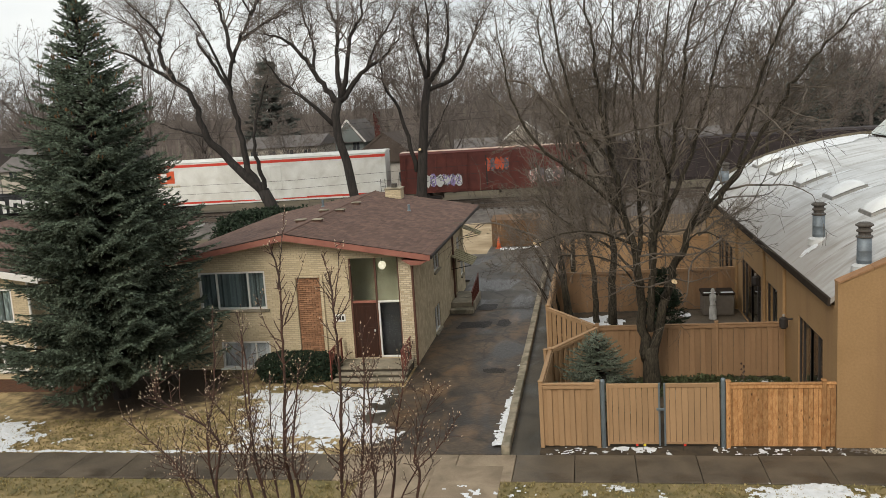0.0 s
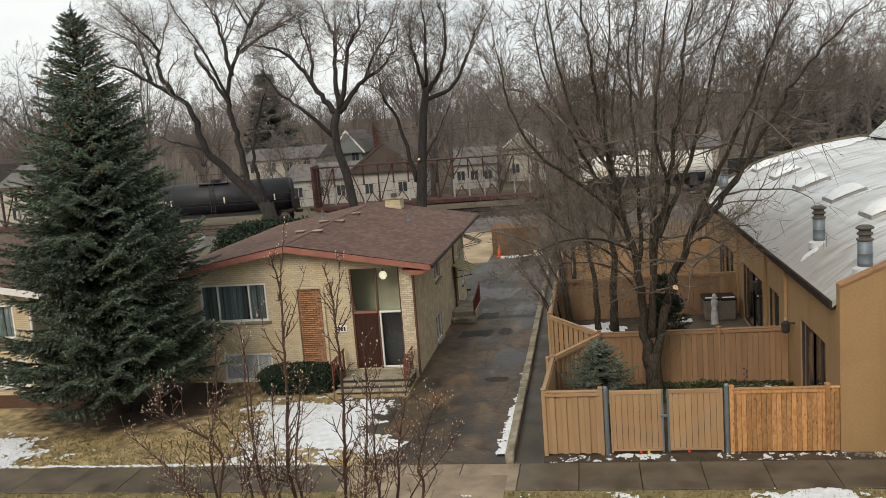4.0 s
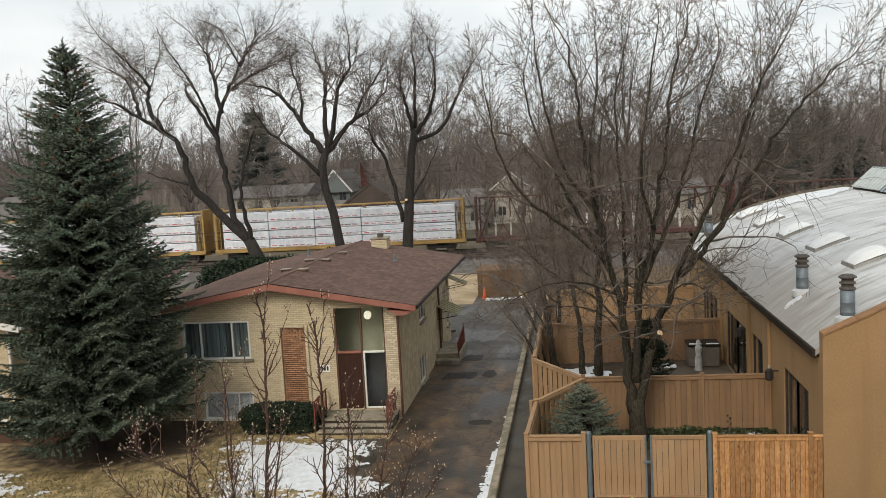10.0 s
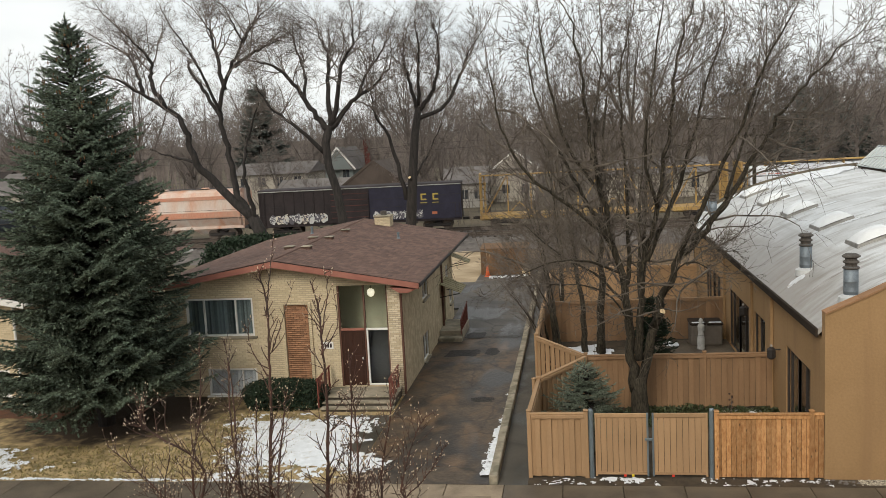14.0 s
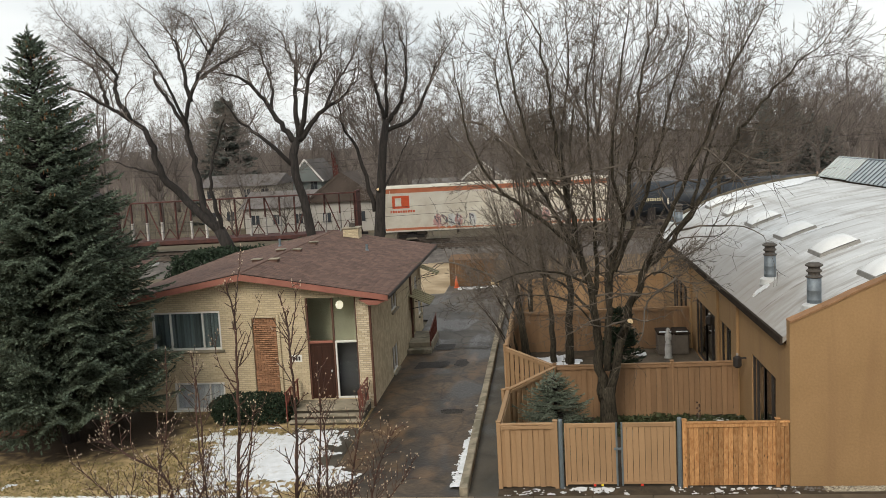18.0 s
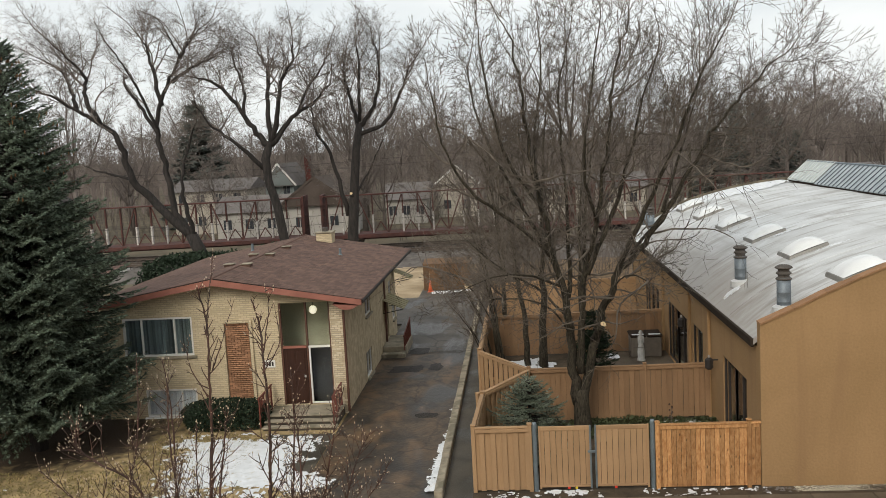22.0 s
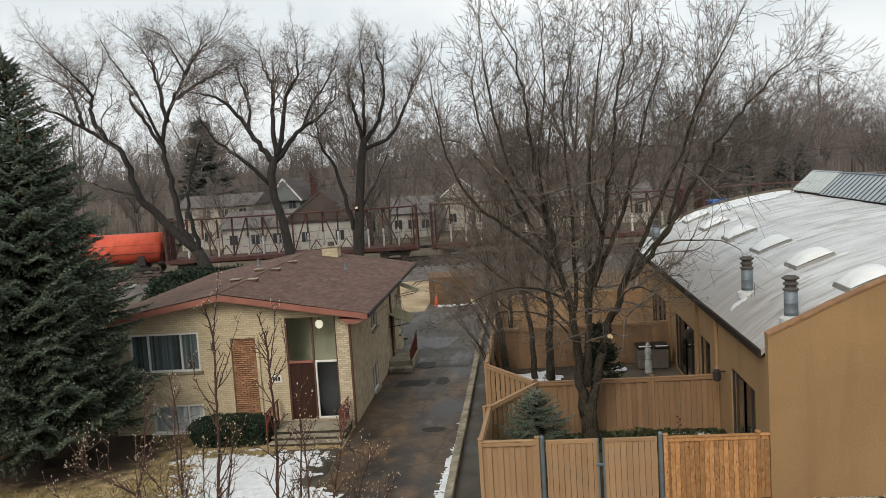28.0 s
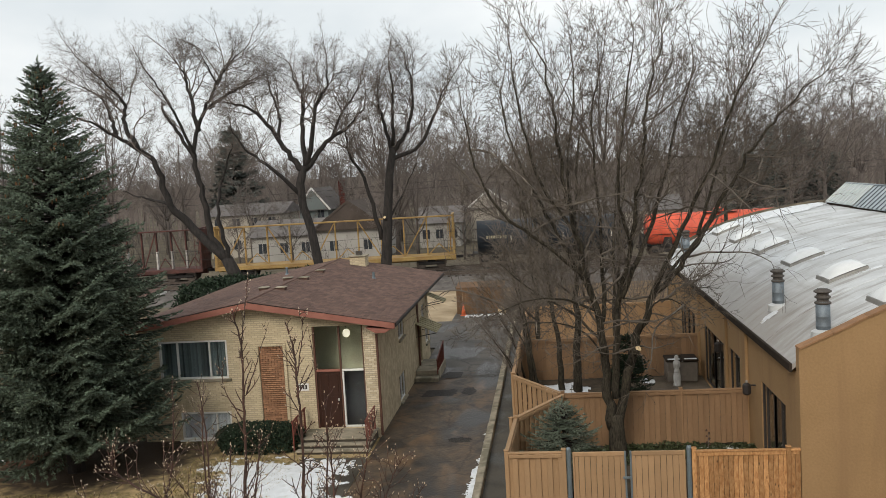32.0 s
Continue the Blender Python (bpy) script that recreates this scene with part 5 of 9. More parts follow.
def build_fences():
    fence(-1.44, 23.0, 0.07, 23.0)
    # a pair of gates between steel posts
    for x in (0.2, 3.3):
        s = single("gate_post", MB().lathe(x, 23.0, [(0.065, -0.05), (0.065, 1.86), (0.05, 1.9)], 12), M["steel"], "round galvanised steel gate post", "gate post", group="gate posts", loc=(x, 23.0, 0), smooth=False)
    for x0, x1 in ((0.3, 1.69), (1.78, 3.2)):
        g = thing("gate", (0, 0, 0), "tan board gate leaf on a steel frame", "gate", "gates")
        n = 9
        w = (x1 - x0) / n
        for i in range(n):
            b = new("board", board(w - 0.009, 1.62, "tan"))
            b.parent = g
            b.location = (i * w, rng.uniform(-0.003, 0.003), 0.12)
        for z, d in ((0.1, 0.06), (1.67, 0.11)):
            part("rail", cube(0, -0.03, z, x1 - x0, 0.03, z + d, 0.008), M["tan"], g)
        for x in (0.0, x1 - x0 - 0.05):
            part("stile", cube(x, -0.045, 0.06, x + 0.05, -0.012, 1.8, 0.008), M["steel"] if (x > 0) == (x0 < 1) else M["tan"], g)
        if x0 < 1:
            part("latch", cube(x1 - x0 - 0.1, -0.07, 1.05, x1 - x0 + 0.1, -0.046, 1.12, 0.008), M["steel"], g)
        g.matrix_basis = pose(x0, 23.0, 0)
    fence(3.42, 22.98, 5.78, 22.98, 1.8, "cedar", step=0.125, label="new orange cedar board fence panel", overlap=False)
    fence(5.82, 22.98, 6.08, 22.98, 1.8, "cedar", step=0.13, ends=(0, 0), label="narrow new cedar board infill panel", overlap=False)
    fence(-1.44, 23.08, -1.3, 26.2, step=0.15, ends=(0, 1))
    fence(-1.3, 26.2, 0.15, 28.75, h=1.86, ends=(0, 0))
    fence(-1.45, 26.5, -0.4, 28.0, h=1.7, ends=(1, 0))
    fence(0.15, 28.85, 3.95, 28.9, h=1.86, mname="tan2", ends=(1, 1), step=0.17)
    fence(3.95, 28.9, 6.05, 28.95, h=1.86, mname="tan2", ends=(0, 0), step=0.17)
    fence(-1.6, 31.7, 0.1, 28.95, h=1.86, ends=(1, 0), step=0.17)
    fence(-1.6, 31.8, -1.55, 38.0, h=1.83, ends=(0, 0), step=0.17)
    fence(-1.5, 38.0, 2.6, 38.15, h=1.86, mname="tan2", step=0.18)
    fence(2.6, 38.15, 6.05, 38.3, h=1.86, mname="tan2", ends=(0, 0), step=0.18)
    fence(-1.5, 38.3, -1.45, 46.2, h=1.83, ends=(0, 0), step=0.18)
    fence(-1.4, 46.2, 2.2, 46.3, h=2.0, step=0.18)
    fence(2.2, 46.3, 6.0, 46.4, h=2.0, ends=(0, 0), step=0.18)


build_fences()
# ---- railway ----
RAILZ, TRACK_Y, SLOPE, SPEED = 0.75, 79.0, 0.08, 17.2
TURN = math.degrees(math.atan(SLOPE))


def on_track(x, off=0.0, z=0.0):
    return pose(x - off * math.sin(radians(TURN)), TRACK_Y + SLOPE * x + off, z, 0, 0, TURN)


def build_tracks():
    bed = MB()
    for x0, x1 in ((-660, -70), (-70, 0), (0, 70), (70, 660)):
        q = lambda y, z: ([(x0, y, z), (x1, y, z)])
        for (ya, za), (yb, zb) in zip(((-11, -0.12), (-7.6, 0.5), (2.6, 0.5), (5.5, -0.12)), ((-7.6, 0.5), (2.6, 0.5), (5.5, -0.12))):
            a, b = q(ya, za), q(yb, zb)
            bed.add([a[0], a[1], b[1], b[0]], [(0, 1, 2, 3)])
    o = single("track_bed", bed.weld(), M["ballast"], "raised grey stone ballast bed of the railway", "track bed", "structure")
    o.matrix_basis = on_track(0)
    for off, singles in ((0.0, False), (-4.4, True)):
        t = thing("railway_track", (0, 0, 0), "steel rails on dark wooden sleepers", "railway track", kind="structure")
        for s in (-0.72, 0.72):
            mb = MB().box(-660, s - 0.07, RAILZ - 0.17, 660, s + 0.07, RAILZ - 0.15).box(-660, s - 0.012, RAILZ - 0.15, 660, s + 0.012, RAILZ - 0.04).box(-660, s - 0.036, RAILZ - 0.04, 660, s + 0.036, RAILZ)
            part("rail", mb, M["railsteel"], t)
        me = cube(-0.11, -1.3, 0.44, 0.11, 1.3, RAILZ - 0.172, 0.015).mesh("sleeper", M["tie"])
        if singles:
            for i in range(150):
                s = new("sleeper", me)
                s.parent = t
                s.location = (-48 + i * 0.6, rng.uniform(-0.04, 0.04), 0)
        else:
            mb = MB()
            for i in range(300):
                x = -90 + i * 0.6
                mb.box(x - 0.11, -1.3, 0.44, x + 0.11, 1.3, RAILZ - 0.172)
            part("sleepers", mb, M["tie"], t)["kind"] = "stuff"
        t.matrix_basis = on_track(0, off)
    mb = MB()
    for _ in range(2600):
        x, y = rng.uniform(-45, 45), rng.uniform(-10.6, 2.5)
        z = 0.5 if y > -7.6 else 0.5 - (-7.6 - y) * 0.18
        r = rng.uniform(0.03, 0.09)
        mb.add([(x - r, y, z), (x, y - r, z), (x + r, y + 0.3 * r, z), (x + 0.2 * r, y, z + r)], [(0, 1, 3), (1, 2, 3), (2, 0, 3)])
    g = single("ballast_stones", mb, M["ballast"], "loose grey ballast stones", "stones", "stuff")
    g.matrix_basis = on_track(0)


build_tracks()


# ---- railway cars: each stands on the rail top at z = 0, centred on x = 0, its near side at -y ----
def bogies(car, ln, inset=2.2):
    for s in (-1, 1):
        cx = s * (ln / 2 - inset)
        b = part("bogie", MB().box(cx - 1.15, -1.02, 0.35, cx + 1.15, -0.86, 0.62, 0.04).box(cx - 1.15, 0.86, 0.35, cx + 1.15, 1.02, 0.62, 0.04).box(cx - 0.3, -1.0, 0.4, cx + 0.3, 1.0, 0.8, 0.04), M["dark"], car)
        for wx in (-0.88, 0.88):
            for y in (-0.76, 0.76):
                w = MB()
                n = 18
                w.tube([(cx + wx, y - 0.07, 0.46), (cx + wx, y + 0.07, 0.46)], [0.46, 0.46], n)
                part("wheel", w, M["railsteel"], b)
    for s in (-1, 1):
        part("coupler", cube(min(s * ln / 2, s * (ln / 2 + 0.65)), -0.1, 0.75, max(s * ln / 2, s * (ln / 2 + 0.65)), 0.1, 1.0, 0.03), M["dark"], car)


def ladder(parent, x, z0, z1, y, mname, w=0.42):
    l = part("ladder", MB().box(x - w / 2, y - 0.03, z0, x - w / 2 + 0.04, y + 0.01, z1).box(x + w / 2 - 0.04, y - 0.03, z0, x + w / 2, y + 0.01, z1), M[mname], parent)
    n = int((z1 - z0) / 0.38)
    for i in range(n):
        z = z0 + 0.15 + i * 0.38
        part("rung", cube(x - w / 2, y - 0.035, z, x + w / 2, y - 0.005, z + 0.03), M[mname], l)


def graffiti(parent, x0, x1, z0, z1, y, mnames, seed, letters=6, label="faded spray-painted lettering"):
    """Fat strokes that suggest sprayed letters without spelling anything."""
    r = random.Random(seed)
    w = (x1 - x0) / letters
    for i in range(letters):
        mb = MB()
        cx = x0 + (i + 0.5) * w
        if seed == 21:
            # tall block strokes, leaning a little
            lean, hw, st = r.uniform(-0.08, 0.12), w * 0.4, w * 0.27
            for a, b, za, zb in ((-hw, -hw + st, z0, z1), (hw - st, hw, z0, z0 + (z1 - z0) * r.uniform(0.7, 1.0)), (-hw + st, hw - st, z1 - (z1 - z0) * 0.3, z1 - (z1 - z0) * 0.08)):
                k = lambda z: lean * (z - z0)
                mb.add([(cx + a + k(za), y, za), (cx + b + k(za), y, za), (cx + b + k(zb), y, zb - r.uniform(0, 0.15)), (cx + a + k(zb), y, zb)], [(0, 1, 2, 3)])
            part("sprayed_letter", mb, M["graf_w"], parent, label)
            continue
        t = min(w, z1 - z0) * 0.11

        def stroke(m, ax, az, bx, bz, wide, yy):
            d = Vector((bx - ax, bz - az))
            if d.length < 0.03:
                return
            d.normalize()
            n = Vector((-d.y, d.x)) * wide
            m.add([(ax + n.x, yy, az + n.y), (ax - n.x, yy, az - n.y), (bx - n.x * 0.7, yy, bz - n.y * 0.7), (bx + n.x * 0.7, yy, bz + n.y * 0.7)], [(0, 1, 2, 3)])

        # a swelling pale ground, dark outlines, then short bright strokes
        lobe = [(cx + w * 0.62 * math.cos(a) * r.uniform(0.75, 1.1), y, (z0 + z1) / 2 + (z1 - z0) * 0.5 * math.sin(a) * r.uniform(0.7, 1.1)) for a in [k * 0.6283 for k in range(10)]]
        ground_coat = MB().add(lobe, [tuple(range(10))])
        part("sprayed_ground", ground_coat, M[mnames[i % len(mnames)]], parent)
        dark, fill = MB(), mb
        p = (cx - 0.4 * w, r.uniform(z0, z1))
        for k in range(7):
            q = (cx + r.uniform(-0.5, 0.5) * w, z0 + (z1 - z0) * r.uniform(0.02, 0.98))
            stroke(dark, *p, *q, t * 0.55, y - 0.004 - 0.0006 * k)
            p = q
        for k in range(8):
            a, ln = r.uniform(0, 3.14), r.uniform(0.2, 0.45) * w
            x, z = cx + r.uniform(-0.4, 0.4) * w, z0 + (z1 - z0) * r.uniform(0.12, 0.88)
            stroke(fill, x, z, x + ln * math.cos(a), min(z1, z + ln * math.sin(a)), t * r.uniform(0.5, 0.9), y - 0.01 - 0.0006 * k)
        part("sprayed_outline", dark, M["graf_k"], parent)
        part("sprayed_letter", mb, M[r.choice(mnames)], parent, label)


def new_car(name, label):
    return thing(name, (0, 0, 0), label, "railway car", "freight train cars")


def box_body(car, ln, z0, z1, mname, rib=0.0, roof="carwhite", ribs=16):
    h = ln / 2
    b = part("body", cube(-h, -1.5, z0, h, 1.5, z1, 0.03), M[mname], car)
    r = part("roof", MB().hexa([(-h - 0.05, -1.55, z1), (h + 0.05, -1.55, z1), (h + 0.05, 1.55, z1), (-h - 0.05, 1.55, z1)], [(-h - 0.05, -1.2, z1 + 0.16), (h + 0.05, -1.2, z1 + 0.16), (h + 0.05, 1.2, z1 + 0.16), (-h - 0.05, 1.2, z1 + 0.16)]), M[roof], car)
    if rib:
        me = cube(-0.05, -1.5 - rib, z0 + 0.08, 0.05, -1.497, z1 - 0.1, 0.01).mesh("side_post", M[mname])
        for i in range(ribs):
            o = new("side_post", me)
            o.parent = b
            o.location = (-h + ln * (i + 0.5) / ribs, 0, 0)
    part("side_sill", cube(-h, -1.52, z0 - 0.14, h, -1.4, z0, 0.01), M[mname], car)
    part("side_sill", cube(-h, 1.4, z0 - 0.14, h, 1.52, z0, 0.01), M[mname], car)
    part("underframe", cube(-h + 0.2, -0.5, 0.8, h - 0.2, 0.5, z0 - 0.02), M["dark"], car)
    return b, r


def reefer(ln, cream=False):
    base, stripe = ("carcream", "orange") if cream else ("carwhite", "stripe")
    car = new_car("refrigerator_car", "cream refrigerator car with faded orange bands and graffiti" if cream else "white refrigerator car with red bands")
    h = ln / 2
    b, r = box_body(car, ln, 1.08, 4.75, base, roof=base)
    for z0, z1 in ((4.36, 4.6), (1.08, 1.26)) if not cream else ((4.34, 4.72), (1.08, 1.28)):
        part("painted_band", cube(-h, -1.506, z0, h, -1.498, z1), M[stripe], b, "orange painted band" if cream else "red painted band")
    part("door", cube(-1.3, -1.56, 1.15, 1.3, -1.5, 4.1, 0.02), M[base], b, "plug door with lock bars")
    for x in (-0.9, -0.3, 0.3, 0.9):
        part("lock_bar", cube(x - 0.02, -1.59, 1.2, x + 0.02, -1.56, 4.05), M[base], b)
    part("door_rail", cube(-3.4, -1.55, 1.2, 3.4, -1.5, 1.28), M[base], b)
    for s in (-1, 1):
        ladder(b, s * (h - 0.35), 1.2, 2.4 if s > 0 else 4.6, -1.51, "dark" if not cream else base)
    part("end_platform", cube(-h - 0.7, -1.3, 1.0, -h, 1.3, 1.12), M["dark"], car)
    part("cooling_unit", cube(-h - 0.55, -0.9, 2.2, -h - 0.02, 0.9, 4.5, 0.04), M["whitem"], car)
    for z in (1.6, 2.3, 3.0, 3.7, 4.3):
        part("end_rung", cube(-h - 0.1, -1.45, z, -h, -1.0, z + 0.04), M["dark"], car)
    e = part("emblem", cube(-h + 0.7, -1.512, 3.0, -h + 2.2, -1.504, 4.1), M["logo"], b, "orange square emblem")
    part("emblem_mark", MB().add([(-h + 0.95, -1.518, 3.2), (-h + 1.5, -1.518, 3.2), (-h + 1.5, -1.518, 3.9), (-h + 0.95, -1.518, 3.9)], [(0, 1, 2, 3)]), M[base], e)
    for i in range(10):
        part("lettering_bar", cube(-h + 0.5 + i * 0.22, -1.508, 2.62, -h + 0.66 + i * 0.22, -1.502, 2.82), M["logo" if cream else "letters"], b)
    if cream:
        graffiti(b, -h + 4.3, -h + 8.0, 1.15, 2.4, -1.512, ["graf_p", "carcream", "graf_w"], 3, 6)
        graffiti(b, h - 8.3, h - 4.0, 1.15, 2.5, -1.512, ["graf_p", "carcream", "graf_w", "graf_p"], 4, 7)
        for i in range(9):
            part("lettering_bar", cube(h - 5.4 + i * 0.3, -1.508, 3.35, h - 5.2 + i * 0.3, -1.502, 3.6), M["letters"], b)
    bogies(car, ln)
    return car


def boxcar(ln, graf=True):
    car = new_car("boxcar", "maroon ribbed boxcar with sprayed graffiti" if graf else "plain dark grey ribbed boxcar")
    paint = "boxred" if graf else "darkbox"
    h = ln / 2
    b, r = box_body(car, ln, 1.08, 4.35, paint, 0.07, paint, 18)
    part("door", cube(-2.0, -1.6, 1.1, 1.6, -1.57, 4.2, 0.015), M[paint], b)
    part("door_gear", cube(-0.6, -1.62, 1.4, -0.5, -1.6, 4.0), M["dark"], b)
    if graf:
        part("roof_plates", cube(-h, -1.1, 4.51, h, 1.1, 4.53), M["hopper"], r, "snow-dusted pale roof plates")
    ladder(b, -h + 0.35, 1.2, 4.2, -1.57, paint)
    ladder(b, h - 0.35, 1.2, 2.4, -1.57, paint)
    if graf:
        graffiti(b, -h + 2.0, -h + 5.4, 1.4, 2.6, -1.575, ["graf_w", "graf_v", "graf_w"], 11, 6)
        graffiti(b, -0.6, 1.4, 2.6, 3.8, -1.605, ["logo", "graf_k", "logo"], 12, 5)
        graffiti(b, h - 5.0, h - 0.8, 1.3, 2.7, -1.575, ["graf_p", "graf_k", "graf_w"], 13, 6)
    bogies(car, ln)
    return car


def gondola(ln, top):
    car = new_car("gondola_car", "black open gondola car with huge white sprayed letters")
    h = ln / 2
    z0 = 1.05
    mb = MB().box(-h, -1.55, z0, h, -1.47, top, 0.01).box(-h, 1.47, z0, h, 1.55, top, 0.01).box(-h, -1.47, z0, -h + 0.08, 1.47, top, 0.01).box(h - 0.08, -1.47, z0, h, 1.47, top, 0.01).box(-h, -1.47, z0, h, 1.47, z0 + 0.08)
    b = part("body", mb, M["black"], car)
    part("top_chord", MB().box(-h, -1.62, top, h, -1.45, top + 0.09, 0.01).box(-h, 1.45, top, h, 1.62, top + 0.09, 0.01), M["black"], car)
    n = 13
    me = cube(-0.06, -1.64, z0, 0.06, -1.552, top, 0.01).mesh("side_post", M["black"])
    for i in range(n + 1):
        o = new("side_post", me)
        o.parent = b
        o.location = (-h + 0.07 + (ln - 0.14) * i / n, 0, 0)
    part("underframe", cube(-h + 0.2, -0.5, 0.75, h - 0.2, 0.5, z0 - 0.01), M["dark"], car)
    ladder(b, -h + 0.35, z0, top, -1.65, "black")
    ladder(b, h - 0.35, z0, top, -1.65, "black")
    graffiti(b, -h + 2.6, h - 3.0, z0 + 0.1, top - 0.2, -1.652, ["graf_w"], 21, 7)
    part("panel", cube(-h + 0.7, -1.66, 1.5, -h + 2.3, -1.645, 2.3), M["bluewrap"], b, "blue painted end panel")
    bogies(car, ln)
    return car


def dark_boxcar(ln, top):
    car = new_car("boxcar", "dark navy and brown boxcar with silver graffiti along the sill")
    h = ln / 2
    b, r = box_body(car, ln, 1.05, top, "darkbox", 0.05, "darkbox", 20)
    # thin pale grey line along the top of the near side
    part("roof_edge", cube(-h, -1.6, top - 0.02, h, -1.556, top + 0.05), M["paleedge"], r, "thin pale strip along the roof edge")
    part("navy_panel", cube(0.9, -1.556, 1.1, h - 0.02, -1.551, top - 0.06), M["navybox"], b, "navy painted half of the side")
    part("door", cube(-2.6, -1.63, 1.1, 0.85, -1.56, top - 0.12, 0.02), M["darkbox"], b, "rust-brown sliding door")
    for k in range(5):
        z = 1.5 + k * 0.52
        part("door_rib", cube(-2.5, -1.66, z, 0.75, -1.632, z + 0.07, 0.01), M["cbred"], b)
    for i in range(3):
        x = h - 4.6 + i * 1.05
        l = part("lettering_mark", MB().box(x, -1.575, 2.75, x + 0.5, -1.557, 2.88).box(x, -1.575, 3.2, x + 0.5, -1.557, 3.33).box(x, -1.575, 2.88, x + 0.14, -1.557, 3.2), M["letteryellow"], b)
        part("underline", cube(x - 0.05, -1.572, 2.5, x + 0.55, -1.557, 2.56), M["letteryellow"], l)
    part("corner_sign", cube(h - 2.6, -1.572, 1.5, h - 2.15, -1.557, 1.72), M["orange"], b)
    graffiti(b, -h + 0.9, -2.9, 1.12, 2.05, -1.575, ["graf_w", "carcream", "graf_w", "graf_k"], 23, 9)
    graffiti(b, 1.2, h - 3.4, 1.12, 1.95, -1.58, ["graf_w", "graf_k", "graf_w"], 25, 8)
    ladder(b, -h + 0.35, 1.1, top, -1.56, "darkbox")
    ladder(b, h - 0.35, 1.1, 2.4, -1.56, "darkbox")
    bogies(car, ln)
    return car


def tank_car(ln, rad, zc, mname, label, skirt=None, marks=True):
    """A horizontal tank with dished ends, dome fittings, walkway and frame."""
    car = new_car("tank_car", label)
    h = ln / 2
    pts, rads = [], []
    for k in range(7):
        a = k / 6 * math.pi / 2
        pts.append((-h + 0.55 * (1 - math.sin(a)), 0, zc))
        rads.append(max(0.02, rad * math.cos(math.pi / 2 - a)))
    pts2 = [(-p[0], 0, zc) for p in pts[::-1]]
    b = part("tank", MB().tube(pts + pts2, rads + rads[::-1], 36), M[mname], car, smooth=True)
    for x in (-h * 0.55, 0.0, h * 0.55):
        part("weld_band", MB().tube([(x - 0.03, 0, zc), (x + 0.03, 0, zc)], [rad + 0.012, rad + 0.012], 36), M[mname], b)
    part("manway", MB().lathe(0, 0, [(0.45, zc + rad - 0.1), (0.45, zc + rad + 0.22), (0.3, zc + rad + 0.3)], 16), M[mname], b)
    part("walkway", MB().box(-1.4, -0.95, zc + rad - 0.1, 1.4, -0.5, zc + rad - 0.05).box(-1.4, 0.5, zc + rad - 0.1, 1.4, 0.95, zc + rad - 0.05), M["dark"], b)
    for x in (-1.4, 0, 1.4):
        part("walkway_post", cube(x - 0.02, -0.97, zc + rad - 0.1, x + 0.02, -0.93, zc + rad + 0.75), M["dark"], b)
    part("handrail", cube(-1.4, -0.97, zc + rad + 0.72, 1.4, -0.93, zc + rad + 0.76), M["dark"], b)
    ladder(b, 0.0, 0.9, zc + rad, -rad - 0.06, "dark")
    part("side_rail", MB().tube([(-h + 0.2, -rad - 0.03, zc - 0.35), (h - 0.2, -rad - 0.03, zc - 0.35)], [0.025, 0.025], 6), M["dark"], b)
    part("underframe", cube(-h - 0.2, -0.4, 0.8, h + 0.2, 0.4, 1.1), M["dark"], car)
    for s in (-1, 1):
        x = s * (h - 1.6)
        part("saddle", MB().hexa([(x - 0.4, -1.2, 0.85), (x + 0.4, -1.2, 0.85), (x + 0.4, 1.2, 0.85), (x - 0.4, 1.2, 0.85)], [(x - 0.3, -rad * 0.9, zc - rad * 0.45), (x + 0.3, -rad * 0.9, zc - rad * 0.45), (x + 0.3, rad * 0.9, zc - rad * 0.45), (x - 0.3, rad * 0.9, zc - rad * 0.45)]), M["dark"], car)
        part("end_platform", cube(s * h - 0.1 if s > 0 else s * h - 0.5, -1.3, 1.05, s * h + 0.5 if s > 0 else s * h + 0.1, 1.3, 1.13), M["dark"], car)
        part("end_rail", cube(s * (h + 0.4) - 0.02, -1.3, 1.13, s * (h + 0.4) + 0.02, 1.3, 2.0), M["dark"], car)
    if skirt:
        part("lower_shell", MB().tube([(-h + 0.6, 0, zc - 0.12), (h - 0.6, 0, zc - 0.12)], [rad - 0.04, rad - 0.04], 36), M[skirt], b)
    if marks:
        for i in range(9):
            part("lettering_bar", cube(-h + 0.8 + i * 0.2, -rad - 0.03, zc - 0.1, -h + 0.94 + i * 0.2, -rad + 0.0, zc + 0.15), M["letters"], b)
        for x in (-h + 2.9, h - 1.2, 1.0):
            part("reflector", cube(x, -rad - 0.035, zc - 0.45, x + 0.12, -rad + 0.02, zc + 0.1), M["carcream"], b)
    bogies(car, ln + 0.6, 1.7)
    return car


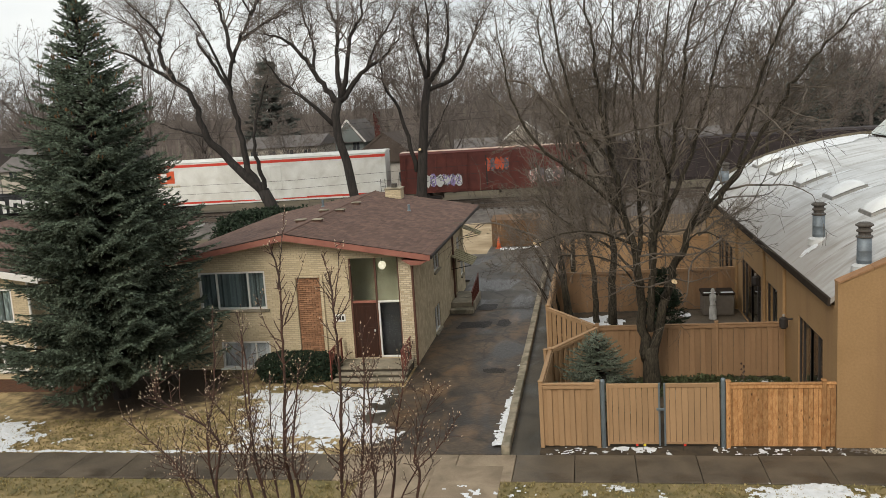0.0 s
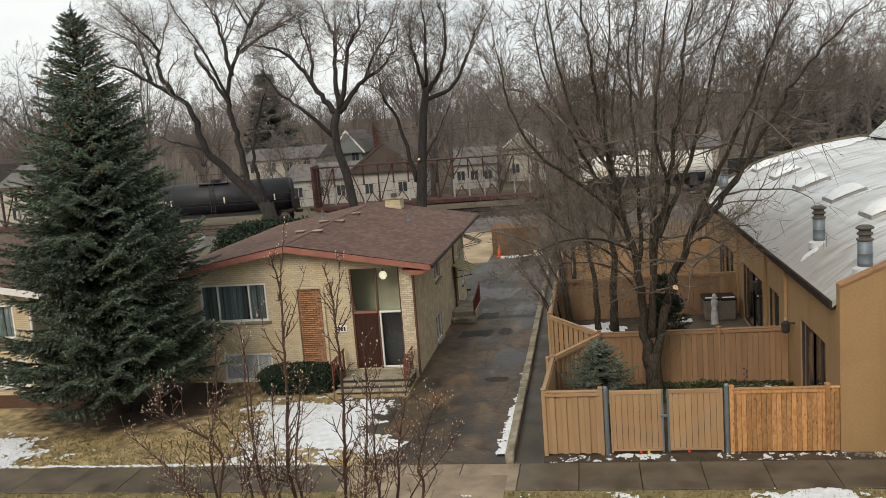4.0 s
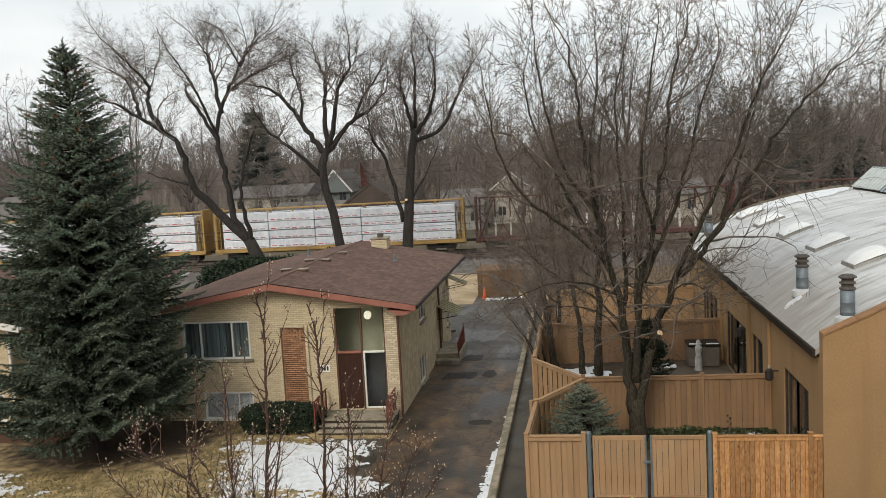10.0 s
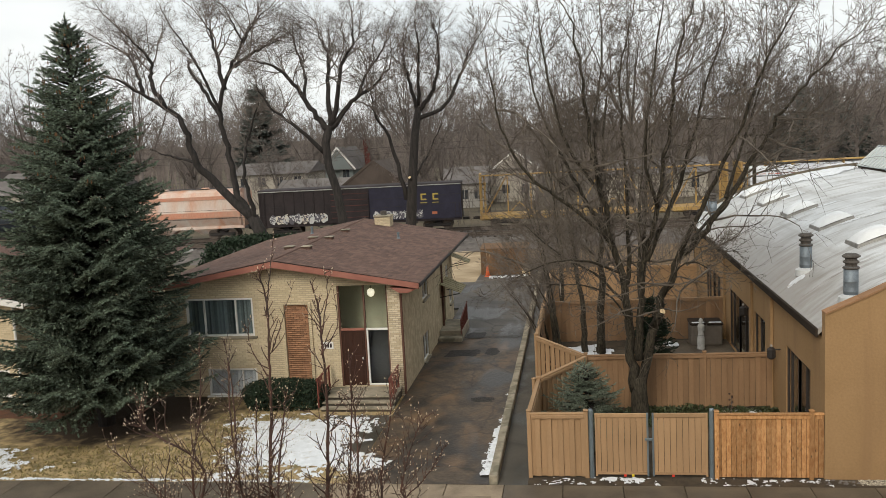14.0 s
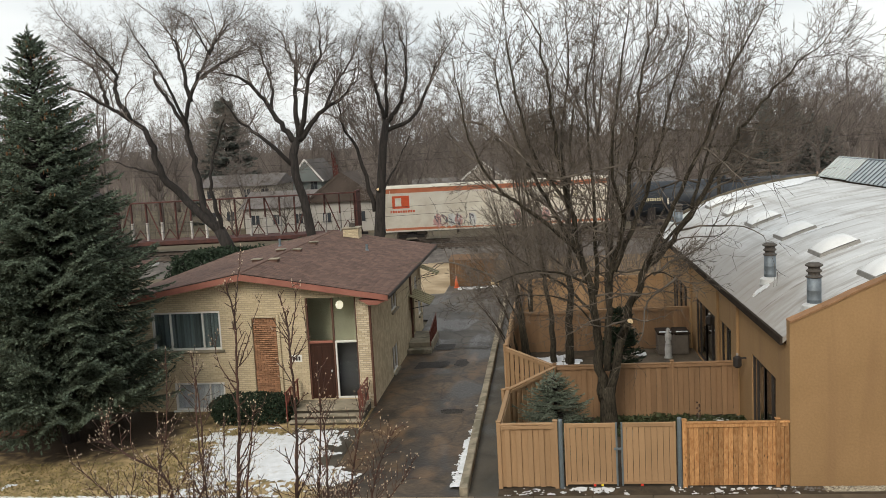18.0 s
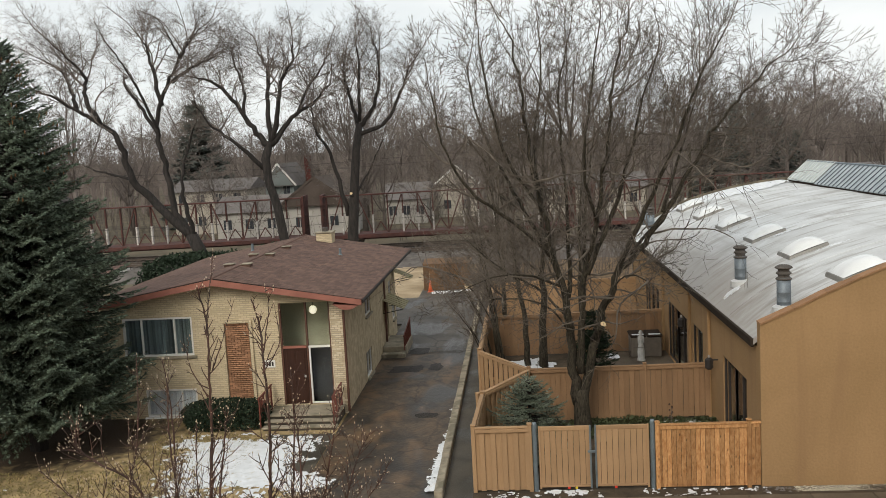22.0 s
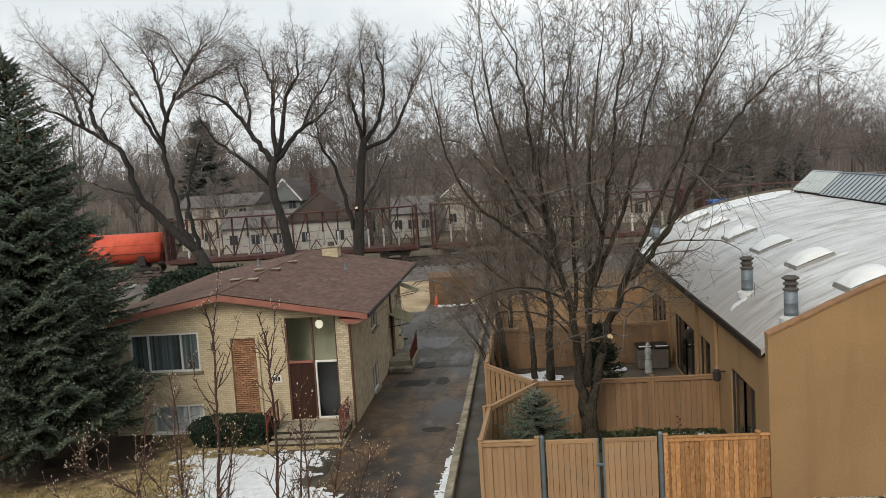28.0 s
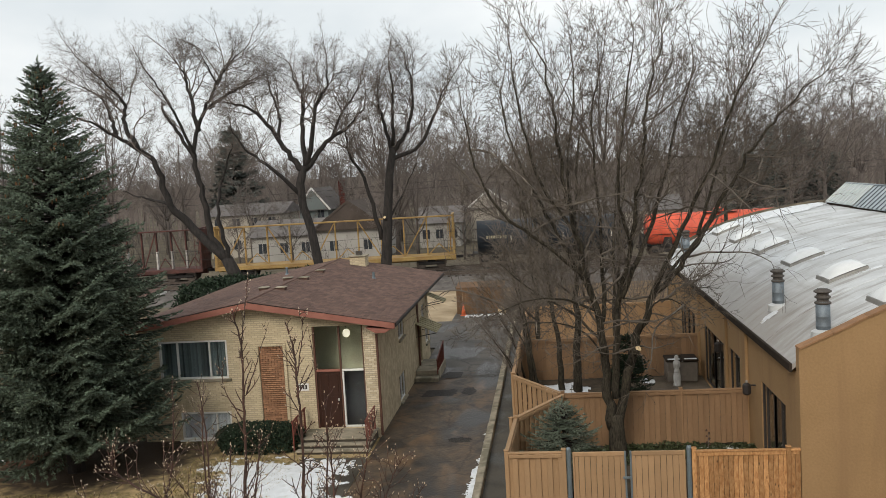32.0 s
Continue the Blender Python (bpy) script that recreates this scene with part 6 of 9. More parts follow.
def hopper_car(ln):
    car = new_car("covered_hopper", "rust-streaked white covered hopper car with orange bands")
    h = ln / 2
    sec = [(-1.5, 2.0), (-1.6, 2.6), (-1.55, 3.6), (-1.2, 4.25), (-0.7, 4.5), (0.7, 4.5), (1.2, 4.25), (1.55, 3.6), (1.6, 2.6), (1.5, 2.0), (1.0, 1.25), (-1.0, 1.25)]
    mb = MB()
    n = len(sec)
    for x in (-h + 0.3, h - 0.3):
        mb.v += [(x, y, z) for y, z in sec]
    for k in range(n):
        mb.f.append((k, (k + 1) % n, n + (k + 1) % n, n + k))
    mb.f += [tuple(range(n))[::-1], tuple(range(n, 2 * n))]
    mb.mi = [0] * len(mb.f)
    b = part("body", mb, M["hopper"], car)
    for z0, z1 in ((2.05, 2.55), (3.65, 3.95)):
        y = -1.6 if z0 < 3 else -1.56
        part("painted_band", cube(-h + 0.3, y - 0.02, z0, h - 0.3, y + 0.06, z1), M["rustband"], b)
    for s in (-1, 1):
        x0 = s * (h - 0.3)
        part("slope_sheet", MB().hexa([(x0 - 0.02, -1.4, 1.1), (x0 + 0.02, -1.4, 1.1), (x0 + 0.02, 1.4, 1.1), (x0 - 0.02, 1.4, 1.1)], [(x0 - 0.02, -1.4, 2.2), (x0 + 0.02, -1.4, 2.2), (x0 + 0.02, 1.4, 2.2), (x0 - 0.02, 1.4, 2.2)]), M["hopper"], car)
        part("end_post", MB().box(s * h - 0.06, -1.5, 1.0, s * h + 0.06, -1.38, 4.2).box(s * h - 0.06, 1.38, 1.0, s * h + 0.06, 1.5, 4.2), M["hopper"], car)
        part("end_platform", cube(s * h - 0.4, -1.5, 1.0, s * h + 0.4, 1.5, 1.1), M["dark"], car)
        ladder(car, s * (h - 0.25), 1.1, 4.2, -1.55, "hopper")
    part("side_sill", cube(-h, -1.62, 1.05, h, -1.5, 1.3, 0.01), M["hopper"], car)
    for x in (-h * 0.5, 0, h * 0.5):
        part("outlet", MB().hexa([(x - 0.5, -0.6, 0.5), (x + 0.5, -0.6, 0.5), (x + 0.5, 0.6, 0.5), (x - 0.5, 0.6, 0.5)], [(x - 1.6, -1.1, 1.3), (x + 1.6, -1.1, 1.3), (x + 1.6, 1.1, 1.3), (x - 1.6, 1.1, 1.3)]), M["hopper"], car)
        part("roof_hatch", MB().lathe(x, 0, [(0.4, 4.45), (0.4, 4.6), (0.3, 4.66)], 12), M["hopper"], b)
    part("roof_walk", MB().box(-h, -0.75, 4.56, h, -0.3, 4.6).box(-h, 0.3, 4.56, h, 0.75, 4.6), M["dark"], b)
    bogies(car, ln)
    return car


def centre_beam(ln, mname, load=None):
    names = {"cbred": "oxide-red", "yellow": "mustard-yellow"}
    text = {None: "empty %s centre-beam flat car with an open truss", "wrap": "%s centre-beam car stacked with white-wrapped lumber", "bluewrap": "%s centre-beam car stacked with blue-wrapped lumber"}[load]
    car = new_car("centre_beam_car", text % names[mname])
    h = ln / 2
    m = M[mname]
    part("deck", MB().box(-h, -1.4, 1.0, h, 1.4, 1.12, 0.01), m, car)
    part("side_sill", cube(-h, -1.45, 0.82, h, -1.36, 1.14, 0.01), m, car)
    part("side_sill", cube(-h, 1.36, 0.82, h, 1.45, 1.14, 0.01), m, car)
    part("centre_sill", cube(-h, -0.25, 0.6, h, 0.25, 1.0), m, car)
    top = 4.62
    part("top_chord", cube(-h + 0.2, -0.3, top - 0.13, h - 0.2, 0.3, top - 0.01, 0.015), m, car)
    bare = load is None and mname == "cbred"
    n = 16 if bare else 10
    xs = [-h + 0.45 + (ln - 0.9) * i / n for i in range(n + 1)]
    for i, x in enumerate(xs):
        u = part("upright", MB().box(x - 0.055, -0.14, 1.12, x + 0.055, 0.14, top - 0.16, 0.01), m, car)
        if bare and i % 4:
            part("post_sleeve", cube(x - 0.075, -0.17, 1.13, x + 0.075, 0.17, 2.75, 0.01), M["sleeve"], u, "scuffed pale post sleeve")
    for i, (a, b) in enumerate(zip(xs, xs[1:])):
        if i % 2:
            continue
        mid = (a + b) / 2
        part("brace", MB().beam((a + 0.07, 0, top - 0.2 if i % 4 else 1.2), (b - 0.07, 0, 1.2 if i % 4 else top - 0.2), 0.1, 0.1), m, car)
    for a, b in zip(xs[1::2], xs[2::2]):
        part("knee", MB().beam((a + 0.07, 0, 1.15), ((a + b) / 2, 0, 2.1), 0.08, 0.08), m, car)
        part("knee", MB().beam((b - 0.07, 0, 1.15), ((a + b) / 2, 0, 2.1), 0.08, 0.08), m, car)
    for s in (-1, 1):
        x = s * (h - 0.12)
        e = part("end_bulkhead", MB().box(x - 0.08, -1.35, 1.12, x + 0.08, -1.2, top, 0.01).box(x - 0.08, 1.2, 1.12, x + 0.08, 1.35, top, 0.01).box(x - 0.06, -1.2, 1.12, x + 0.06, 1.2, top - 0.05, 0.01).box(x - 0.1, -1.35, top, x + 0.1, 1.35, top + 0.14, 0.01), m, car)
        for z in (1.6, 2.3, 3.0, 3.7, 4.3):
            part("bulkhead_rib", cube(x + s * 0.06 - 0.05, -1.2, z, x + s * 0.06 + 0.05, 1.2, z + 0.1), m, e)
        part("corner_brace", MB().beam((x, -1.28, top), (x - s * 1.3, -0.3, top - 0.05), 0.1, 0.1), m, e)
        ladder(e, x - s * 0.3, 1.15, 4.4, -1.38, mname, 0.36)
    if load:
        r = random.Random(ln)
        rows = 4
        cols = 5
        w = (ln - 1.6) / cols
        for side in (-1, 1):
            for i in range(cols):
                for j in range(rows):
                    z0 = 1.14 + j * 0.78
                    x0 = -h + 0.8 + i * w
                    gap = 0.35 if (load == "bluewrap" and i == 2) else 0.03
                    y0, y1 = (-1.42 + r.uniform(0, 0.05), -0.18) if side < 0 else (0.18, 1.42)
                    if load == "bluewrap" and (j == 3 and i < 4):
                        continue
                    p = part("wrapped_lumber", cube(x0 + 0.02, y0, z0, x0 + w - gap, y1, z0 + 0.74 + r.uniform(-0.03, 0.02), 0.05), M[load], car)
                    if side < 0:
                        if load == "wrap":
                            for k in range(6):
                                part("printed_mark", cube(x0 + 0.2 + k * w / 6.6, y0 - 0.006, z0 + 0.12, x0 + 0.2 + k * w / 6.6 + w / 9, y0 - 0.001, z0 + 0.19), M["graf_p" if k % 3 else "stripe"], p)
                        if load == "bluewrap" and j == (2 if i < 4 else 3):
                            for k in range(5):
                                xs_ = x0 + w * (0.1 + 0.18 * k) + r.uniform(-0.1, 0.1)
                                zt = z0 + 0.7 + r.uniform(0, 0.08)
                                part("torn_wrap", MB().hexa([(xs_, y0 - 0.03, zt - r.uniform(0.1, 0.4)), (xs_ + 0.3, y0 - 0.03, zt - 0.16), (xs_ + 0.3, y0 - 0.012, zt - 0.16), (xs_, y0 - 0.012, zt - 0.2)], [(xs_ - 0.05, y0 - 0.02, zt), (xs_ + 0.4, y0 - 0.02, zt + 0.06), (xs_ + 0.4, y0 + 0.1, zt + 0.06), (xs_ - 0.05, y0 + 0.1, zt)]), M["wrap" if k % 2 else "bluewrap"], p)
                        part("strap", MB().box(x0 + w * 0.3, y0 - 0.008, z0, x0 + w * 0.3 + 0.03, y0, z0 + 0.74).box(x0 + w * 0.7, y0 - 0.008, z0, x0 + w * 0.7 + 0.03, y0, z0 + 0.74), M["carwhite"], p)
        if load == "wrap":
            for i in range(12):
                x = -h + 1.2 + (ln - 2.4) * i / 11
                part("top_strap", cube(x - 0.05, -1.3, 4.27, x + 0.05, -0.3, 4.33), M["carwhite"], car)
    bogies(car, ln)
    return car


CARS = []


def put(car, x_right, x_left):
    CARS.append((car, (x_right + x_left) / 2))


def twin(car, x_right, x_left):
    c = copy_thing(car, Matrix.Identity(4))
    CARS.append((c, (x_right + x_left) / 2))


def build_train():
    plain = boxcar(16.0, False)
    put(plain, 17.6, 1.6)
    twin(plain, 35.0, 19.0)
    twin(plain, 52.5, 36.5)
    put(boxcar(16.2), -0.1, -16.3)
    put(reefer(21.3), -17.5, -38.8)
    put(gondola(15.2, 2.62), -41.1, -56.4)
    put(tank_car(11.2, 1.32, 2.45, "tankwhite", "white tank car with a dark lower shell", "navy"), -58.2, -69.4)
    cb = centre_beam(22.4, "cbred")
    put(cb, -70.6, -93.0)
    put(tank_car(13.6, 1.42, 2.55, "black", "black tank car with small pale lettering"), -95.1, -108.9)
    for xr in (-111.2, -134.9, -158.2):
        twin(cb, xr, xr - 22.4)
    w = centre_beam(22.4, "yellow", "wrap")
    put(w, -181.4, -203.8)
    twin(w, -204.6, -227.0)
    ye = centre_beam(21.4, "yellow")
    put(ye, -227.9, -249.3)
    put(dark_boxcar(18.0, 4.05), -250.8, -268.8)
    put(hopper_car(15.0), -270.2, -285.2)
    put(tank_car(15.8, 1.5, 2.65, "navy", "long dark tank car with small pale lettering"), -286.2, -302.0)
    put(reefer(19.6, True), -304.0, -323.6)
    for k in range(5):
        twin(cb, -325.9 - 23.7 * k, -348.3 - 23.7 * k)
    bl = centre_beam(22.4, "cbred", "bluewrap")
    put(bl, -443.6, -466.0)
    twin(cb, -467.4, -489.8)
    twin(cb, -490.8, -513.2)
    red = tank_car(12.7, 1.36, 2.3, "tankred", "orange-red tank car with streaked paint", None, False)
    put(red, -513.7, -526.4)
    twin(red, -529.3, -542.0)
    put(tank_car(12.8, 1.42, 2.5, "navy", "dark blue-black tank car with yellow reflectors"), -544.1, -556.9)
    twin(ye, -558.8, -580.2)
    twin(cb, -581.2, -603.6)
    twin(cb, -604.6, -627.0)


build_train()


def motions():
    for car, x in CARS:
        rows = []
        for t in (0.0, 8.0, 16.0, 24.0, 32.0):
            rows.append((t, on_track(x + SPEED * t, 0.0, RAILZ)))
        walk(car, rows)
# ---- trees ----
def rand_perp(d, r):
    v = Vector((r.uniform(-1, 1), r.uniform(-1, 1), r.uniform(-1, 1)))
    v -= d * v.dot(d)
    return v.normalized() if v.length > 1e-4 else Vector((1, 0, 0))


def twig_line(p, d, ln, n, r, wander=0.25, lift=0.12):
    pts = [p.copy()]
    for _ in range(n):
        d = (d + rand_perp(d, r) * r.uniform(0, wander) + Vector((0, 0, lift))).normalized()
        pts.append(pts[-1] + d * (ln / n))
    return pts, d


def sprout(trunk, fine, p, d, ln, rad, level, spec, r):
    """A branch and, recursively, what grows on it. spec: per level (children, length ratio, angle, nodes, sides, wander, lift)."""
    kids, ratio, ang, nodes, sides, wander, lift = spec[level]
    pts, _ = twig_line(p, d, ln, nodes, r, wander, lift)
    tip = rad * (0.35 if level < len(spec) - 1 else 0.45)
    rads = [rad + (tip - rad) * i / nodes for i in range(nodes + 1)]
    if sides > 1:
        fine.tube(pts, rads, sides, cap=False)
    else:
        # a distant shoot: one slender tapering blade
        q = rand_perp((pts[-1] - p).normalized(), r) * rad * 0.95
        fine.add([p - q, p + q, pts[-1]], [(0, 1, 2)])
    if level + 1 < len(spec):
        for k in range(kids):
            f = r.uniform(0.25, 1.0) if k else 1.0
            i = min(nodes - 1, int(f * nodes))
            q = pts[i].lerp(pts[i + 1], f * nodes - i)
            dd = (pts[i + 1] - pts[i]).normalized()
            a = r.uniform(0.5, 1.2) * ang if k else ang * 0.3
            nd = (dd * math.cos(a) + rand_perp(dd, r) * math.sin(a)).normalized()
            rr = (rad + (tip - rad) * f) * r.uniform(0.5, 0.75)
            sprout(trunk, fine, q, nd, ln * ratio * r.uniform(0.7, 1.2) * (1.15 - 0.4 * f), max(rr, THIN[0]), level + 1, spec, r)


def limb(trunk, fine, ctrl, r0, r1, spec, r, kids=10, ln=3.0, start=0.35, ang=0.8, rise=0.15):
    """A limb through a few control points, smoothed, with branches along its outer part."""
    c = [Vector(p) for p in ctrl]
    c = [c[0] * 2 - c[1]] + c + [c[-1] * 2 - c[-2]]
    pts = []
    for i in range(1, len(c) - 2):
        for k in range(5):
            t = k / 5
            pts.append(0.5 * ((2 * c[i]) + (c[i + 1] - c[i - 1]) * t + (2 * c[i - 1] - 5 * c[i] + 4 * c[i + 1] - c[i + 2]) * t * t + (3 * c[i] - 3 * c[i + 1] + c[i + 2] - c[i - 1]) * t ** 3))
    pts.append(c[-2])
    n = len(pts)
    wob = [p + Vector((r.uniform(-1, 1), r.uniform(-1, 1), r.uniform(-1, 1))) * r0 * 0.42 for p in pts]
    wob[0], pts = pts[0], wob
    rads = [r0 + (r1 - r0) * (i / (n - 1)) ** 0.8 for i in range(n)]
    if SPLIT:
        trunk = MB()
        SPLIT[0].append(trunk)
    trunk.tube(pts, rads, 8, cap=True)
    for k in range(kids):
        f = start + (1 - start) * (k + r.random()) / kids
        i = min(n - 2, int(f * (n - 1)))
        d = (pts[i + 1] - pts[i]).normalized()
        a = r.uniform(0.5, 1.2) * ang
        nd = (d * math.cos(a) + rand_perp(d, r) * math.sin(a) + Vector((0, 0, rise))).normalized()
        sprout(trunk, fine, pts[i], nd, ln * r.uniform(0.6, 1.2) * (1.2 - 0.5 * f), max(0.012, min(rads[i] * 0.5, ln * 0.018)), 1, spec, r)
    d = (pts[-1] - pts[-2]).normalized()
    sprout(trunk, fine, pts[-1], d, ln * 0.8, r1, 1, spec, r)


SPLIT = []


def tree(name, loc, label, build, bark="bark", twig="twig", seed=1, group="", limbs=True):
    t = thing(name, loc, label, "tree", group)
    a, b = MB(), MB()
    if limbs:
        SPLIT.append([])
    build(a, b, random.Random(seed))
    if SPLIT:
        grown = SPLIT.pop()
        if not a.f:
            a = grown.pop(0)
        for g in grown:
            part("limb", g, M[bark], t, smooth=True)
    part("trunk", a, M[bark], t, smooth=True)
    part("crown", b, M[twig], t, "bare leafless twigs")
    return t


FINE = [None, (8, 0.56, 1.05, 7, 4, 0.5, 0.06), (7, 0.6, 1.1, 4, 3, 0.55, 0.03), (6, 0.62, 1.1, 2, 3, 0.5, 0.0), (0, 0, 0, 1, 1, 0.3, 0.0)]
THIN = [0.0055]


def courtyard_tree(a, b, r):
    """The many-stemmed tree in the first courtyard, a vase of long rising stems."""
    a.tube([(1.82, 27.6, -0.1), (1.79, 27.6, 0.3), (1.77, 27.6, 0.9), (1.74, 27.6, 1.45)], [0.38, 0.28, 0.25, 0.26], 14)
    THIN[0] = 0.0075
    spec = [None, (6, 0.64, 0.8, 8, 4, 0.3, 0.06), (5, 0.64, 0.85, 5, 3, 0.34, 0.05), (2, 0.66, 0.9, 2, 3, 0.34, 0.03), (0, 0, 0, 1, 3, 0.2, 0.03)]
    limbs = [
        ([(1.66, 27.6, 1.0), (1.5, 27.5, 2.7), (1.4, 27.4, 4.0), (1.05, 27.2, 5.8), (0.7, 27.0, 7.6), (0.42, 26.8, 9.3), (0.24, 26.6, 11.0), (-0.02, 26.5, 12.6)], 0.170, 0.022, 0.3),
        ([(1.85, 27.6, 1.2), (2.2, 27.6, 2.8), (2.55, 27.6, 3.9), (3.1, 27.5, 5.2), (4.0, 27.4, 6.2), (4.9, 27.3, 7.7), (5.7, 27.2, 9.0), (6.6, 27.1, 10.2), (7.6, 27.0, 11.3)], 0.170, 0.022, 0.6),
        ([(1.8, 27.5, 2.0), (1.85, 27.3, 3.7), (1.9, 27.2, 4.8), (2.4, 27.0, 7.0), (2.75, 26.8, 9.2), (3.0, 26.6, 11.2), (3.4, 26.5, 12.6)], 0.136, 0.022, 0.35),
        ([(1.42, 27.4, 4.0), (1.55, 27.8, 5.2), (1.6, 28.2, 6.7), (1.5, 28.5, 8.8), (1.5, 28.8, 11.0), (1.9, 29.0, 12.7)], 0.088, 0.02, 0.25),
        ([(2.05, 27.1, 5.2), (3.0, 27.7, 7.1), (3.6, 28.2, 8.8), (4.1, 28.6, 10.5), (4.7, 28.9, 12.2)], 0.088, 0.02, 0.2),
        ([(2.9, 27.5, 4.9), (3.85, 26.8, 7.2), (4.65, 26.3, 9.0), (5.2, 26.0, 10.6), (5.9, 25.8, 12.0)], 0.088, 0.02, 0.35),
        ([(1.15, 27.3, 5.4), (0.25, 27.8, 7.1), (-0.55, 28.3, 8.7), (-1.15, 28.6, 10.2), (-1.4, 28.8, 11.8)], 0.080, 0.02, 0.2),
        ([(1.05, 27.2, 5.8), (-0.3, 26.6, 7.1), (-1.4, 26.2, 8.0), (-2.1, 26.0, 9.4), (-2.3, 25.8, 10.8)], 0.072, 0.02, 0.2),
        ([(0.72, 27.0, 7.3), (-0.2, 26.4, 8.8), (-0.65, 26.0, 10.5), (-0.9, 25.8, 12.2)], 0.064, 0.02, 0.15),
        ([(0.95, 27.2, 6.5), (0.6, 28.0, 8.8), (0.9, 28.6, 11.0), (0.95, 29.0, 12.6)], 0.064, 0.02, 0.2),
        ([(4.4, 27.3, 7.0), (5.0, 28.2, 8.4), (5.6, 28.9, 9.8), (6.1, 29.3, 11.4)], 0.056, 0.018, 0.4),
        ([(2.4, 27.0, 6.8), (2.0, 26.3, 8.4), (2.2, 25.9, 10.4), (2.5, 25.7, 12.4)], 0.064, 0.018, 0.2),
        ([(3.4, 27.5, 5.7), (4.4, 28.4, 6.6), (5.4, 29.2, 7.8), (6.4, 29.6, 9.2)], 0.056, 0.018, 0.55),
        ([(1.44, 27.4, 3.8), (0.5, 27.9, 4.7), (-0.5, 28.5, 5.2), (-1.7, 29.0, 6.2)], 0.048, 0.016, 0.3),
        ([(1.5, 27.4, 3.3), (0.9, 26.9, 4.2), (0.1, 26.5, 4.6), (-0.9, 26.2, 4.7)], 0.036, 0.014, 0.3),
        ([(2.6, 27.6, 4.0), (2.9, 26.9, 4.9), (3.3, 26.6, 5.2), (3.8, 26.5, 5.0)], 0.036, 0.014, 0.3),
        ([(1.3, 27.3, 4.8), (0.3, 26.6, 5.3), (-0.8, 26.0, 5.4), (-1.8, 25.7, 5.0)], 0.045, 0.012, 0.2),
        ([(1.0, 27.2, 6.0), (0.6, 28.3, 6.6), (0.0, 29.2, 6.8), (-0.8, 29.8, 6.6)], 0.045, 0.012, 0.2)]
    for c, r0, r1, st in limbs:
        limb(a, b, c, r0, r1, spec, r, kids=int(8 + 9 * min(1.0, r0 / 0.12)), ln=2.15 * min(1.0, 0.35 + 6.5 * r0), start=st, ang=0.9, rise=0.2)
    # crooked side branches, spreading level or drooping
    side = [None, (5, 0.6, 1.0, 8, 5, 0.5, 0.0), (3, 0.62, 1.0, 4, 3, 0.5, 0.02), (0, 0.64, 1.0, 2, 3, 0.45, 0.03)]
    for c, r0, r1, st in limbs:
        for p, q in zip(c, c[1:]):
            if p[2] < 2.6 or p[2] > 9.6:
                continue
            for k in range(2 if r0 > 0.1 else 1):
                base = Vector(p).lerp(Vector(q), r.random())
                az = r.uniform(0, 2 * math.pi)
                out = Vector((math.cos(az) + 0.08 * (base.x - 3.5), 0.8 * math.sin(az), r.uniform(-0.25, 0.45))).normalized()
                ln = r.uniform(1.3, 2.9) * (0.75 if base.z < 4 else 1.0)
                sprout(a, b, base, out, ln, 0.012 + 0.01 * ln, 1, side, r)


t4 = tree("courtyard_tree", (1.76, 27.6, 0), "bare many-stemmed tree with dense fine twigs in the courtyard", courtyard_tree, twig="twig4", seed=4)
part("pruned_stub", MB().tube([(2.2, 27.62, 3.0), (2.4, 27.42, 3.4), (2.5, 27.28, 3.58)], [0.12, 0.1, 0.095], 10), M["bark"], t4, smooth=True)
part("cut_face", MB().tube([(2.5, 27.28, 3.58), (2.507, 27.265, 3.59)], [0.092, 0.088], 14), M["cut"], t4, "pale freshly sawn branch end")


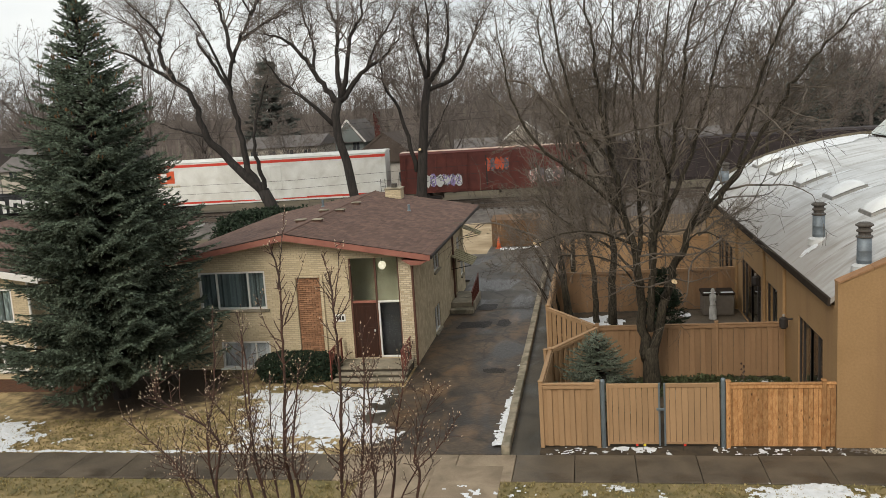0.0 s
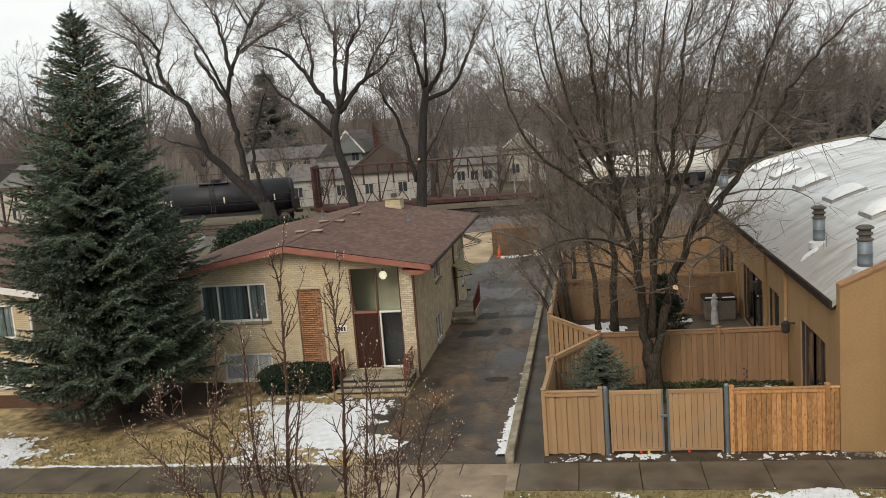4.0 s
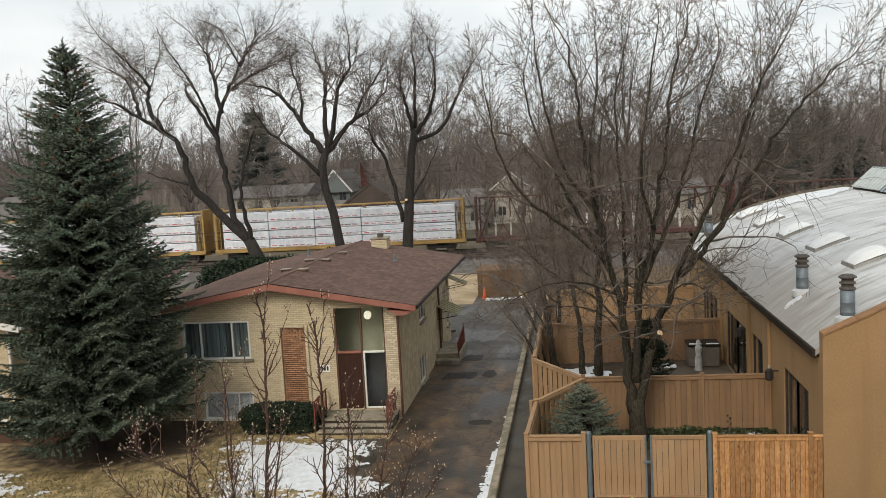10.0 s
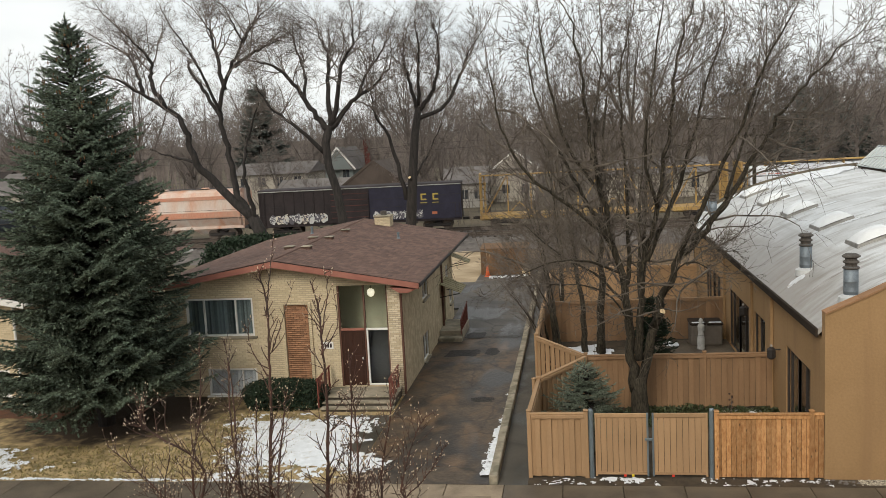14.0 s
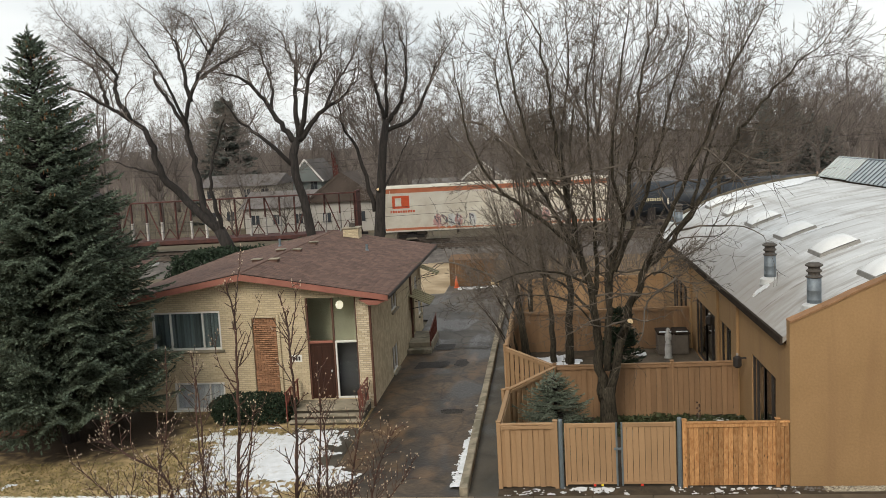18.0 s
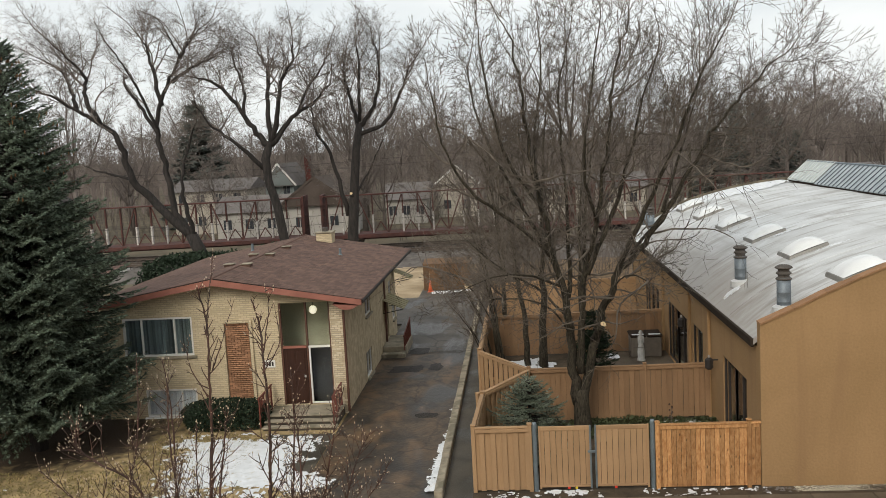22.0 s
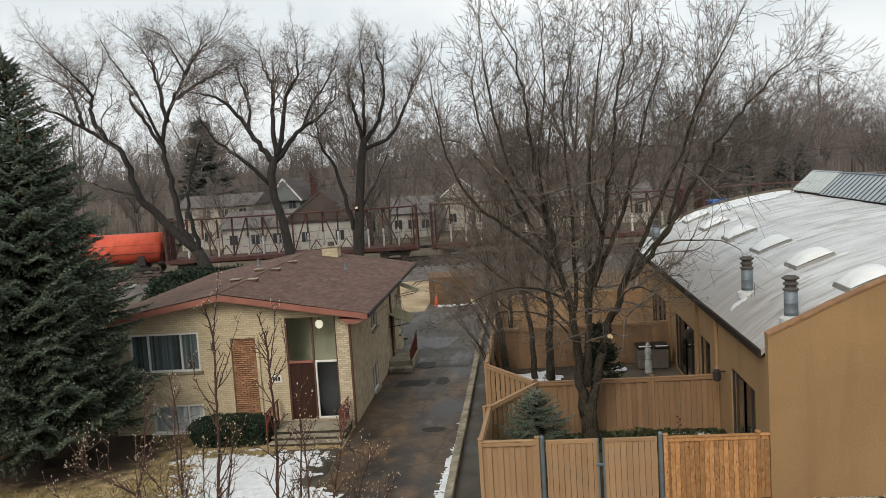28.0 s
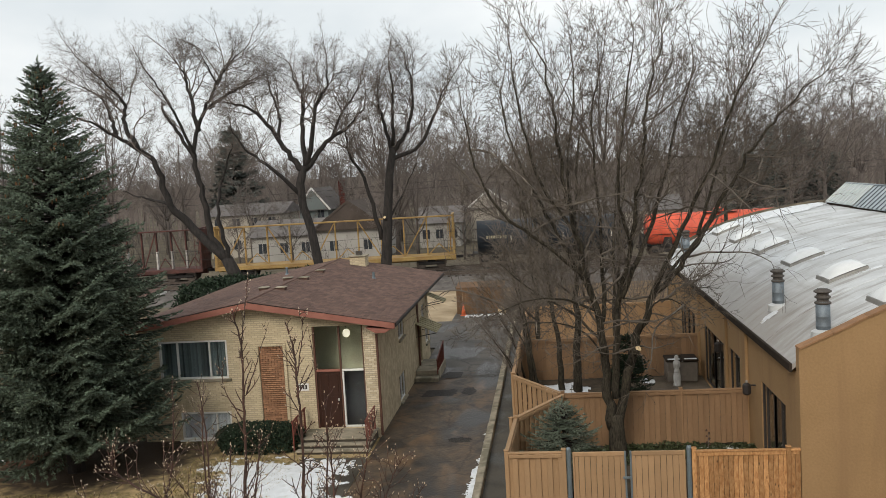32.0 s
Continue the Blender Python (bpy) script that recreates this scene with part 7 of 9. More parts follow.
def leaning_tree(a, b, r):
    THIN[0] = 0.0045
    Y = 62
    a.tube([(-22.2, Y, -0.2), (-22.6, Y, 1.4), (-23.0, Y, 2.8), (-23.5, Y, 3.9)], [0.62, 0.5, 0.46, 0.42], 12)
    sp = FINE
    limb(a, b, [(-23.3, Y, 3.6), (-26.2, Y, 6.6), (-27.6, Y - 0.5, 9.0), (-28.0, Y - 0.8, 11.2), (-29.8, Y - 1, 12.6), (-31.3, Y - 1.5, 13.7), (-33.4, Y - 2, 14.6)], 0.36, 0.05, sp, r, 11, 3.8, 0.55)
    limb(a, b, [(-29.0, Y - 1, 12.0), (-29.9, Y - 1, 14.0), (-29.8, Y - 1, 15.4), (-31.0, Y - 1, 16.8), (-32.4, Y - 1, 18.2)], 0.2, 0.04, sp, r, 12, 3.8, 0.3)
    limb(a, b, [(-30.5, Y - 1.2, 13.2), (-31.4, Y, 14.8), (-32.4, Y + 1, 16.0), (-33.8, Y + 1, 17.0)], 0.16, 0.04, sp, r, 11, 3.5, 0.25)
    limb(a, b, [(-23.5, Y, 3.9), (-24.5, Y + 0.3, 5.4), (-25.2, Y + 0.5, 9.1), (-25.4, Y + 0.5, 11.7), (-24.5, Y + 0.5, 14.6), (-23.4, Y + 0.5, 16.4), (-24.0, Y, 18.0)], 0.31, 0.05, sp, r, 10, 3.5, 0.62)
    limb(a, b, [(-25.0, Y + 0.5, 13.2), (-25.7, Y + 1, 16.0), (-26.2, Y + 1.4, 17.6), (-26.9, Y + 1.6, 18.6)], 0.18, 0.04, sp, r, 12, 3.6, 0.25)
    limb(a, b, [(-24.1, Y + 0.5, 14.8), (-22.6, Y + 0.2, 15.6), (-21.4, Y, 16.1), (-20.4, Y, 16.4)], 0.15, 0.04, sp, r, 10, 3.3, 0.25)
    limb(a, b, [(-23.4, Y + 0.5, 16.4), (-22.7, Y + 0.8, 17.6), (-21.8, Y + 1, 18.6)], 0.14, 0.04, sp, r, 10, 3.3, 0.2)
    limb(a, b, [(-25.4, Y + 0.5, 11.4), (-25.9, Y - 0.6, 13.6), (-26.6, Y - 1.2, 15.6), (-27.6, Y - 1.6, 17.4)], 0.14, 0.04, sp, r, 9, 3.2, 0.3)
    limb(a, b, [(-23.2, Y, 3.6), (-23.5, Y - 0.6, 6.0), (-23.5, Y - 0.8, 7.9), (-22.7, Y - 0.8, 10.5), (-21.9, Y - 1, 12.0)], 0.2, 0.04, sp, r, 8, 1.8, 0.5)
    limb(a, b, [(-26.8, Y, 7.4), (-28.2, Y + 0.6, 8.2), (-30.0, Y + 1.0, 8.6), (-31.6, Y + 1.2, 9.2)], 0.16, 0.04, sp, r, 5, 1.5, 0.4)
    limb(a, b, [(-25.4, Y + 0.4, 11.2), (-26.6, Y + 0.3, 13.3), (-27.5, Y + 0.3, 14.9)], 0.15, 0.1, sp, r, 1, 0.7, 0.7)


tree("silver_maple", (-22.0, 62, 0), "large bare leaning tree with forked dark limbs", leaning_tree, "bark2", "twig", 11)


def middle_tree(a, b, r):
    Y = 62
    a.tube([(-16.3, Y, -0.2), (-16.5, Y, 2.0), (-17.0, Y, 5.6), (-17.5, Y, 7.4), (-17.6, Y, 9.0), (-17.2, Y, 10.2)], [0.46, 0.36, 0.31, 0.29, 0.31, 0.28], 12)
    sp = FINE
    limb(a, b, [(-17.3, Y, 9.9), (-18.3, Y, 11.2), (-19.5, Y - 0.3, 13.3), (-20.8, Y - 0.6, 14.5), (-22.2, Y - 0.8, 15.0)], 0.25, 0.05, sp, r, 11, 3.2, 0.4)
    limb(a, b, [(-17.1, Y, 10.2), (-17.3, Y + 0.5, 13.4), (-17.1, Y + 0.5, 15.0), (-17.8, Y + 0.5, 16.8)], 0.22, 0.05, sp, r, 12, 3.3, 0.35)
    limb(a, b, [(-17.0, Y, 10.2), (-16.4, Y - 0.5, 12.0), (-15.9, Y - 0.8, 14.2), (-14.9, Y - 1, 15.7), (-14.9, Y - 1, 16.8)], 0.22, 0.05, sp, r, 12, 3.3, 0.35)
    limb(a, b, [(-17.1, Y, 10.0), (-15.5, Y, 11.8), (-13.7, Y, 12.9), (-12.5, Y, 14.2)], 0.22, 0.05, sp, r, 11, 3.3, 0.35)
    limb(a, b, [(-17.6, Y, 8.2), (-19.3, Y - 1, 10.2), (-21.0, Y - 1.3, 11.6), (-21.9, Y - 1.5, 13.2)], 0.18, 0.04, sp, r, 9, 2.9, 0.35)
    limb(a, b, [(-18.9, Y, 12.3), (-19.0, Y + 0.8, 14.0), (-19.6, Y + 1.2, 15.6), (-19.9, Y + 1.4, 16.8)], 0.13, 0.04, sp, r, 10, 2.9, 0.25)
    limb(a, b, [(-15.0, Y, 12.2), (-14.4, Y + 0.8, 13.8), (-13.4, Y + 1.2, 15.2), (-13.0, Y + 1.4, 16.2)], 0.12, 0.04, sp, r, 9, 2.9, 0.25)


elm = tree("elm_tree", (-16.3, 62, 0), "bare spreading tree with a twisted dark trunk", middle_tree, "bark2", "twig", 12)


def right_tree(a, b, r):
    Y = 66
    a.tube([(-12.6, Y, -0.2), (-12.5, Y, 2.2), (-12.1, Y, 6.5), (-11.8, Y, 9.2), (-11.4, Y, 11.2)], [0.5, 0.42, 0.34, 0.3, 0.26], 12)
    sp = FINE
    limb(a, b, [(-11.4, Y, 11.0), (-10.2, Y, 12.5), (-9.7, Y, 15.4), (-10.0, Y, 17.4)], 0.2, 0.04, sp, r, 12, 3.0, 0.3)
    limb(a, b, [(-11.5, Y, 11.0), (-12.1, Y + 0.5, 13.4), (-12.5, Y + 0.8, 15.2), (-12.3, Y + 1, 16.6)], 0.17, 0.04, sp, r, 11, 2.9, 0.3)
    limb(a, b, [(-12.7, Y, 4.4), (-13.5, Y - 0.4, 8.6), (-14.6, Y - 0.6, 11.0), (-14.8, Y - 0.8, 13.0)], 0.2, 0.04, sp, r, 9, 2.6, 0.5)
    limb(a, b, [(-11.5, Y, 10.4), (-9.4, Y, 11.3), (-8.2, Y, 13.4), (-7.6, Y, 14.8), (-6.6, Y, 16.2)], 0.18, 0.04, sp, r, 12, 3.0, 0.3)
    limb(a, b, [(-11.4, Y, 11.4), (-11.2, Y - 0.6, 13.6), (-11.0, Y - 1, 15.8), (-11.2, Y - 1, 17.4)], 0.16, 0.04, sp, r, 11, 2.9, 0.3)
    limb(a, b, [(-12.2, Y, 5.6), (-10.8, Y + 0.4, 8.0), (-9.8, Y + 0.6, 10.0)], 0.1, 0.03, sp, r, 6, 1.7, 0.4)


ash = tree("ash_tree", (-12.6, 66, 0), "tall slender bare tree beside the railway", right_tree, "bark2", "twig", 13)
THIN[0] = 0.007
part("pruned_stub", MB().tube([(-12.15, 65.95, 5.75), (-12.25, 65.7, 5.98), (-12.29, 65.52, 6.08)], [0.2, 0.16, 0.15], 10), M["bark2"], ash, smooth=True)
part("cut_face", MB().tube([(-12.29, 65.52, 6.08), (-12.293, 65.505, 6.09)], [0.11, 0.105], 14), M["cut"], ash, "pale sawn branch end")


def small_tree(x, y, hgt, lean, rad, stems=1):
    def build(a, b, r):
        sp = [None, (5, 0.6, 0.7, 4, 4, 0.25, 0.08), (4, 0.6, 0.7, 3, 3, 0.28, 0.06), (3, 0.55, 0.7, 2, 3, 0.3, 0.05)]
        for s in range(stems):
            lx, ly = lean + r.uniform(-1, 1) * (0.5 if stems > 1 else 0.1), r.uniform(-0.6, 0.6)
            x0 = x + r.uniform(-0.4, 0.4) * (stems > 1)
            limb(a, b, [(x0, y, -0.1), (x0 + lx * 0.15, y, hgt * 0.3), (x0 + lx * 0.45, y + ly * 0.5, hgt * 0.62), (x0 + lx, y + ly, hgt)], rad, rad * 0.18, sp, r, 9, hgt * 0.24, 0.35, 0.75)
    return build


for i, (x, y, hgt, lean, rad, st) in enumerate(((0.83, 36.0, 10.5, 0.4, 0.2, 1), (0.2, 36.2, 8.0, -0.9, 0.15, 1), (-0.8, 36.3, 6.8, -0.8, 0.075, 4), (-1.1, 37.2, 4.6, -2.3, 0.05, 4), (-1.1, 44.0, 8.5, -0.5, 0.12, 2), (2.6, 42.5, 10.0, 0.5, 0.16, 2), (-0.6, 50.0, 9.0, -0.6, 0.14, 2), (3.4, 49, 9.5, 0.3, 0.16, 2), (-1.4, 33.5, 3.6, -1.7, 0.04, 3))):
    tree("young_tree", (x, y, 0), "bare slender tree among the courtyard fences" if y < 46 else "bare slender trees by the rear lot", small_tree(x, y, hgt, lean, rad, st), "bark", "twig", 30 + i, "courtyard trees")


def street_tree():
    """The budding tree that stands nearest to the window; its top shoots rise into view."""
    t = thing("budding_tree", (-2.1, 6.0, 0), "budding young tree with red-brown shoots and pale buds", "tree")
    a, b, bud = MB(), MB(), MB()
    r = random.Random(23)

    def add_bud(p, d, s):
        d = (d + Vector((0, 0, 0.5))).normalized()
        u = rand_perp(d, r)
        w = d.cross(u)
        ring = [p + d * s * 0.7 + (u * math.cos(k * 1.257) + w * math.sin(k * 1.257)) * s * 0.62 for k in range(5)]
        bud.add([p - d * s * 0.2, *ring, p + d * s * 2.3], [(0, 1 + (k + 1) % 5, 1 + k) for k in range(5)] + [(6, 1 + k, 1 + (k + 1) % 5) for k in range(5)])

    def spur(p, d, ln, rad, depth):
        """A crooked side shoot that ends in a bud and turns upward."""
        n = max(2, int(ln / 0.035))
        q, e = [p], d
        for k in range(n):
            e = (e + rand_perp(e, r) * r.uniform(0.03, 0.22) + Vector((0, 0, 0.1))).normalized()
            q.append(q[-1] + e * ln / n)
        b.tube(q, [rad * (1 - 0.45 * k / n) for k in range(n + 1)], 5 if depth else 4, cap=False)
        add_bud(q[-1], e, r.uniform(0.0055, 0.0085))
        for k in range(1, n):
            dd = (q[k + 1] - q[k]).normalized()
            if depth and r.random() < 0.36:
                nd = (dd * 0.65 + rand_perp(dd, r) * 0.8).normalized()
                spur(q[k], nd, ln * r.uniform(0.2, 0.6), max(0.0021, rad * 0.75), depth - 1)
            elif r.random() < 0.3:
                o = rand_perp(dd, r)
                b.tube([q[k], q[k] + (o + dd * 0.6) * 0.014], [rad * 0.7, rad * 0.5], 3, cap=False)
                add_bud(q[k] + (o + dd * 0.6) * 0.014, o + dd, r.uniform(0.0035, 0.006))

    def stem(y, rad, pts, kids, side=0.3):
        """A stem through (x, z) stations at about y metres, with side shoots along it."""
        c = [Vector((x, y + r.uniform(-0.06, 0.06), z)) for x, z in pts]
        c = [c[0] * 2 - c[1], *c, c[-1] * 2 - c[-2]]
        line = []
        for i in range(1, len(c) - 2):
            for k in range(8):
                f = k / 8
                line.append(0.5 * ((2 * c[i]) + (c[i + 1] - c[i - 1]) * f + (2 * c[i - 1] - 5 * c[i] + 4 * c[i + 1] - c[i + 2]) * f * f + (3 * c[i] - 3 * c[i + 1] + c[i + 2] - c[i - 1]) * f ** 3))
        line.append(c[-2])
        n = len(line)
        line = [line[0]] + [p + Vector((r.uniform(-1, 1), r.uniform(-1, 1), 0)) * 0.004 for p in line[1:]]
        b.tube(line, [0.8 * rad * (1 - 0.76 * (k / (n - 1)) ** 0.85) * r.uniform(0.93, 1.1) for k in range(n)], 8)
        add_bud(line[-1], line[-1] - line[-2], 0.009)
        for i in range(n // 2, n - 1):
            if r.random() < 0.7:
                o = rand_perp((line[i + 1] - line[i]).normalized(), r)
                add_bud(line[i] + o * rad * 0.3, o + Vector((0, 0, 0.8)), r.uniform(0.0045, 0.007))
        for k in range(kids):
            f = 0.3 + 0.7 * (k + r.random()) / kids
            i = min(n - 2, int(f * (n - 1)))
            d = (line[i + 1] - line[i]).normalized()
            nd = (d * 0.75 + rand_perp(d, r) * r.uniform(0.5, 0.95)).normalized()
            spur(line[i], nd, side * r.uniform(0.25, 1.3) * (1.3 - 0.9 * f), max(0.0028, rad * 0.27 * (1 - 0.5 * f)), 2 if f < 0.7 else 1)

    a.tube([(-2.1, 6.0, -0.1), (-2.1, 6.0, 0.3), (-2.13, 6.02, 2.0), (-2.1, 6.0, 3.6)], [0.16, 0.11, 0.09, 0.075], 12)
    stem(6.0, 0.026, [(-2.1, 3.5), (-2.2, 5.0), (-2.28, 6.53), (-2.28, 6.9), (-2.26, 7.34), (-2.23, 7.8), (-2.22, 8.22), (-2.25, 8.49)], 44, 0.26)
    stem(6.0, 0.024, [(-2.1, 3.6), (-1.95, 5.0), (-1.89, 6.54), (-1.85, 6.99), (-1.84, 7.42), (-1.82, 7.97), (-1.85, 8.17), (-1.89, 8.38)], 44, 0.26)
    for st in ([(-2.22, 8.15), (-2.16, 8.47), (-2.14, 8.73)], [(-1.82, 8.0), (-1.78, 8.3), (-1.76, 8.48)], [(-1.83, 7.86), (-1.72, 8.05), (-1.71, 8.36)], [(-2.23, 7.86), (-2.1, 8.14), (-2.02, 8.38)], [(-2.24, 7.7), (-2.36, 7.95), (-2.37, 8.12)]):
        stem(6.0, 0.0065, st, 7, 0.12)
    stem(5.9, 0.017, [(-2.2, 4.6), (-2.78, 6.4), (-2.76, 7.03), (-3.08, 7.26), (-3.2, 7.39), (-3.19, 7.56)], 33, 0.34)
    stem(6.15, 0.017, [(-2.2, 4.4), (-2.9, 6.3), (-2.97, 6.9), (-2.87, 7.34), (-2.81, 7.98)], 33, 0.3)
    stem(6.2, 0.017, [(-2.2, 4.8), (-2.69, 6.5), (-2.66, 6.9), (-2.64, 7.47), (-2.66, 7.92)], 33, 0.3)
    stem(5.85, 0.017, [(-2.15, 4.8), (-2.43, 6.5), (-2.47, 6.94), (-2.5, 7.43), (-2.47, 7.88)], 33, 0.3)
    stem(5.8, 0.017, [(-2.1, 4.9), (-2.14, 6.5), (-2.16, 6.9), (-2.11, 7.38), (-2.04, 7.66)], 30, 0.3)
    stem(6.2, 0.017, [(-2.0, 4.6), (-1.78, 6.5), (-1.73, 6.9), (-1.71, 7.33), (-1.69, 7.82)], 33, 0.3)
    stem(5.85, 0.017, [(-2.0, 4.5), (-1.6, 6.5), (-1.58, 6.9), (-1.59, 7.33), (-1.58, 7.7)], 36, 0.34)
    stem(6.1, 0.017, [(-1.95, 4.4), (-1.52, 6.5), (-1.49, 6.9), (-1.39, 7.33), (-1.28, 7.72)], 28, 0.3)
    stem(5.95, 0.017, [(-1.95, 4.3), (-1.32, 6.5), (-1.29, 6.9), (-1.2, 7.22), (-1.09, 7.42)], 26, 0.3)
    stem(6.0, 0.011, [(-1.9, 6.0), (-1.85, 6.6), (-1.67, 6.77), (-1.36, 7.0)], 24, 0.3)
    stem(6.1, 0.011, [(-2.75, 6.1), (-3.03, 6.52), (-3.24, 6.71), (-3.4, 6.89)], 21, 0.26)
    stem(6.3, 0.011, [(-1.85, 5.6), (-1.45, 6.5), (-1.2, 6.8), (-1.0, 7.1)], 20, 0.26)
    stem(5.75, 0.011, [(-2.3, 5.8), (-2.55, 6.5), (-2.6, 6.9), (-2.75, 7.2)], 24, 0.3)
    stem(5.75, 0.011, [(-1.75, 5.8), (-1.68, 6.5), (-1.64, 6.8), (-1.5, 7.15)], 27, 0.3)
    stem(6.05, 0.013, [(-2.2, 4.7), (-2.95, 6.2), (-3.15, 6.75), (-3.4, 7.0), (-3.62, 7.14)], 24, 0.3)
    stem(5.9, 0.012, [(-2.3, 5.2), (-2.85, 6.3), (-3.05, 6.8), (-3.0, 7.15)], 22, 0.28)
    stem(6.2, 0.012, [(-2.3, 5.4), (-2.55, 6.4), (-2.72, 6.9), (-2.95, 7.3)], 24, 0.3)
    stem(6.0, 0.012, [(-2.2, 5.4), (-2.36, 6.5), (-2.4, 7.0), (-2.36, 7.5)], 24, 0.28)
    part("trunk", a, M["bark"], t, smooth=True)
    part("crown", b, M["redtwig"], t)
    part("bud_mass", bud, M["bud"], t, "swelling pale buds")


street_tree()


# ---- conifers ----
def brush(mb, p, d, ln, r, needles=9, size=0.16):
    """A shoot set with flat needles."""
    s = rand_perp(d, r)
    for k in range(needles):
        f = k / needles
        a = 2.4 * k
        q = rand_perp(d, r)
        base = p + d * ln * f
        tip = base + d * size * 0.75 + q * size * 0.62
        w = d.cross(q).normalized() * size * 0.17
        mb.add([base - w, base + w, tip], [(0, 1, 2)])
    mb.add([p - s * 0.03, p + s * 0.03, p + d * ln * 1.25], [(0, 1, 2)])


def conifer(name, loc, hgt, rad, label, whorl=0.3, dens=1.0, seed=3, size=0.16, mname="spruce", low=0.3, fullness=1.2):
    r = random.Random(seed)
    t = thing(name, loc, label, "tree")
    ox, oy, oz = loc
    trunk = MB().tube([(ox, oy, oz - 0.1), (ox, oy, oz + hgt * 0.5), (ox, oy, oz + hgt)], [hgt * 0.022, hgt * 0.013, 0.02], 8)
    part("trunk", trunk, M["bark2"], t)
    mb, wood = MB(), MB()
    z = low
    while z < hgt * 0.985:
        f = z / hgt
        R = rad * (1 - f ** fullness) * (0.72 + 0.28 * min(1.0, f / 0.42) if fullness > 1.5 else 1.0) * (1 - (0.15 if z < 8 else 0.05) * math.cos((z - 3.6) * 1.75)) + 0.12
        n = max(6, int((6 + 8 * (1 - f)) * dens))
        for k in range(n):
            a = 2 * math.pi * (k + r.random()) / n
            L = R * r.uniform(0.76, 1.07)
            out = Vector((math.cos(a), math.sin(a), 0))
            side = Vector((-math.sin(a), math.cos(a), 0))
            droop = -0.34 * (1 - f) + 0.25 * f + r.uniform(-0.14, 0.14)
            base = Vector((ox, oy, oz + z + r.uniform(-1.6, 1.6) * whorl * math.sqrt(1 - f)))
            steps = max(3, int(L / 0.26))
            prev = base
            for i in range(1, steps + 1):
                g = i / steps
                p = base + out * L * g + Vector((0, 0, L * (droop * g * 0.9 + 0.26 * g * g * (1.2 - f))))
                d = (p - prev).normalized()
                if g > 0.22:
                    spread = (0.12 + 0.42 * L * 0.3) * (1.15 - 0.85 * g) + 0.1
                    for s in (-1, 1):
                        m = max(1, int(spread / 0.22))
                        for q in range(m):
                            dd = (d * 0.75 + side * s * 0.8 + Vector((0, 0, r.uniform(-0.25, 0.12)))).normalized()
                            pp = p + side * s * spread * (q / m) + d * 0.12 * q + Vector((0, 0, -0.05 * q))
                            brush(mb, pp, dd, 0.26, r, 9, size)
                    brush(mb, p, d, 0.28, r, 8, size)
                prev = p
            wood.tube([base, base + out * L * 0.5 + Vector((0, 0, L * (droop * 0.45 + 0.06)))], [0.03 + 0.02 * (1 - f), 0.012], 4, cap=False)
        z += whorl * (1.0 - 0.35 * f)
    brush(mb, Vector((ox, oy, oz + hgt - 0.2)), Vector((0, 0, 1)), 0.4, r, 14, size)
    part("limb_wood", wood, M["bark2"], t)
    part("needles", mb, M[mname], t, "dense blue-green needled boughs")
    return t


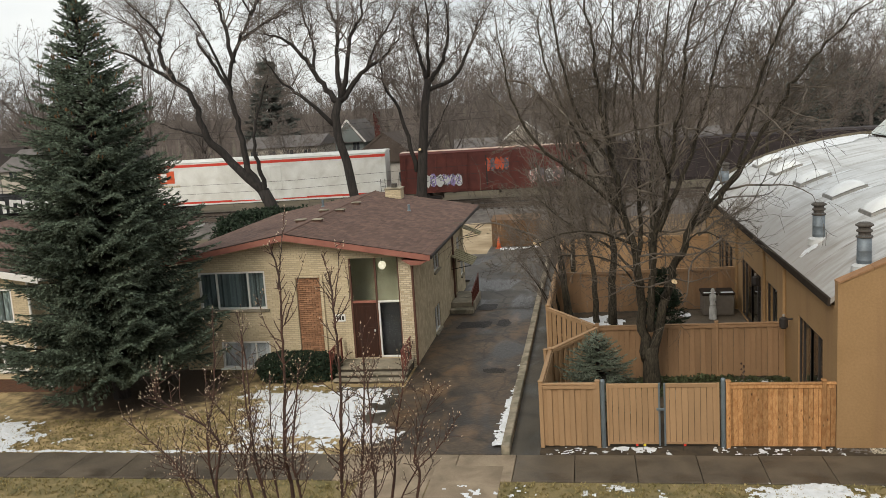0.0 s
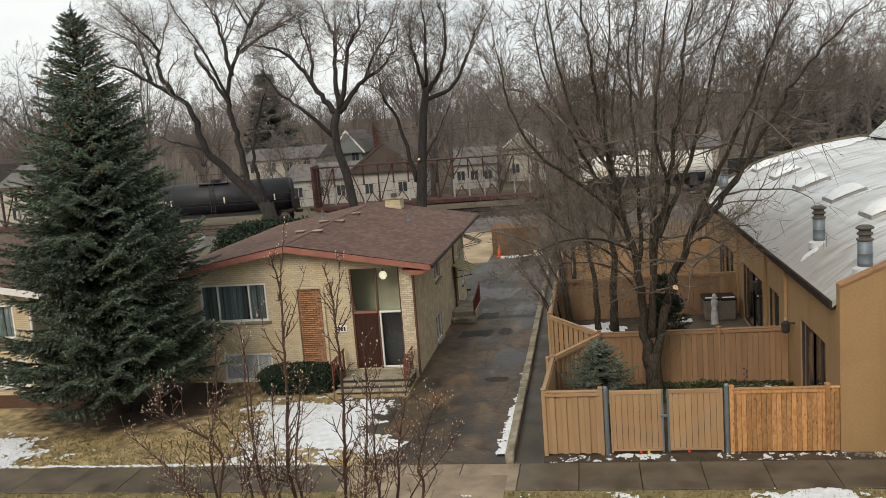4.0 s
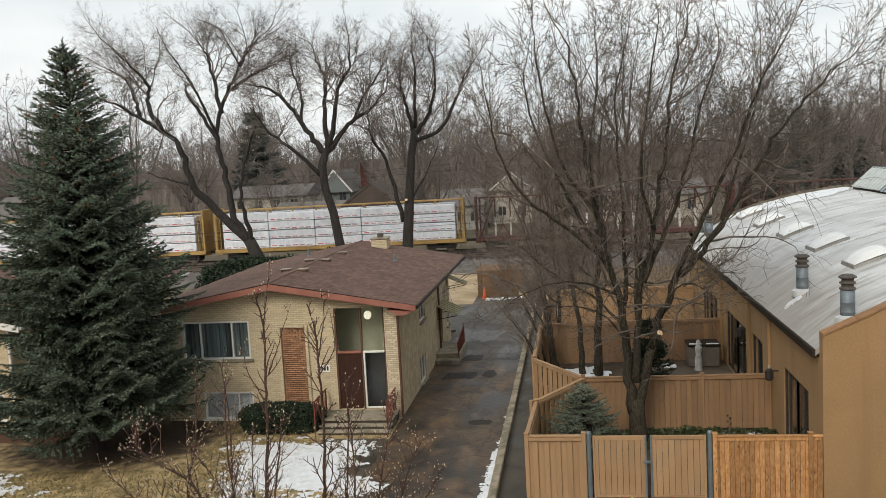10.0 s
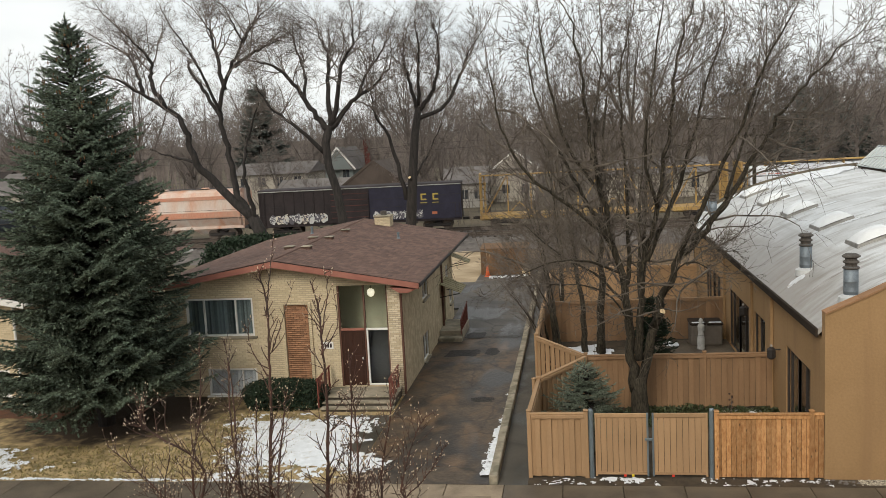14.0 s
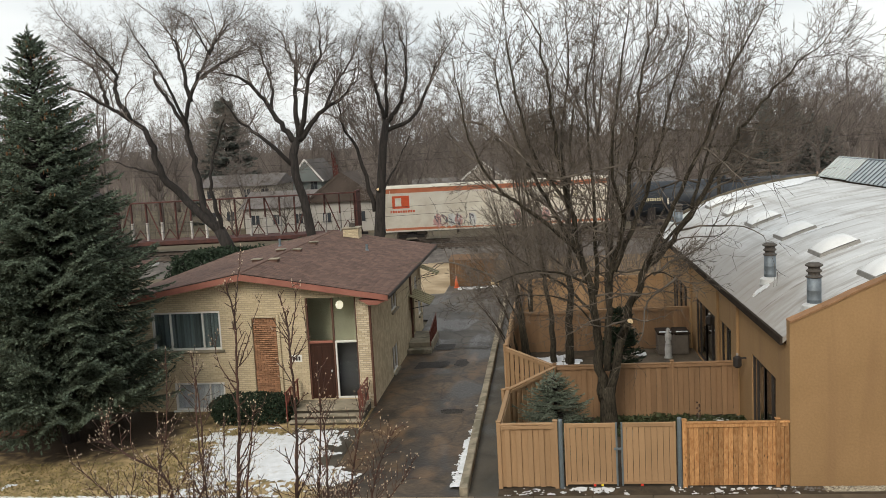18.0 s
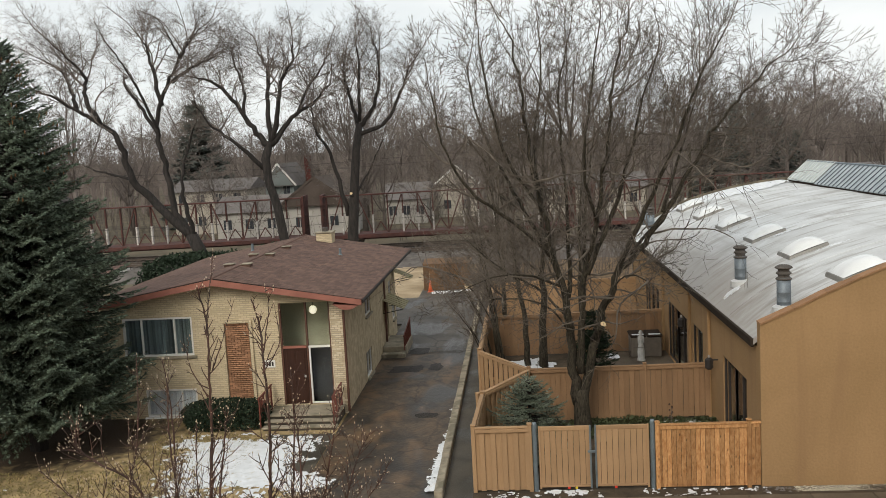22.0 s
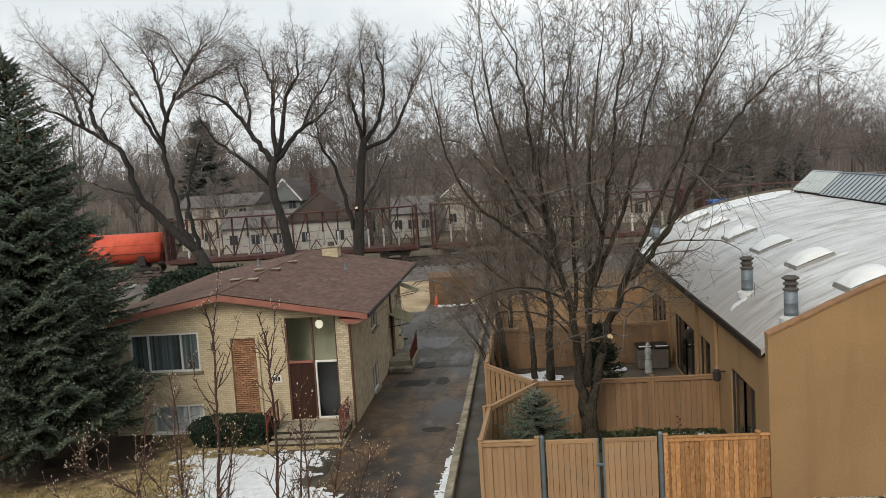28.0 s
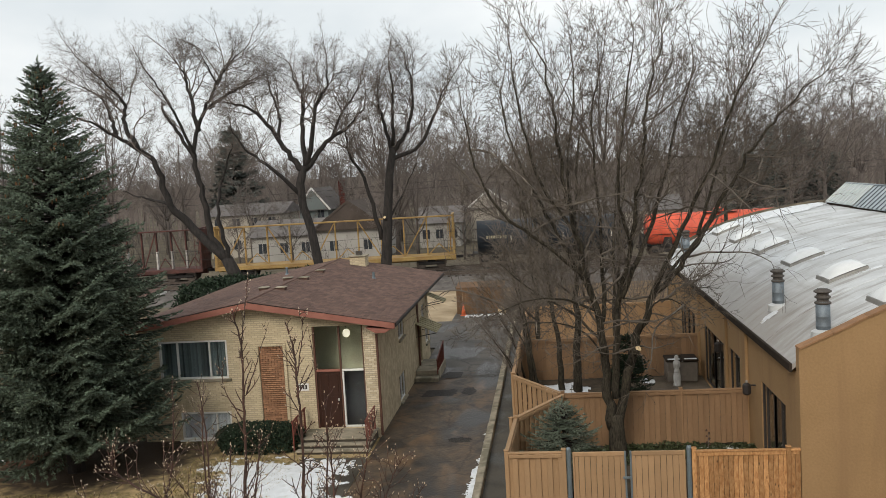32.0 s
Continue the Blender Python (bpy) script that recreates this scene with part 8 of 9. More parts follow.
def spruce(name, loc, hgt, label, seed, outline, gap=0.34, k=1.0, mats=("spruce", "sprucetip"), cone_share=0.55, low=0.2):
    """A conical spruce of flat boughs with upturned tips, bare inside, with brown cones near the top."""
    r = random.Random(seed)
    t = thing(name, loc, label, "tree")
    ox, oy, oz = loc
    part("trunk", MB().tube([(ox, oy, -0.1), (ox, oy, hgt * 0.5), (ox, oy, hgt)], [hgt * 0.022, hgt * 0.012, 0.01], 10), M["bark2"], t)

    def reach(z):
        for (z0, a), (z1, b) in zip(outline, outline[1:]):
            if z <= z1:
                return a + (b - a) * max(0.0, z - z0) / (z1 - z0)
        return 0.1

    old, fresh, wood, cones = MB(), MB(), MB(), MB()

    def shoot(p, d, ln, tip):
        """A twig set all round with short stiff needles."""
        mb = fresh if tip else old
        n = 11
        s = (0.075 if tip else 0.085) * k
        for i in range(n):
            q = rand_perp(d, r)
            base = p + d * ln * (i / n)
            w = d.cross(q) * 0.017 * k
            mb.add([base - w, base + w, base + d * s * 0.8 + q * s * 0.8], [(0, 1, 2)])
        e = rand_perp(d, r) * 0.014
        mb.add([p - e, p + e, p + d * (ln + 0.06)], [(0, 1, 2)])

    z = low
    while z < hgt - 0.25 * k:
        f = z / hgt
        R = reach(z)
        n = max(9 if f > 0.6 else 7, int(5 + 2.7 * R))
        turn = r.random() * 6.28
        for bough in range(n):
            a = turn + 2 * math.pi * (bough + r.uniform(-0.3, 0.3)) / n
            zz = z + r.uniform(-0.3, 0.3) * k * (1 - 0.6 * f)
            L = max(0.16 * k, R * r.uniform(0.72, 1.1) - 0.1 * k)
            if r.random() < 0.12:
                L *= 0.8
            out = Vector((math.cos(a), math.sin(a), 0))
            side = Vector((-out.y, out.x, 0))
            droop = -0.4 * (1 - f) + 0.42 * max(0.0, f - 0.45) * 2 + r.uniform(-0.1, 0.1)
            lift = 0.3 * (1.1 - f) + r.uniform(-0.05, 0.12)
            base = Vector((ox, oy, oz + zz - droop * 0.35 * L))
            steps = max(3, int(L / (0.17 * k)))
            line = [base + out * L * (i / steps) + Vector((0, 0, L * (droop * (i / steps) + lift * (i / steps) ** 2.4))) + side * L * 0.05 * math.sin(2.3 * i / steps + a * 7) for i in range(steps + 1)]
            wood.tube(line[::2] if steps > 5 else line, [0.035 * k * (1 - f * 0.6) * (1 - 0.85 * i / steps) + 0.006 for i in range(0, steps + 1, 2 if steps > 5 else 1)], 4, cap=False)
            for i in range(1, steps + 1):
                g = i / steps
                if g < 0.24 and L > 0.8:
                    continue
                p = line[i]
                d = (p - line[i - 1]).normalized()
                tw = min(0.9, 0.15 * k + 0.36 * L * (1.04 - g) ** 0.8) * r.uniform(0.7, 1.12)
                for sg in (-1, 1):
                    dd = (d * 0.78 + side * sg * r.uniform(0.6, 0.85) + Vector((0, 0, r.uniform(-0.22, -0.02)))).normalized()
                    m = max(1, int(tw / (0.15 * k)))
                    for q in range(m):
                        pp = p + dd * tw * q / m + Vector((0, 0, -0.05 * q * q / m))
                        shoot(pp, (dd + Vector((0, 0, r.uniform(-0.15, 0.25)))).normalized(), 0.17 * k, q >= m - 2 and r.random() < 0.8)
                        if m > 2 and r.random() < 0.5:
                            shoot(pp, (dd * 0.6 + d * 0.7 + Vector((0, 0, -0.12))).normalized(), 0.2 * k, False)
                shoot(p, (d + Vector((0, 0, 0.1))).normalized(), 0.19 * k, g > 0.7)
            if f > 0.6 and r.random() < cone_share:
                for _ in range(r.randint(1, 3)):
                    c = line[-1].lerp(line[steps // 2], r.uniform(0.0, 0.7)) + Vector((r.uniform(-0.1, 0.1), r.uniform(-0.1, 0.1), -0.03))
                    cones.lathe(c.x, c.y, [(0.004, c.z - 0.13), (0.021, c.z - 0.1), (0.026, c.z - 0.06), (0.018, c.z - 0.02), (0.004, c.z)], 6)
        z += gap * (1 - 0.42 * min(1.0, f * 1.35))
    for i in range(6):
        shoot(Vector((ox, oy, oz + hgt - (0.35 - 0.07 * i) * k)), Vector((r.uniform(-0.3, 0.3), r.uniform(-0.3, 0.3), 1)).normalized(), 0.22 * k, True)
    part("limb_wood", wood, M["bark2"], t)
    part("needles", old, M[mats[0]], t, "dark blue-green needled boughs")
    part("new_growth", fresh, M[mats[1]], t, "paler blue-green bough tips")
    if cones.f:
        part("cone_mass", cones, M["conebrown"], t, "small hanging brown cones")["kind"] = "stuff"


spruce("blue_spruce", (-16.2, 27.4, 0), 13.6, "tall dense blue spruce on the front lawn", 3,
       ((0.0, 3.2), (1.2, 3.65), (2.0, 3.95), (2.8, 3.85), (3.3, 3.2), (4.2, 3.15), (4.8, 3.55), (5.5, 3.55), (7.0, 2.95), (9.0, 2.2), (10.9, 1.5), (12.6, 0.68), (13.3, 0.33), (14.5, 0.0)), low=1.15)
spruce("young_spruce", (0.1, 25.6, 0), 2.5, "small pale blue spruce inside the fence", 9,
       ((0.0, 1.2), (0.5, 1.55), (1.1, 1.3), (1.8, 0.72), (2.3, 0.28), (2.6, 0.05)), 0.17, 0.55, ("spruce2", "spruce2"), 0.0)
conifer("young_spruce", (2.55, 31.5, 0), 3.1, 0.7, "narrow dark evergreen behind the tree trunk", 0.24, 0.9, 10, 0.12, "yew")


# ---- hedges and low plants ----
def leaf_heap(name, loc, inside, box, n, size, mname, label, category, r):
    """A mass of small leaves filling a shape."""
    mb = MB()
    k = 0
    while k < n:
        p = Vector([r.uniform(box[i], box[i + 3]) for i in range(3)])
        s = inside(p)
        if s <= 0 or (s > 0.35 and r.random() < 0.75):
            continue
        k += 1
        d = Vector((r.uniform(-1, 1), r.uniform(-1, 1), r.uniform(-0.4, 1))).normalized()
        q = rand_perp(d, r) * size * 0.4
        mb.add([p - q, p + q, p + d * size], [(0, 1, 2)])
    t = thing(name, loc, label, category)
    part("leaves", mb, M[mname], t)
    return t


def rounded(cx, cy, cz, rx, ry, rz):
    return lambda p: 1 - (abs((p.x - cx) / rx) ** 3 + abs((p.y - cy) / ry) ** 3 + abs((p.z - cz) / rz) ** 3) + 0.35 * noise.noise(p * 2.2)


rr = random.Random(77)
leaf_heap("clipped_hedge", (-10.4, 29.3, 0), rounded(-10.4, 29.3, 0.4, 1.55, 0.75, 0.55), (-12.2, 28.4, 0, -8.7, 30.2, 1.1), 9000, 0.08, "yew", "dark clipped yew hedge under the front wall", "hedge", rr)
leaf_heap("evergreen_shrub", (-19.6, 54, 0), rounded(-19.6, 54, 1.5, 4.4, 2.0, 1.9), (-24.5, 51.5, 0, -14.5, 56.5, 3.9), 15000, 0.2, "yew", "broad dark evergreen shrubs behind the house", "shrub", rr)
leaf_heap("evergreen_shrub", (-15.6, 56, 0), rounded(-15.6, 56, 1.6, 1.6, 1.6, 2.0), (-17.5, 54, 0, -13.5, 58, 4.1), 5000, 0.2, "yew", "upright dark evergreen shrub behind the house", "shrub", rr)
leaf_heap("ivy_bed", (3.2, 27.8, 0), lambda p: rounded(3.2, 27.9, 0.02, 2.9, 0.9, 0.2)(p) + 1.1 * noise.noise((p.x * 1.6, p.y * 1.6, 1.0)) - 0.15, (0.2, 26.8, 0, 6.1, 28.8, 0.34), 4200, 0.09, "ivy", "green ivy ground cover along the courtyard fence", "ivy", rr)
# ---- courtyard things ----
def courtyard_things():
    s = MB()
    s.lathe(4.85, 36.4, [(0.17, 0.06), (0.17, 0.13), (0.14, 0.15), (0.15, 0.42), (0.12, 0.66), (0.085, 0.82), (0.12, 0.93), (0.13, 1.06), (0.05, 1.13), (0.08, 1.2), (0.085, 1.26), (0.04, 1.33)], 14)
    s.box(4.72, 36.32, 0.78, 4.78, 36.42, 1.06, 0.025).box(4.92, 36.29, 0.82, 4.98, 36.39, 1.08, 0.025)
    single("garden_statue", s, M["statue"], "weathered grey cast-stone garden statue on the patio", "statue", loc=(4.85, 36.4, 0.06), smooth=True)
    t = thing("hot_tub", (5.1, 37.4, 0.06), "brown hot tub with a snow-edged cover by the fence", "hot tub")
    part("shell", cube(4.52, 36.9, 0.06, 5.78, 37.9, 0.92, 0.05), M["tub"], t)
    for x in (4.48, 5.16):
        c = part("cover", cube(x, 36.85, 0.92, x + 0.66, 37.95, 1.02, 0.04), M["edge"], t)
        part("snow_cap", cube(x + 0.08, 36.88, 1.021, x + 0.58, 37.02, 1.05, 0.014), M["snow"], c)
    g = thing("kettle_grill", (3.3, 36.9, 0.06), "black kettle barbecue grill on thin legs", "grill")
    part("bowl", MB().lathe(3.3, 36.9, [(0.08, 0.62), (0.24, 0.72), (0.29, 0.85), (0.29, 0.87)], 16), M["dark"], g, smooth=True)
    part("lid", MB().lathe(3.3, 36.9, [(0.3, 0.87), (0.27, 1.0), (0.15, 1.1), (0.03, 1.13)], 16), M["dark"], g, smooth=True)
    for k in range(3):
        a = k * 2.09
        part("leg", MB().tube([(3.3 + 0.1 * math.cos(a), 36.9 + 0.1 * math.sin(a), 0.68), (3.3 + 0.3 * math.cos(a), 36.9 + 0.3 * math.sin(a), 0.06)], [0.012, 0.012], 6), M["dark"], g)
    single("boulder", MB().lathe(2.35, 26.9, [(0.16, -0.02), (0.2, 0.1), (0.17, 0.22), (0.06, 0.28)], 9), M["curb"], "rounded pale garden boulder", "rock", loc=(2.35, 26.9, 0))
    for x, n, m in ((1.02, "marker_flag", "flagr"), (1.22, "marker_flag", "flagy"), (2.25, "marker_flag", "flagr")):
        f = thing(n, (x, 22.75, 0), "small %s utility marker flag in the soil" % ("red" if m == "flagr" else "yellow"), "flag", "marker flags")
        part("wire", cube(x - 0.004, 22.746, 0, x + 0.004, 22.754, 0.22), M["dark"], f)
        part("flag", cube(x, 22.747, 0.14, x + 0.07, 22.753, 0.2), M[m], f)
    d = thing("dry_flower_stalk", (4.5, 27.3, 0), "brown dried flower stalk in the ivy", "plant")
    part("stalk", MB().tube([(4.5, 27.3, 0), (4.52, 27.3, 0.9)], [0.012, 0.008], 5), M["twig"], d)
    for k in range(9):
        z = 0.45 + k * 0.06
        part("seed_head", MB().lathe(4.51 + 0.05 * math.sin(k * 2.2), 27.3 + 0.05 * math.cos(k * 2.2), [(0.01, z), (0.035, z + 0.03), (0.01, z + 0.06)], 6), M["redtwig"], d)
    b = thing("board_bin", (-5.0, 56.5, 0), "brown board bin enclosure at the end of the lot", "bin enclosure")
    for k in range(16):
        x = -6.2 + k * 0.19
        part("board", cube(x, 56.4, 0.02, x + 0.18, 56.43, 1.7 + 0.02 * (k % 2), 0.005), M["binwood"], b)
    for k in range(11):
        y = 56.45 + k * 0.19
        part("board", cube(-6.22, y, 0.02, -6.19, y + 0.18, 1.68, 0.005), M["binwood"], b)
    part("lid", MB().hexa([(-6.25, 56.4, 1.7), (-3.13, 56.4, 1.7), (-3.13, 58.4, 1.7), (-6.25, 58.4, 1.7)], [(-6.25, 56.4, 1.74), (-3.13, 56.4, 1.74), (-3.13, 58.4, 1.86), (-6.25, 58.4, 1.86)]), M["binwood"], b)
    c = thing("traffic_cone", (-5.75, 55.9, 0), "orange plastic traffic cone with a square base", "traffic cone")
    part("base", cube(-5.95, 55.7, 0.01, -5.55, 56.1, 0.06, 0.015), M["cone"], c)
    part("body", MB().lathe(-5.75, 55.9, [(0.15, 0.06), (0.1, 0.35), (0.035, 0.8)], 14), M["cone"], c, smooth=True)
    l = thing("cut_log", (-3.25, 55.7, 0), "short sawn log with a pale cut end", "log")
    part("bark", MB().tube([(-3.25, 55.6, 0.32), (-3.1, 56.3, 0.32)], [0.31, 0.3], 12), M["bark"], l)
    part("cut_face", MB().tube([(-3.25, 55.595, 0.32), (-3.252, 55.58, 0.32)], [0.29, 0.285], 14), M["cut"], l)


courtyard_things()


# ---- houses beyond the railway ----
def far_house(x0, x1, y0, y1, wall_h, ridge, wall, roof, label, along="x", wins=3, storeys=1, chimney=None, dark_gable=False):
    h = thing("house", ((x0 + x1) / 2, y0, 0), label, "house", "houses beyond the railway")
    part("wall", cube(x0, y0, -0.1, x1, y1, wall_h), M[wall], h)
    o = 0.5
    mb = MB()
    if along == "x":
        ym = (y0 + y1) / 2
        mb.add([(x0 - o, y0 - o, wall_h - 0.1), (x1 + o, y0 - o, wall_h - 0.1), (x1 + o, y1 + o, wall_h - 0.1), (x0 - o, y1 + o, wall_h - 0.1), (x0 - o, ym, ridge), (x1 + o, ym, ridge)], [(0, 1, 5, 4), (2, 3, 4, 5), (1, 2, 5), (3, 0, 4), (3, 2, 1, 0)])
    else:
        xm = (x0 + x1) / 2
        mb.add([(x0 - o, y0 - o, wall_h - 0.1), (x1 + o, y0 - o, wall_h - 0.1), (x1 + o, y1 + o, wall_h - 0.1), (x0 - o, y1 + o, wall_h - 0.1), (xm, y0 - o, ridge), (xm, y1 + o, ridge)], [(0, 4, 5, 3), (1, 2, 5, 4), (0, 1, 4), (2, 3, 5), (3, 2, 1, 0)])
        part("gable", MB().add([(x0, y0 - o - 0.03, wall_h), (x1, y0 - o - 0.03, wall_h), (xm, y0 - o - 0.03, ridge - 0.25), (x0, y0 - o - 0.01, wall_h), (x1, y0 - o - 0.01, wall_h), (xm, y0 - o - 0.01, ridge - 0.25)], [(0, 1, 2), (5, 4, 3)]), M[roof if dark_gable else wall], h)
        for s, xa in ((1, x0 - o), (-1, x1 + o)):
            part("barge_board", MB().beam((xa, y0 - o - 0.06, wall_h - 0.1), (xm, y0 - o - 0.06, ridge), 0.1, 0.22), M[roof if dark_gable else "white"], h)
    part("roof", mb, M[roof], h)
    for s in range(storeys):
        for i in range(wins):
            w = (x1 - x0) / wins
            cx = x0 + w * (i + 0.5)
            z = 0.9 + s * 2.7
            ww = part("window", cube(cx - 0.55, y0 - 0.06, z, cx + 0.55, y0 - 0.005, z + 1.3, 0.01), M[wall], h)
            for k in (-1, 1):
                part("pane", cube(cx + k * 0.25 - 0.21, y0 - 0.075, z + 0.1, cx + k * 0.25 + 0.21, y0 - 0.061, z + 1.2), M["navy"], ww)
    if chimney:
        part("chimney", cube(chimney - 0.4, (y0 + y1) / 2, wall_h, chimney + 0.4, (y0 + y1) / 2 + 0.8, ridge + 0.9), M["boxred"], h)
    return h


far_house(-34, -26.4, 98, 106, 3.0, 4.6, "sidingw", "roofgrey", "low white house wing beside the railway", "x", 3, 1)
far_house(-26.2, -18.4, 97.5, 107, 3.4, 6.5, "sidingw", "roofbrown", "white house with a steep dark brown roof", "y", 2, 1, dark_gable=True)
far_house(-42, -32.8, 106, 114, 5.3, 6.5, "sidingb", "roofgrey", "two-storey beige house with a shallow grey roof", "x", 4, 2)
far_house(-34.4, -30.4, 120, 130, 4.9, 7.9, "sidingg", "roofgrey", "grey-green gabled house behind the railway", "y", 2, 2, chimney=-29.5)
far_house(-66, -53, 92, 102, 4.8, 7.0, "sidingb", "roofgrey", "beige two-storey house beyond the spruce", "x", 4, 2)
far_house(-82, -69, 96, 106, 4.8, 7.2, "sidingw", "roofdark", "white house beyond the spruce", "x", 4, 2)
far_house(-10.2, -5.2, 115, 125, 4.2, 6.5, "sidingb", "roofgrey", "beige cottage with white barge boards", "y", 2, 1)
far_house(-16, -11, 108, 116, 3.0, 4.8, "sidingw", "roofgrey", "small pale bungalow behind the railway", "x", 3, 1)
far_house(4, 16, 112, 120, 3.0, 4.6, "sidingb", "roofgrey", "low beige house behind the trees", "x", 4, 1)
far_house(28, 58, 120, 130, 3.3, 3.9, "sidingw", "roofgrey", "long low white flat-roofed building", "x", 9, 1)
far_house(48.5, 60, 108, 118, 4.9, 7.2, "sidingg", "roofgrey", "grey house behind the stucco block", "x", 3, 1)


# ---- woods ----
def wood_tree(hgt, rad, seed, spread=1.0):
    def build(a, b, r):
        sp = [None, (5, 0.64, 0.8, 2, 3, 0.3, 0.05), (4, 0.66, 0.9, 1, 3, 0.32, 0.04), (5, 0.66, 0.8, 1, 1, 0.3, 0.03), (0, 0, 0.7, 1, 1, 0.3, 0.03)]
        n = 5
        a.tube([(0, 0, -0.2), (0.1, 0, hgt * 0.2), (0, 0.1, hgt * 0.42)], [rad, rad * 0.8, rad * 0.62], 6)
        for k in range(n):
            ang = k * 2 * math.pi / n + r.uniform(-0.4, 0.4)
            ox, oy = math.cos(ang) * hgt * 0.3 * spread, math.sin(ang) * hgt * 0.3 * spread
            z = hgt * r.uniform(0.22, 0.42)
            limb(a, b, [(0, 0, z), (ox * 0.4, oy * 0.4, z + hgt * 0.16), (ox * r.uniform(0.7, 1.2), oy, hgt * r.uniform(0.68, 0.86))], rad * 0.42, rad * 0.12, sp, r, 5, hgt * 0.2, 0.2, 0.85)
        limb(a, b, [(0, 0.1, hgt * 0.4), (0.3, 0, hgt * 0.62), (0.1, 0.2, hgt * 0.88)], rad * 0.5, rad * 0.12, sp, r, 7, hgt * 0.2, 0.15, 0.85)
    return build


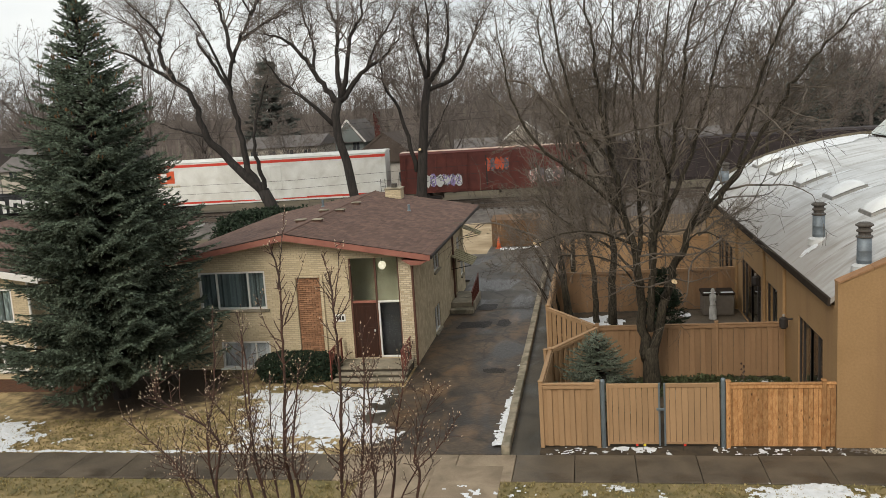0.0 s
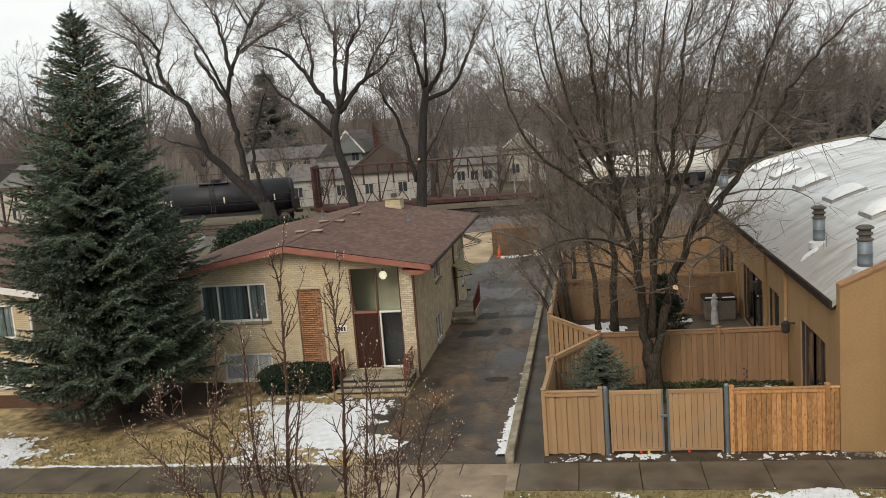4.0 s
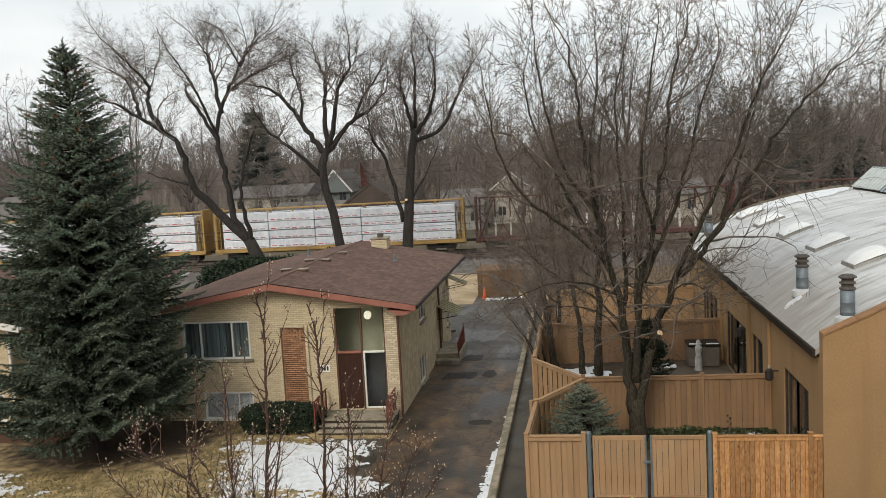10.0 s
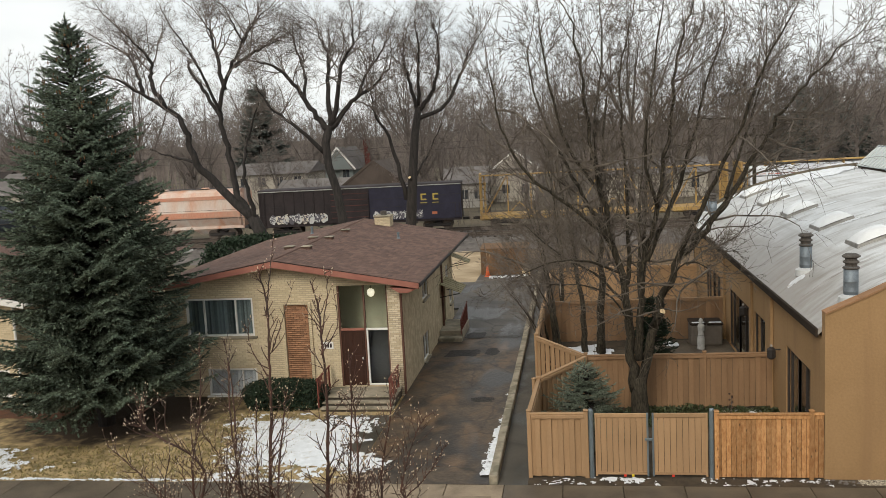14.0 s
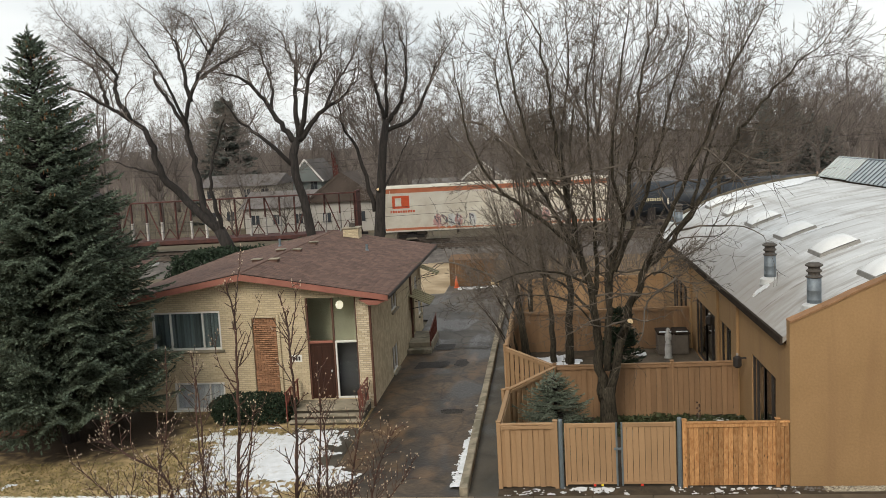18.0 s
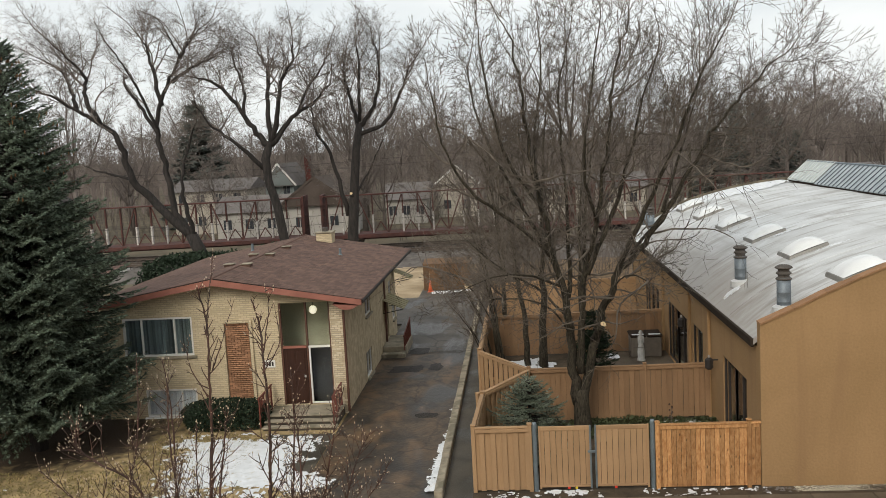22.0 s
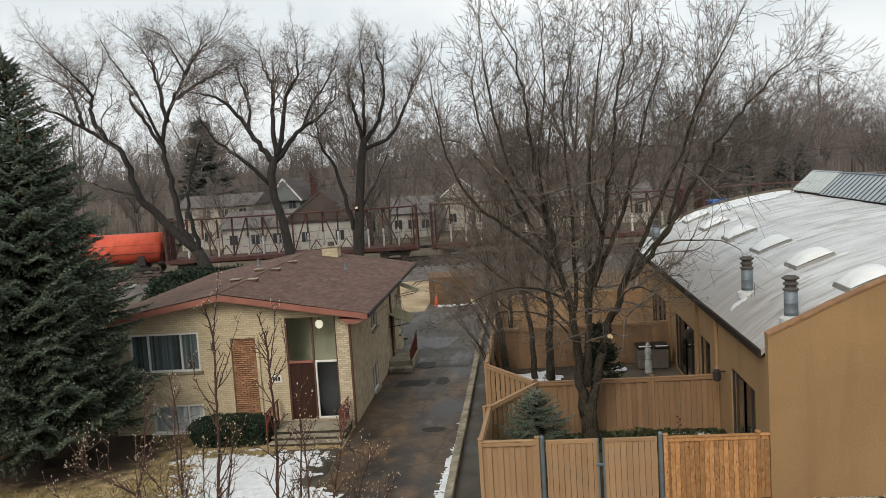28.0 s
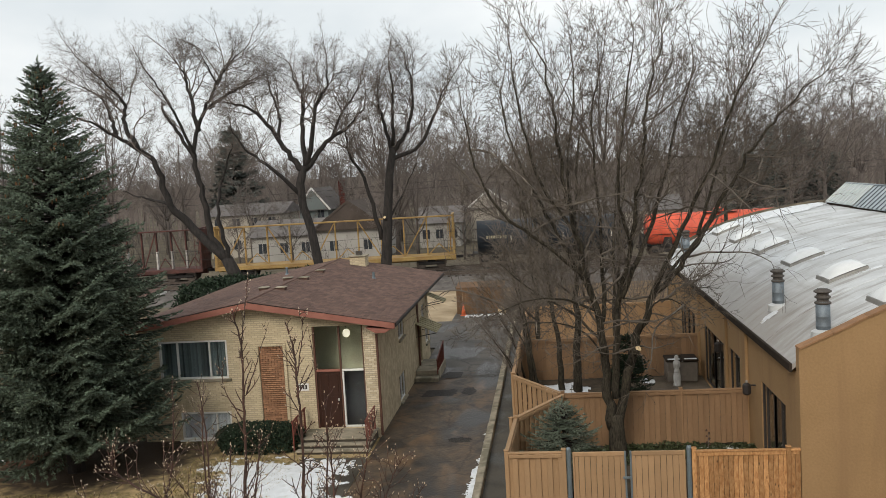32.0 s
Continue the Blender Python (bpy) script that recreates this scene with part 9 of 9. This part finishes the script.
def build_woods():
    THIN[0] = 0.022
    protos = []
    for k, (hgt, rad) in enumerate(((15, 0.3), (17, 0.34), (13, 0.26), (19, 0.38), (11, 0.2))):
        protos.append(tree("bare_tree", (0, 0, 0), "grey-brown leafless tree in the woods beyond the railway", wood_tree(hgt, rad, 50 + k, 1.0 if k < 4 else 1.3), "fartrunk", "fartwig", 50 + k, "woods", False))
    r = random.Random(101)
    spots = []
    for y0, y1, n, x in ((90, 110, 26, 85), (112, 135, 40, 105), (135, 170, 52, 130), (170, 235, 60, 170)):
        for _ in range(n):
            spots.append((r.uniform(-x, x), r.uniform(y0, y1)))
    for i, (x, y) in enumerate(spots):
        if y < 114 and -32 < x < -8 and y > 96:
            y += 22
        p = protos[i % len(protos)]
        s = r.uniform(0.75, 1.15)
        m = pose(x, y, -0.1, 0, 0, r.uniform(0, 360))
        if i < len(protos):
            p.matrix_basis = m
        else:
            c = copy_thing(p, m)
            c.scale = (s, s, s)
    for x, y, s in ((-33, 91, 0.7), (-27.5, 92, 0.6), (-16.8, 92, 0.7), (-14, 93, 0.8), (-9, 92, 0.75), (-4, 93, 0.8), (3, 92, 0.9), (9, 93, 0.8), (16, 92, 0.9), (23, 93, 0.8), (29, 92, 0.9)):
        c = copy_thing(protos[int(x) % 2 * 2 + 2], pose(x, y, -0.1, 0, 0, x * 37))
        c.scale = (s, s, s)
    # brush along the far side of the railway
    mb = MB()
    for _ in range(3000):
        x, y = r.uniform(-110, 110), r.uniform(88, 150)
        h = r.uniform(1.0, 4.5)
        p = Vector((x, y, -0.1))
        q, _ = twig_line(p, Vector((r.uniform(-0.4, 0.4), r.uniform(-0.3, 0.3), 1)).normalized(), h, 3, r, 0.25, 0.05)
        mb.tube(q, [0.03, 0.025, 0.018, 0.01], 3, cap=False)
        for k in (1, 2, 3):
            q2, _ = twig_line(q[k], Vector((r.uniform(-1, 1), r.uniform(-1, 1), 0.8)).normalized(), h * 0.35, 2, r, 0.2, 0.05)
            mb.tube(q2, [0.016, 0.012, 0.008], 3, cap=False)
    for _ in range(420):
        x, y = r.uniform(-2.2, 9), r.uniform(49, 69)
        if y < 58 and x > -0.5:
            x = r.uniform(-2.2, -0.4)
        h = r.uniform(0.8, 3.0)
        q, _ = twig_line(Vector((x, y, -0.05)), Vector((r.uniform(-0.4, 0.4), r.uniform(-0.3, 0.3), 1)).normalized(), h, 3, r, 0.25, 0.05)
        mb.tube(q, [0.022, 0.018, 0.013, 0.008], 3, cap=False)
        for k in (1, 2, 2, 3):
            q2, _ = twig_line(q[k], Vector((r.uniform(-1, 1), r.uniform(-1, 1), 0.8)).normalized(), h * 0.4, 2, r, 0.2, 0.05)
            mb.tube(q2, [0.012, 0.009, 0.006], 3, cap=False)
    single("brushwood", mb, M["fartwig"], "tangled bare brush along the railway", "brush", "stuff")
    # far trees, too many and too distant to tell apart
    mb = MB()
    for _ in range(2600):
        y = r.uniform(150, 290)
        x = r.uniform(-1.0, 1.0) * y * 0.95
        h = r.uniform(8, 16)
        mb.add([(x - 0.16, y, -0.2), (x + 0.16, y, -0.2), (x, y, h)], [(0, 1, 2)])
        for k in range(18):
            z = h * r.uniform(0.2, 0.92)
            ln = r.uniform(1.5, 4.2) * (1.25 - z / h)
            s, up = r.choice((-1, 1)) * r.uniform(0.25, 1.0), r.uniform(0.4, 1.2)
            mb.add([(x, y, z - 0.07), (x, y, z + 0.07), (x + s * ln, y + r.uniform(-1, 1), z + up * ln)], [(0, 1, 2)])
    single("far_woods", mb, M["farbelt"], "distant belt of bare woods with haze put into its colour", "woods", "stuff")
    for x, y, h, w in ((-30, 132, 13, 2.6), (-42, 116, 16.5, 4.0), (30.5, 114, 12.5, 2.6), (33.5, 117, 10.5, 2.8), (26, 120, 9.5, 2.6), (64, 108, 10, 2.2), (37, 120, 9, 2.4)):
        if x == -30:
            x, y = 30, 124
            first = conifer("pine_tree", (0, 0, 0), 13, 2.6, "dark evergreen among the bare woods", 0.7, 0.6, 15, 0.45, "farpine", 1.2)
            first.matrix_basis = pose(x, y, -0.1)
        else:
            c = copy_thing(first, pose(x, y, -0.1, 0, 0, x * 7))
            c.scale = (h / 9, h / 9, h / 13)


# belt and pines are lightened in colour to carry the distance haze
M["farbelt"] = mat("hazed_distant_woods", (0.21, 0.175, 0.16), 0.95, 0.25, 0.15, 1.5, 0.0, col2=(0.135, 0.113, 0.106), stretch=(1, 1, 0.25))
M["farpine"] = mat("hazed_pine_needles", (0.105, 0.115, 0.103), 0.9, 0.3, 0.3, 5, 0.0, isl=0.25)
build_woods()


# ---- wires ----
def wires():
    p = thing("utility_pole", (13.5, 70.5, 0), "grey wooden utility pole with a cross-arm", "utility pole")
    part("pole", MB().lathe(13.5, 70.5, [(0.16, -0.2), (0.13, 8.4)], 10), M["bark"], p)
    part("cross_arm", cube(12.6, 70.45, 7.8, 14.4, 70.55, 7.95), M["bark"], p)
    for k, (y, z) in enumerate(((71.5, 4.2), (71.5, 3.5), (86.5, 7.6), (86.5, 8.2))):
        w = MB()
        pts = [(-120 + 12 * i, y + 0.08 * (-120 + 12 * i), z + 0.35 * math.cos(i * math.pi / 2.5)) for i in range(21)]
        w.tube(pts, [0.012] * 21, 4)
        single("overhead_wire", w, M["dark"], "thin dark overhead wire along the railway", "wire", group="overhead wires")


wires()

motions()
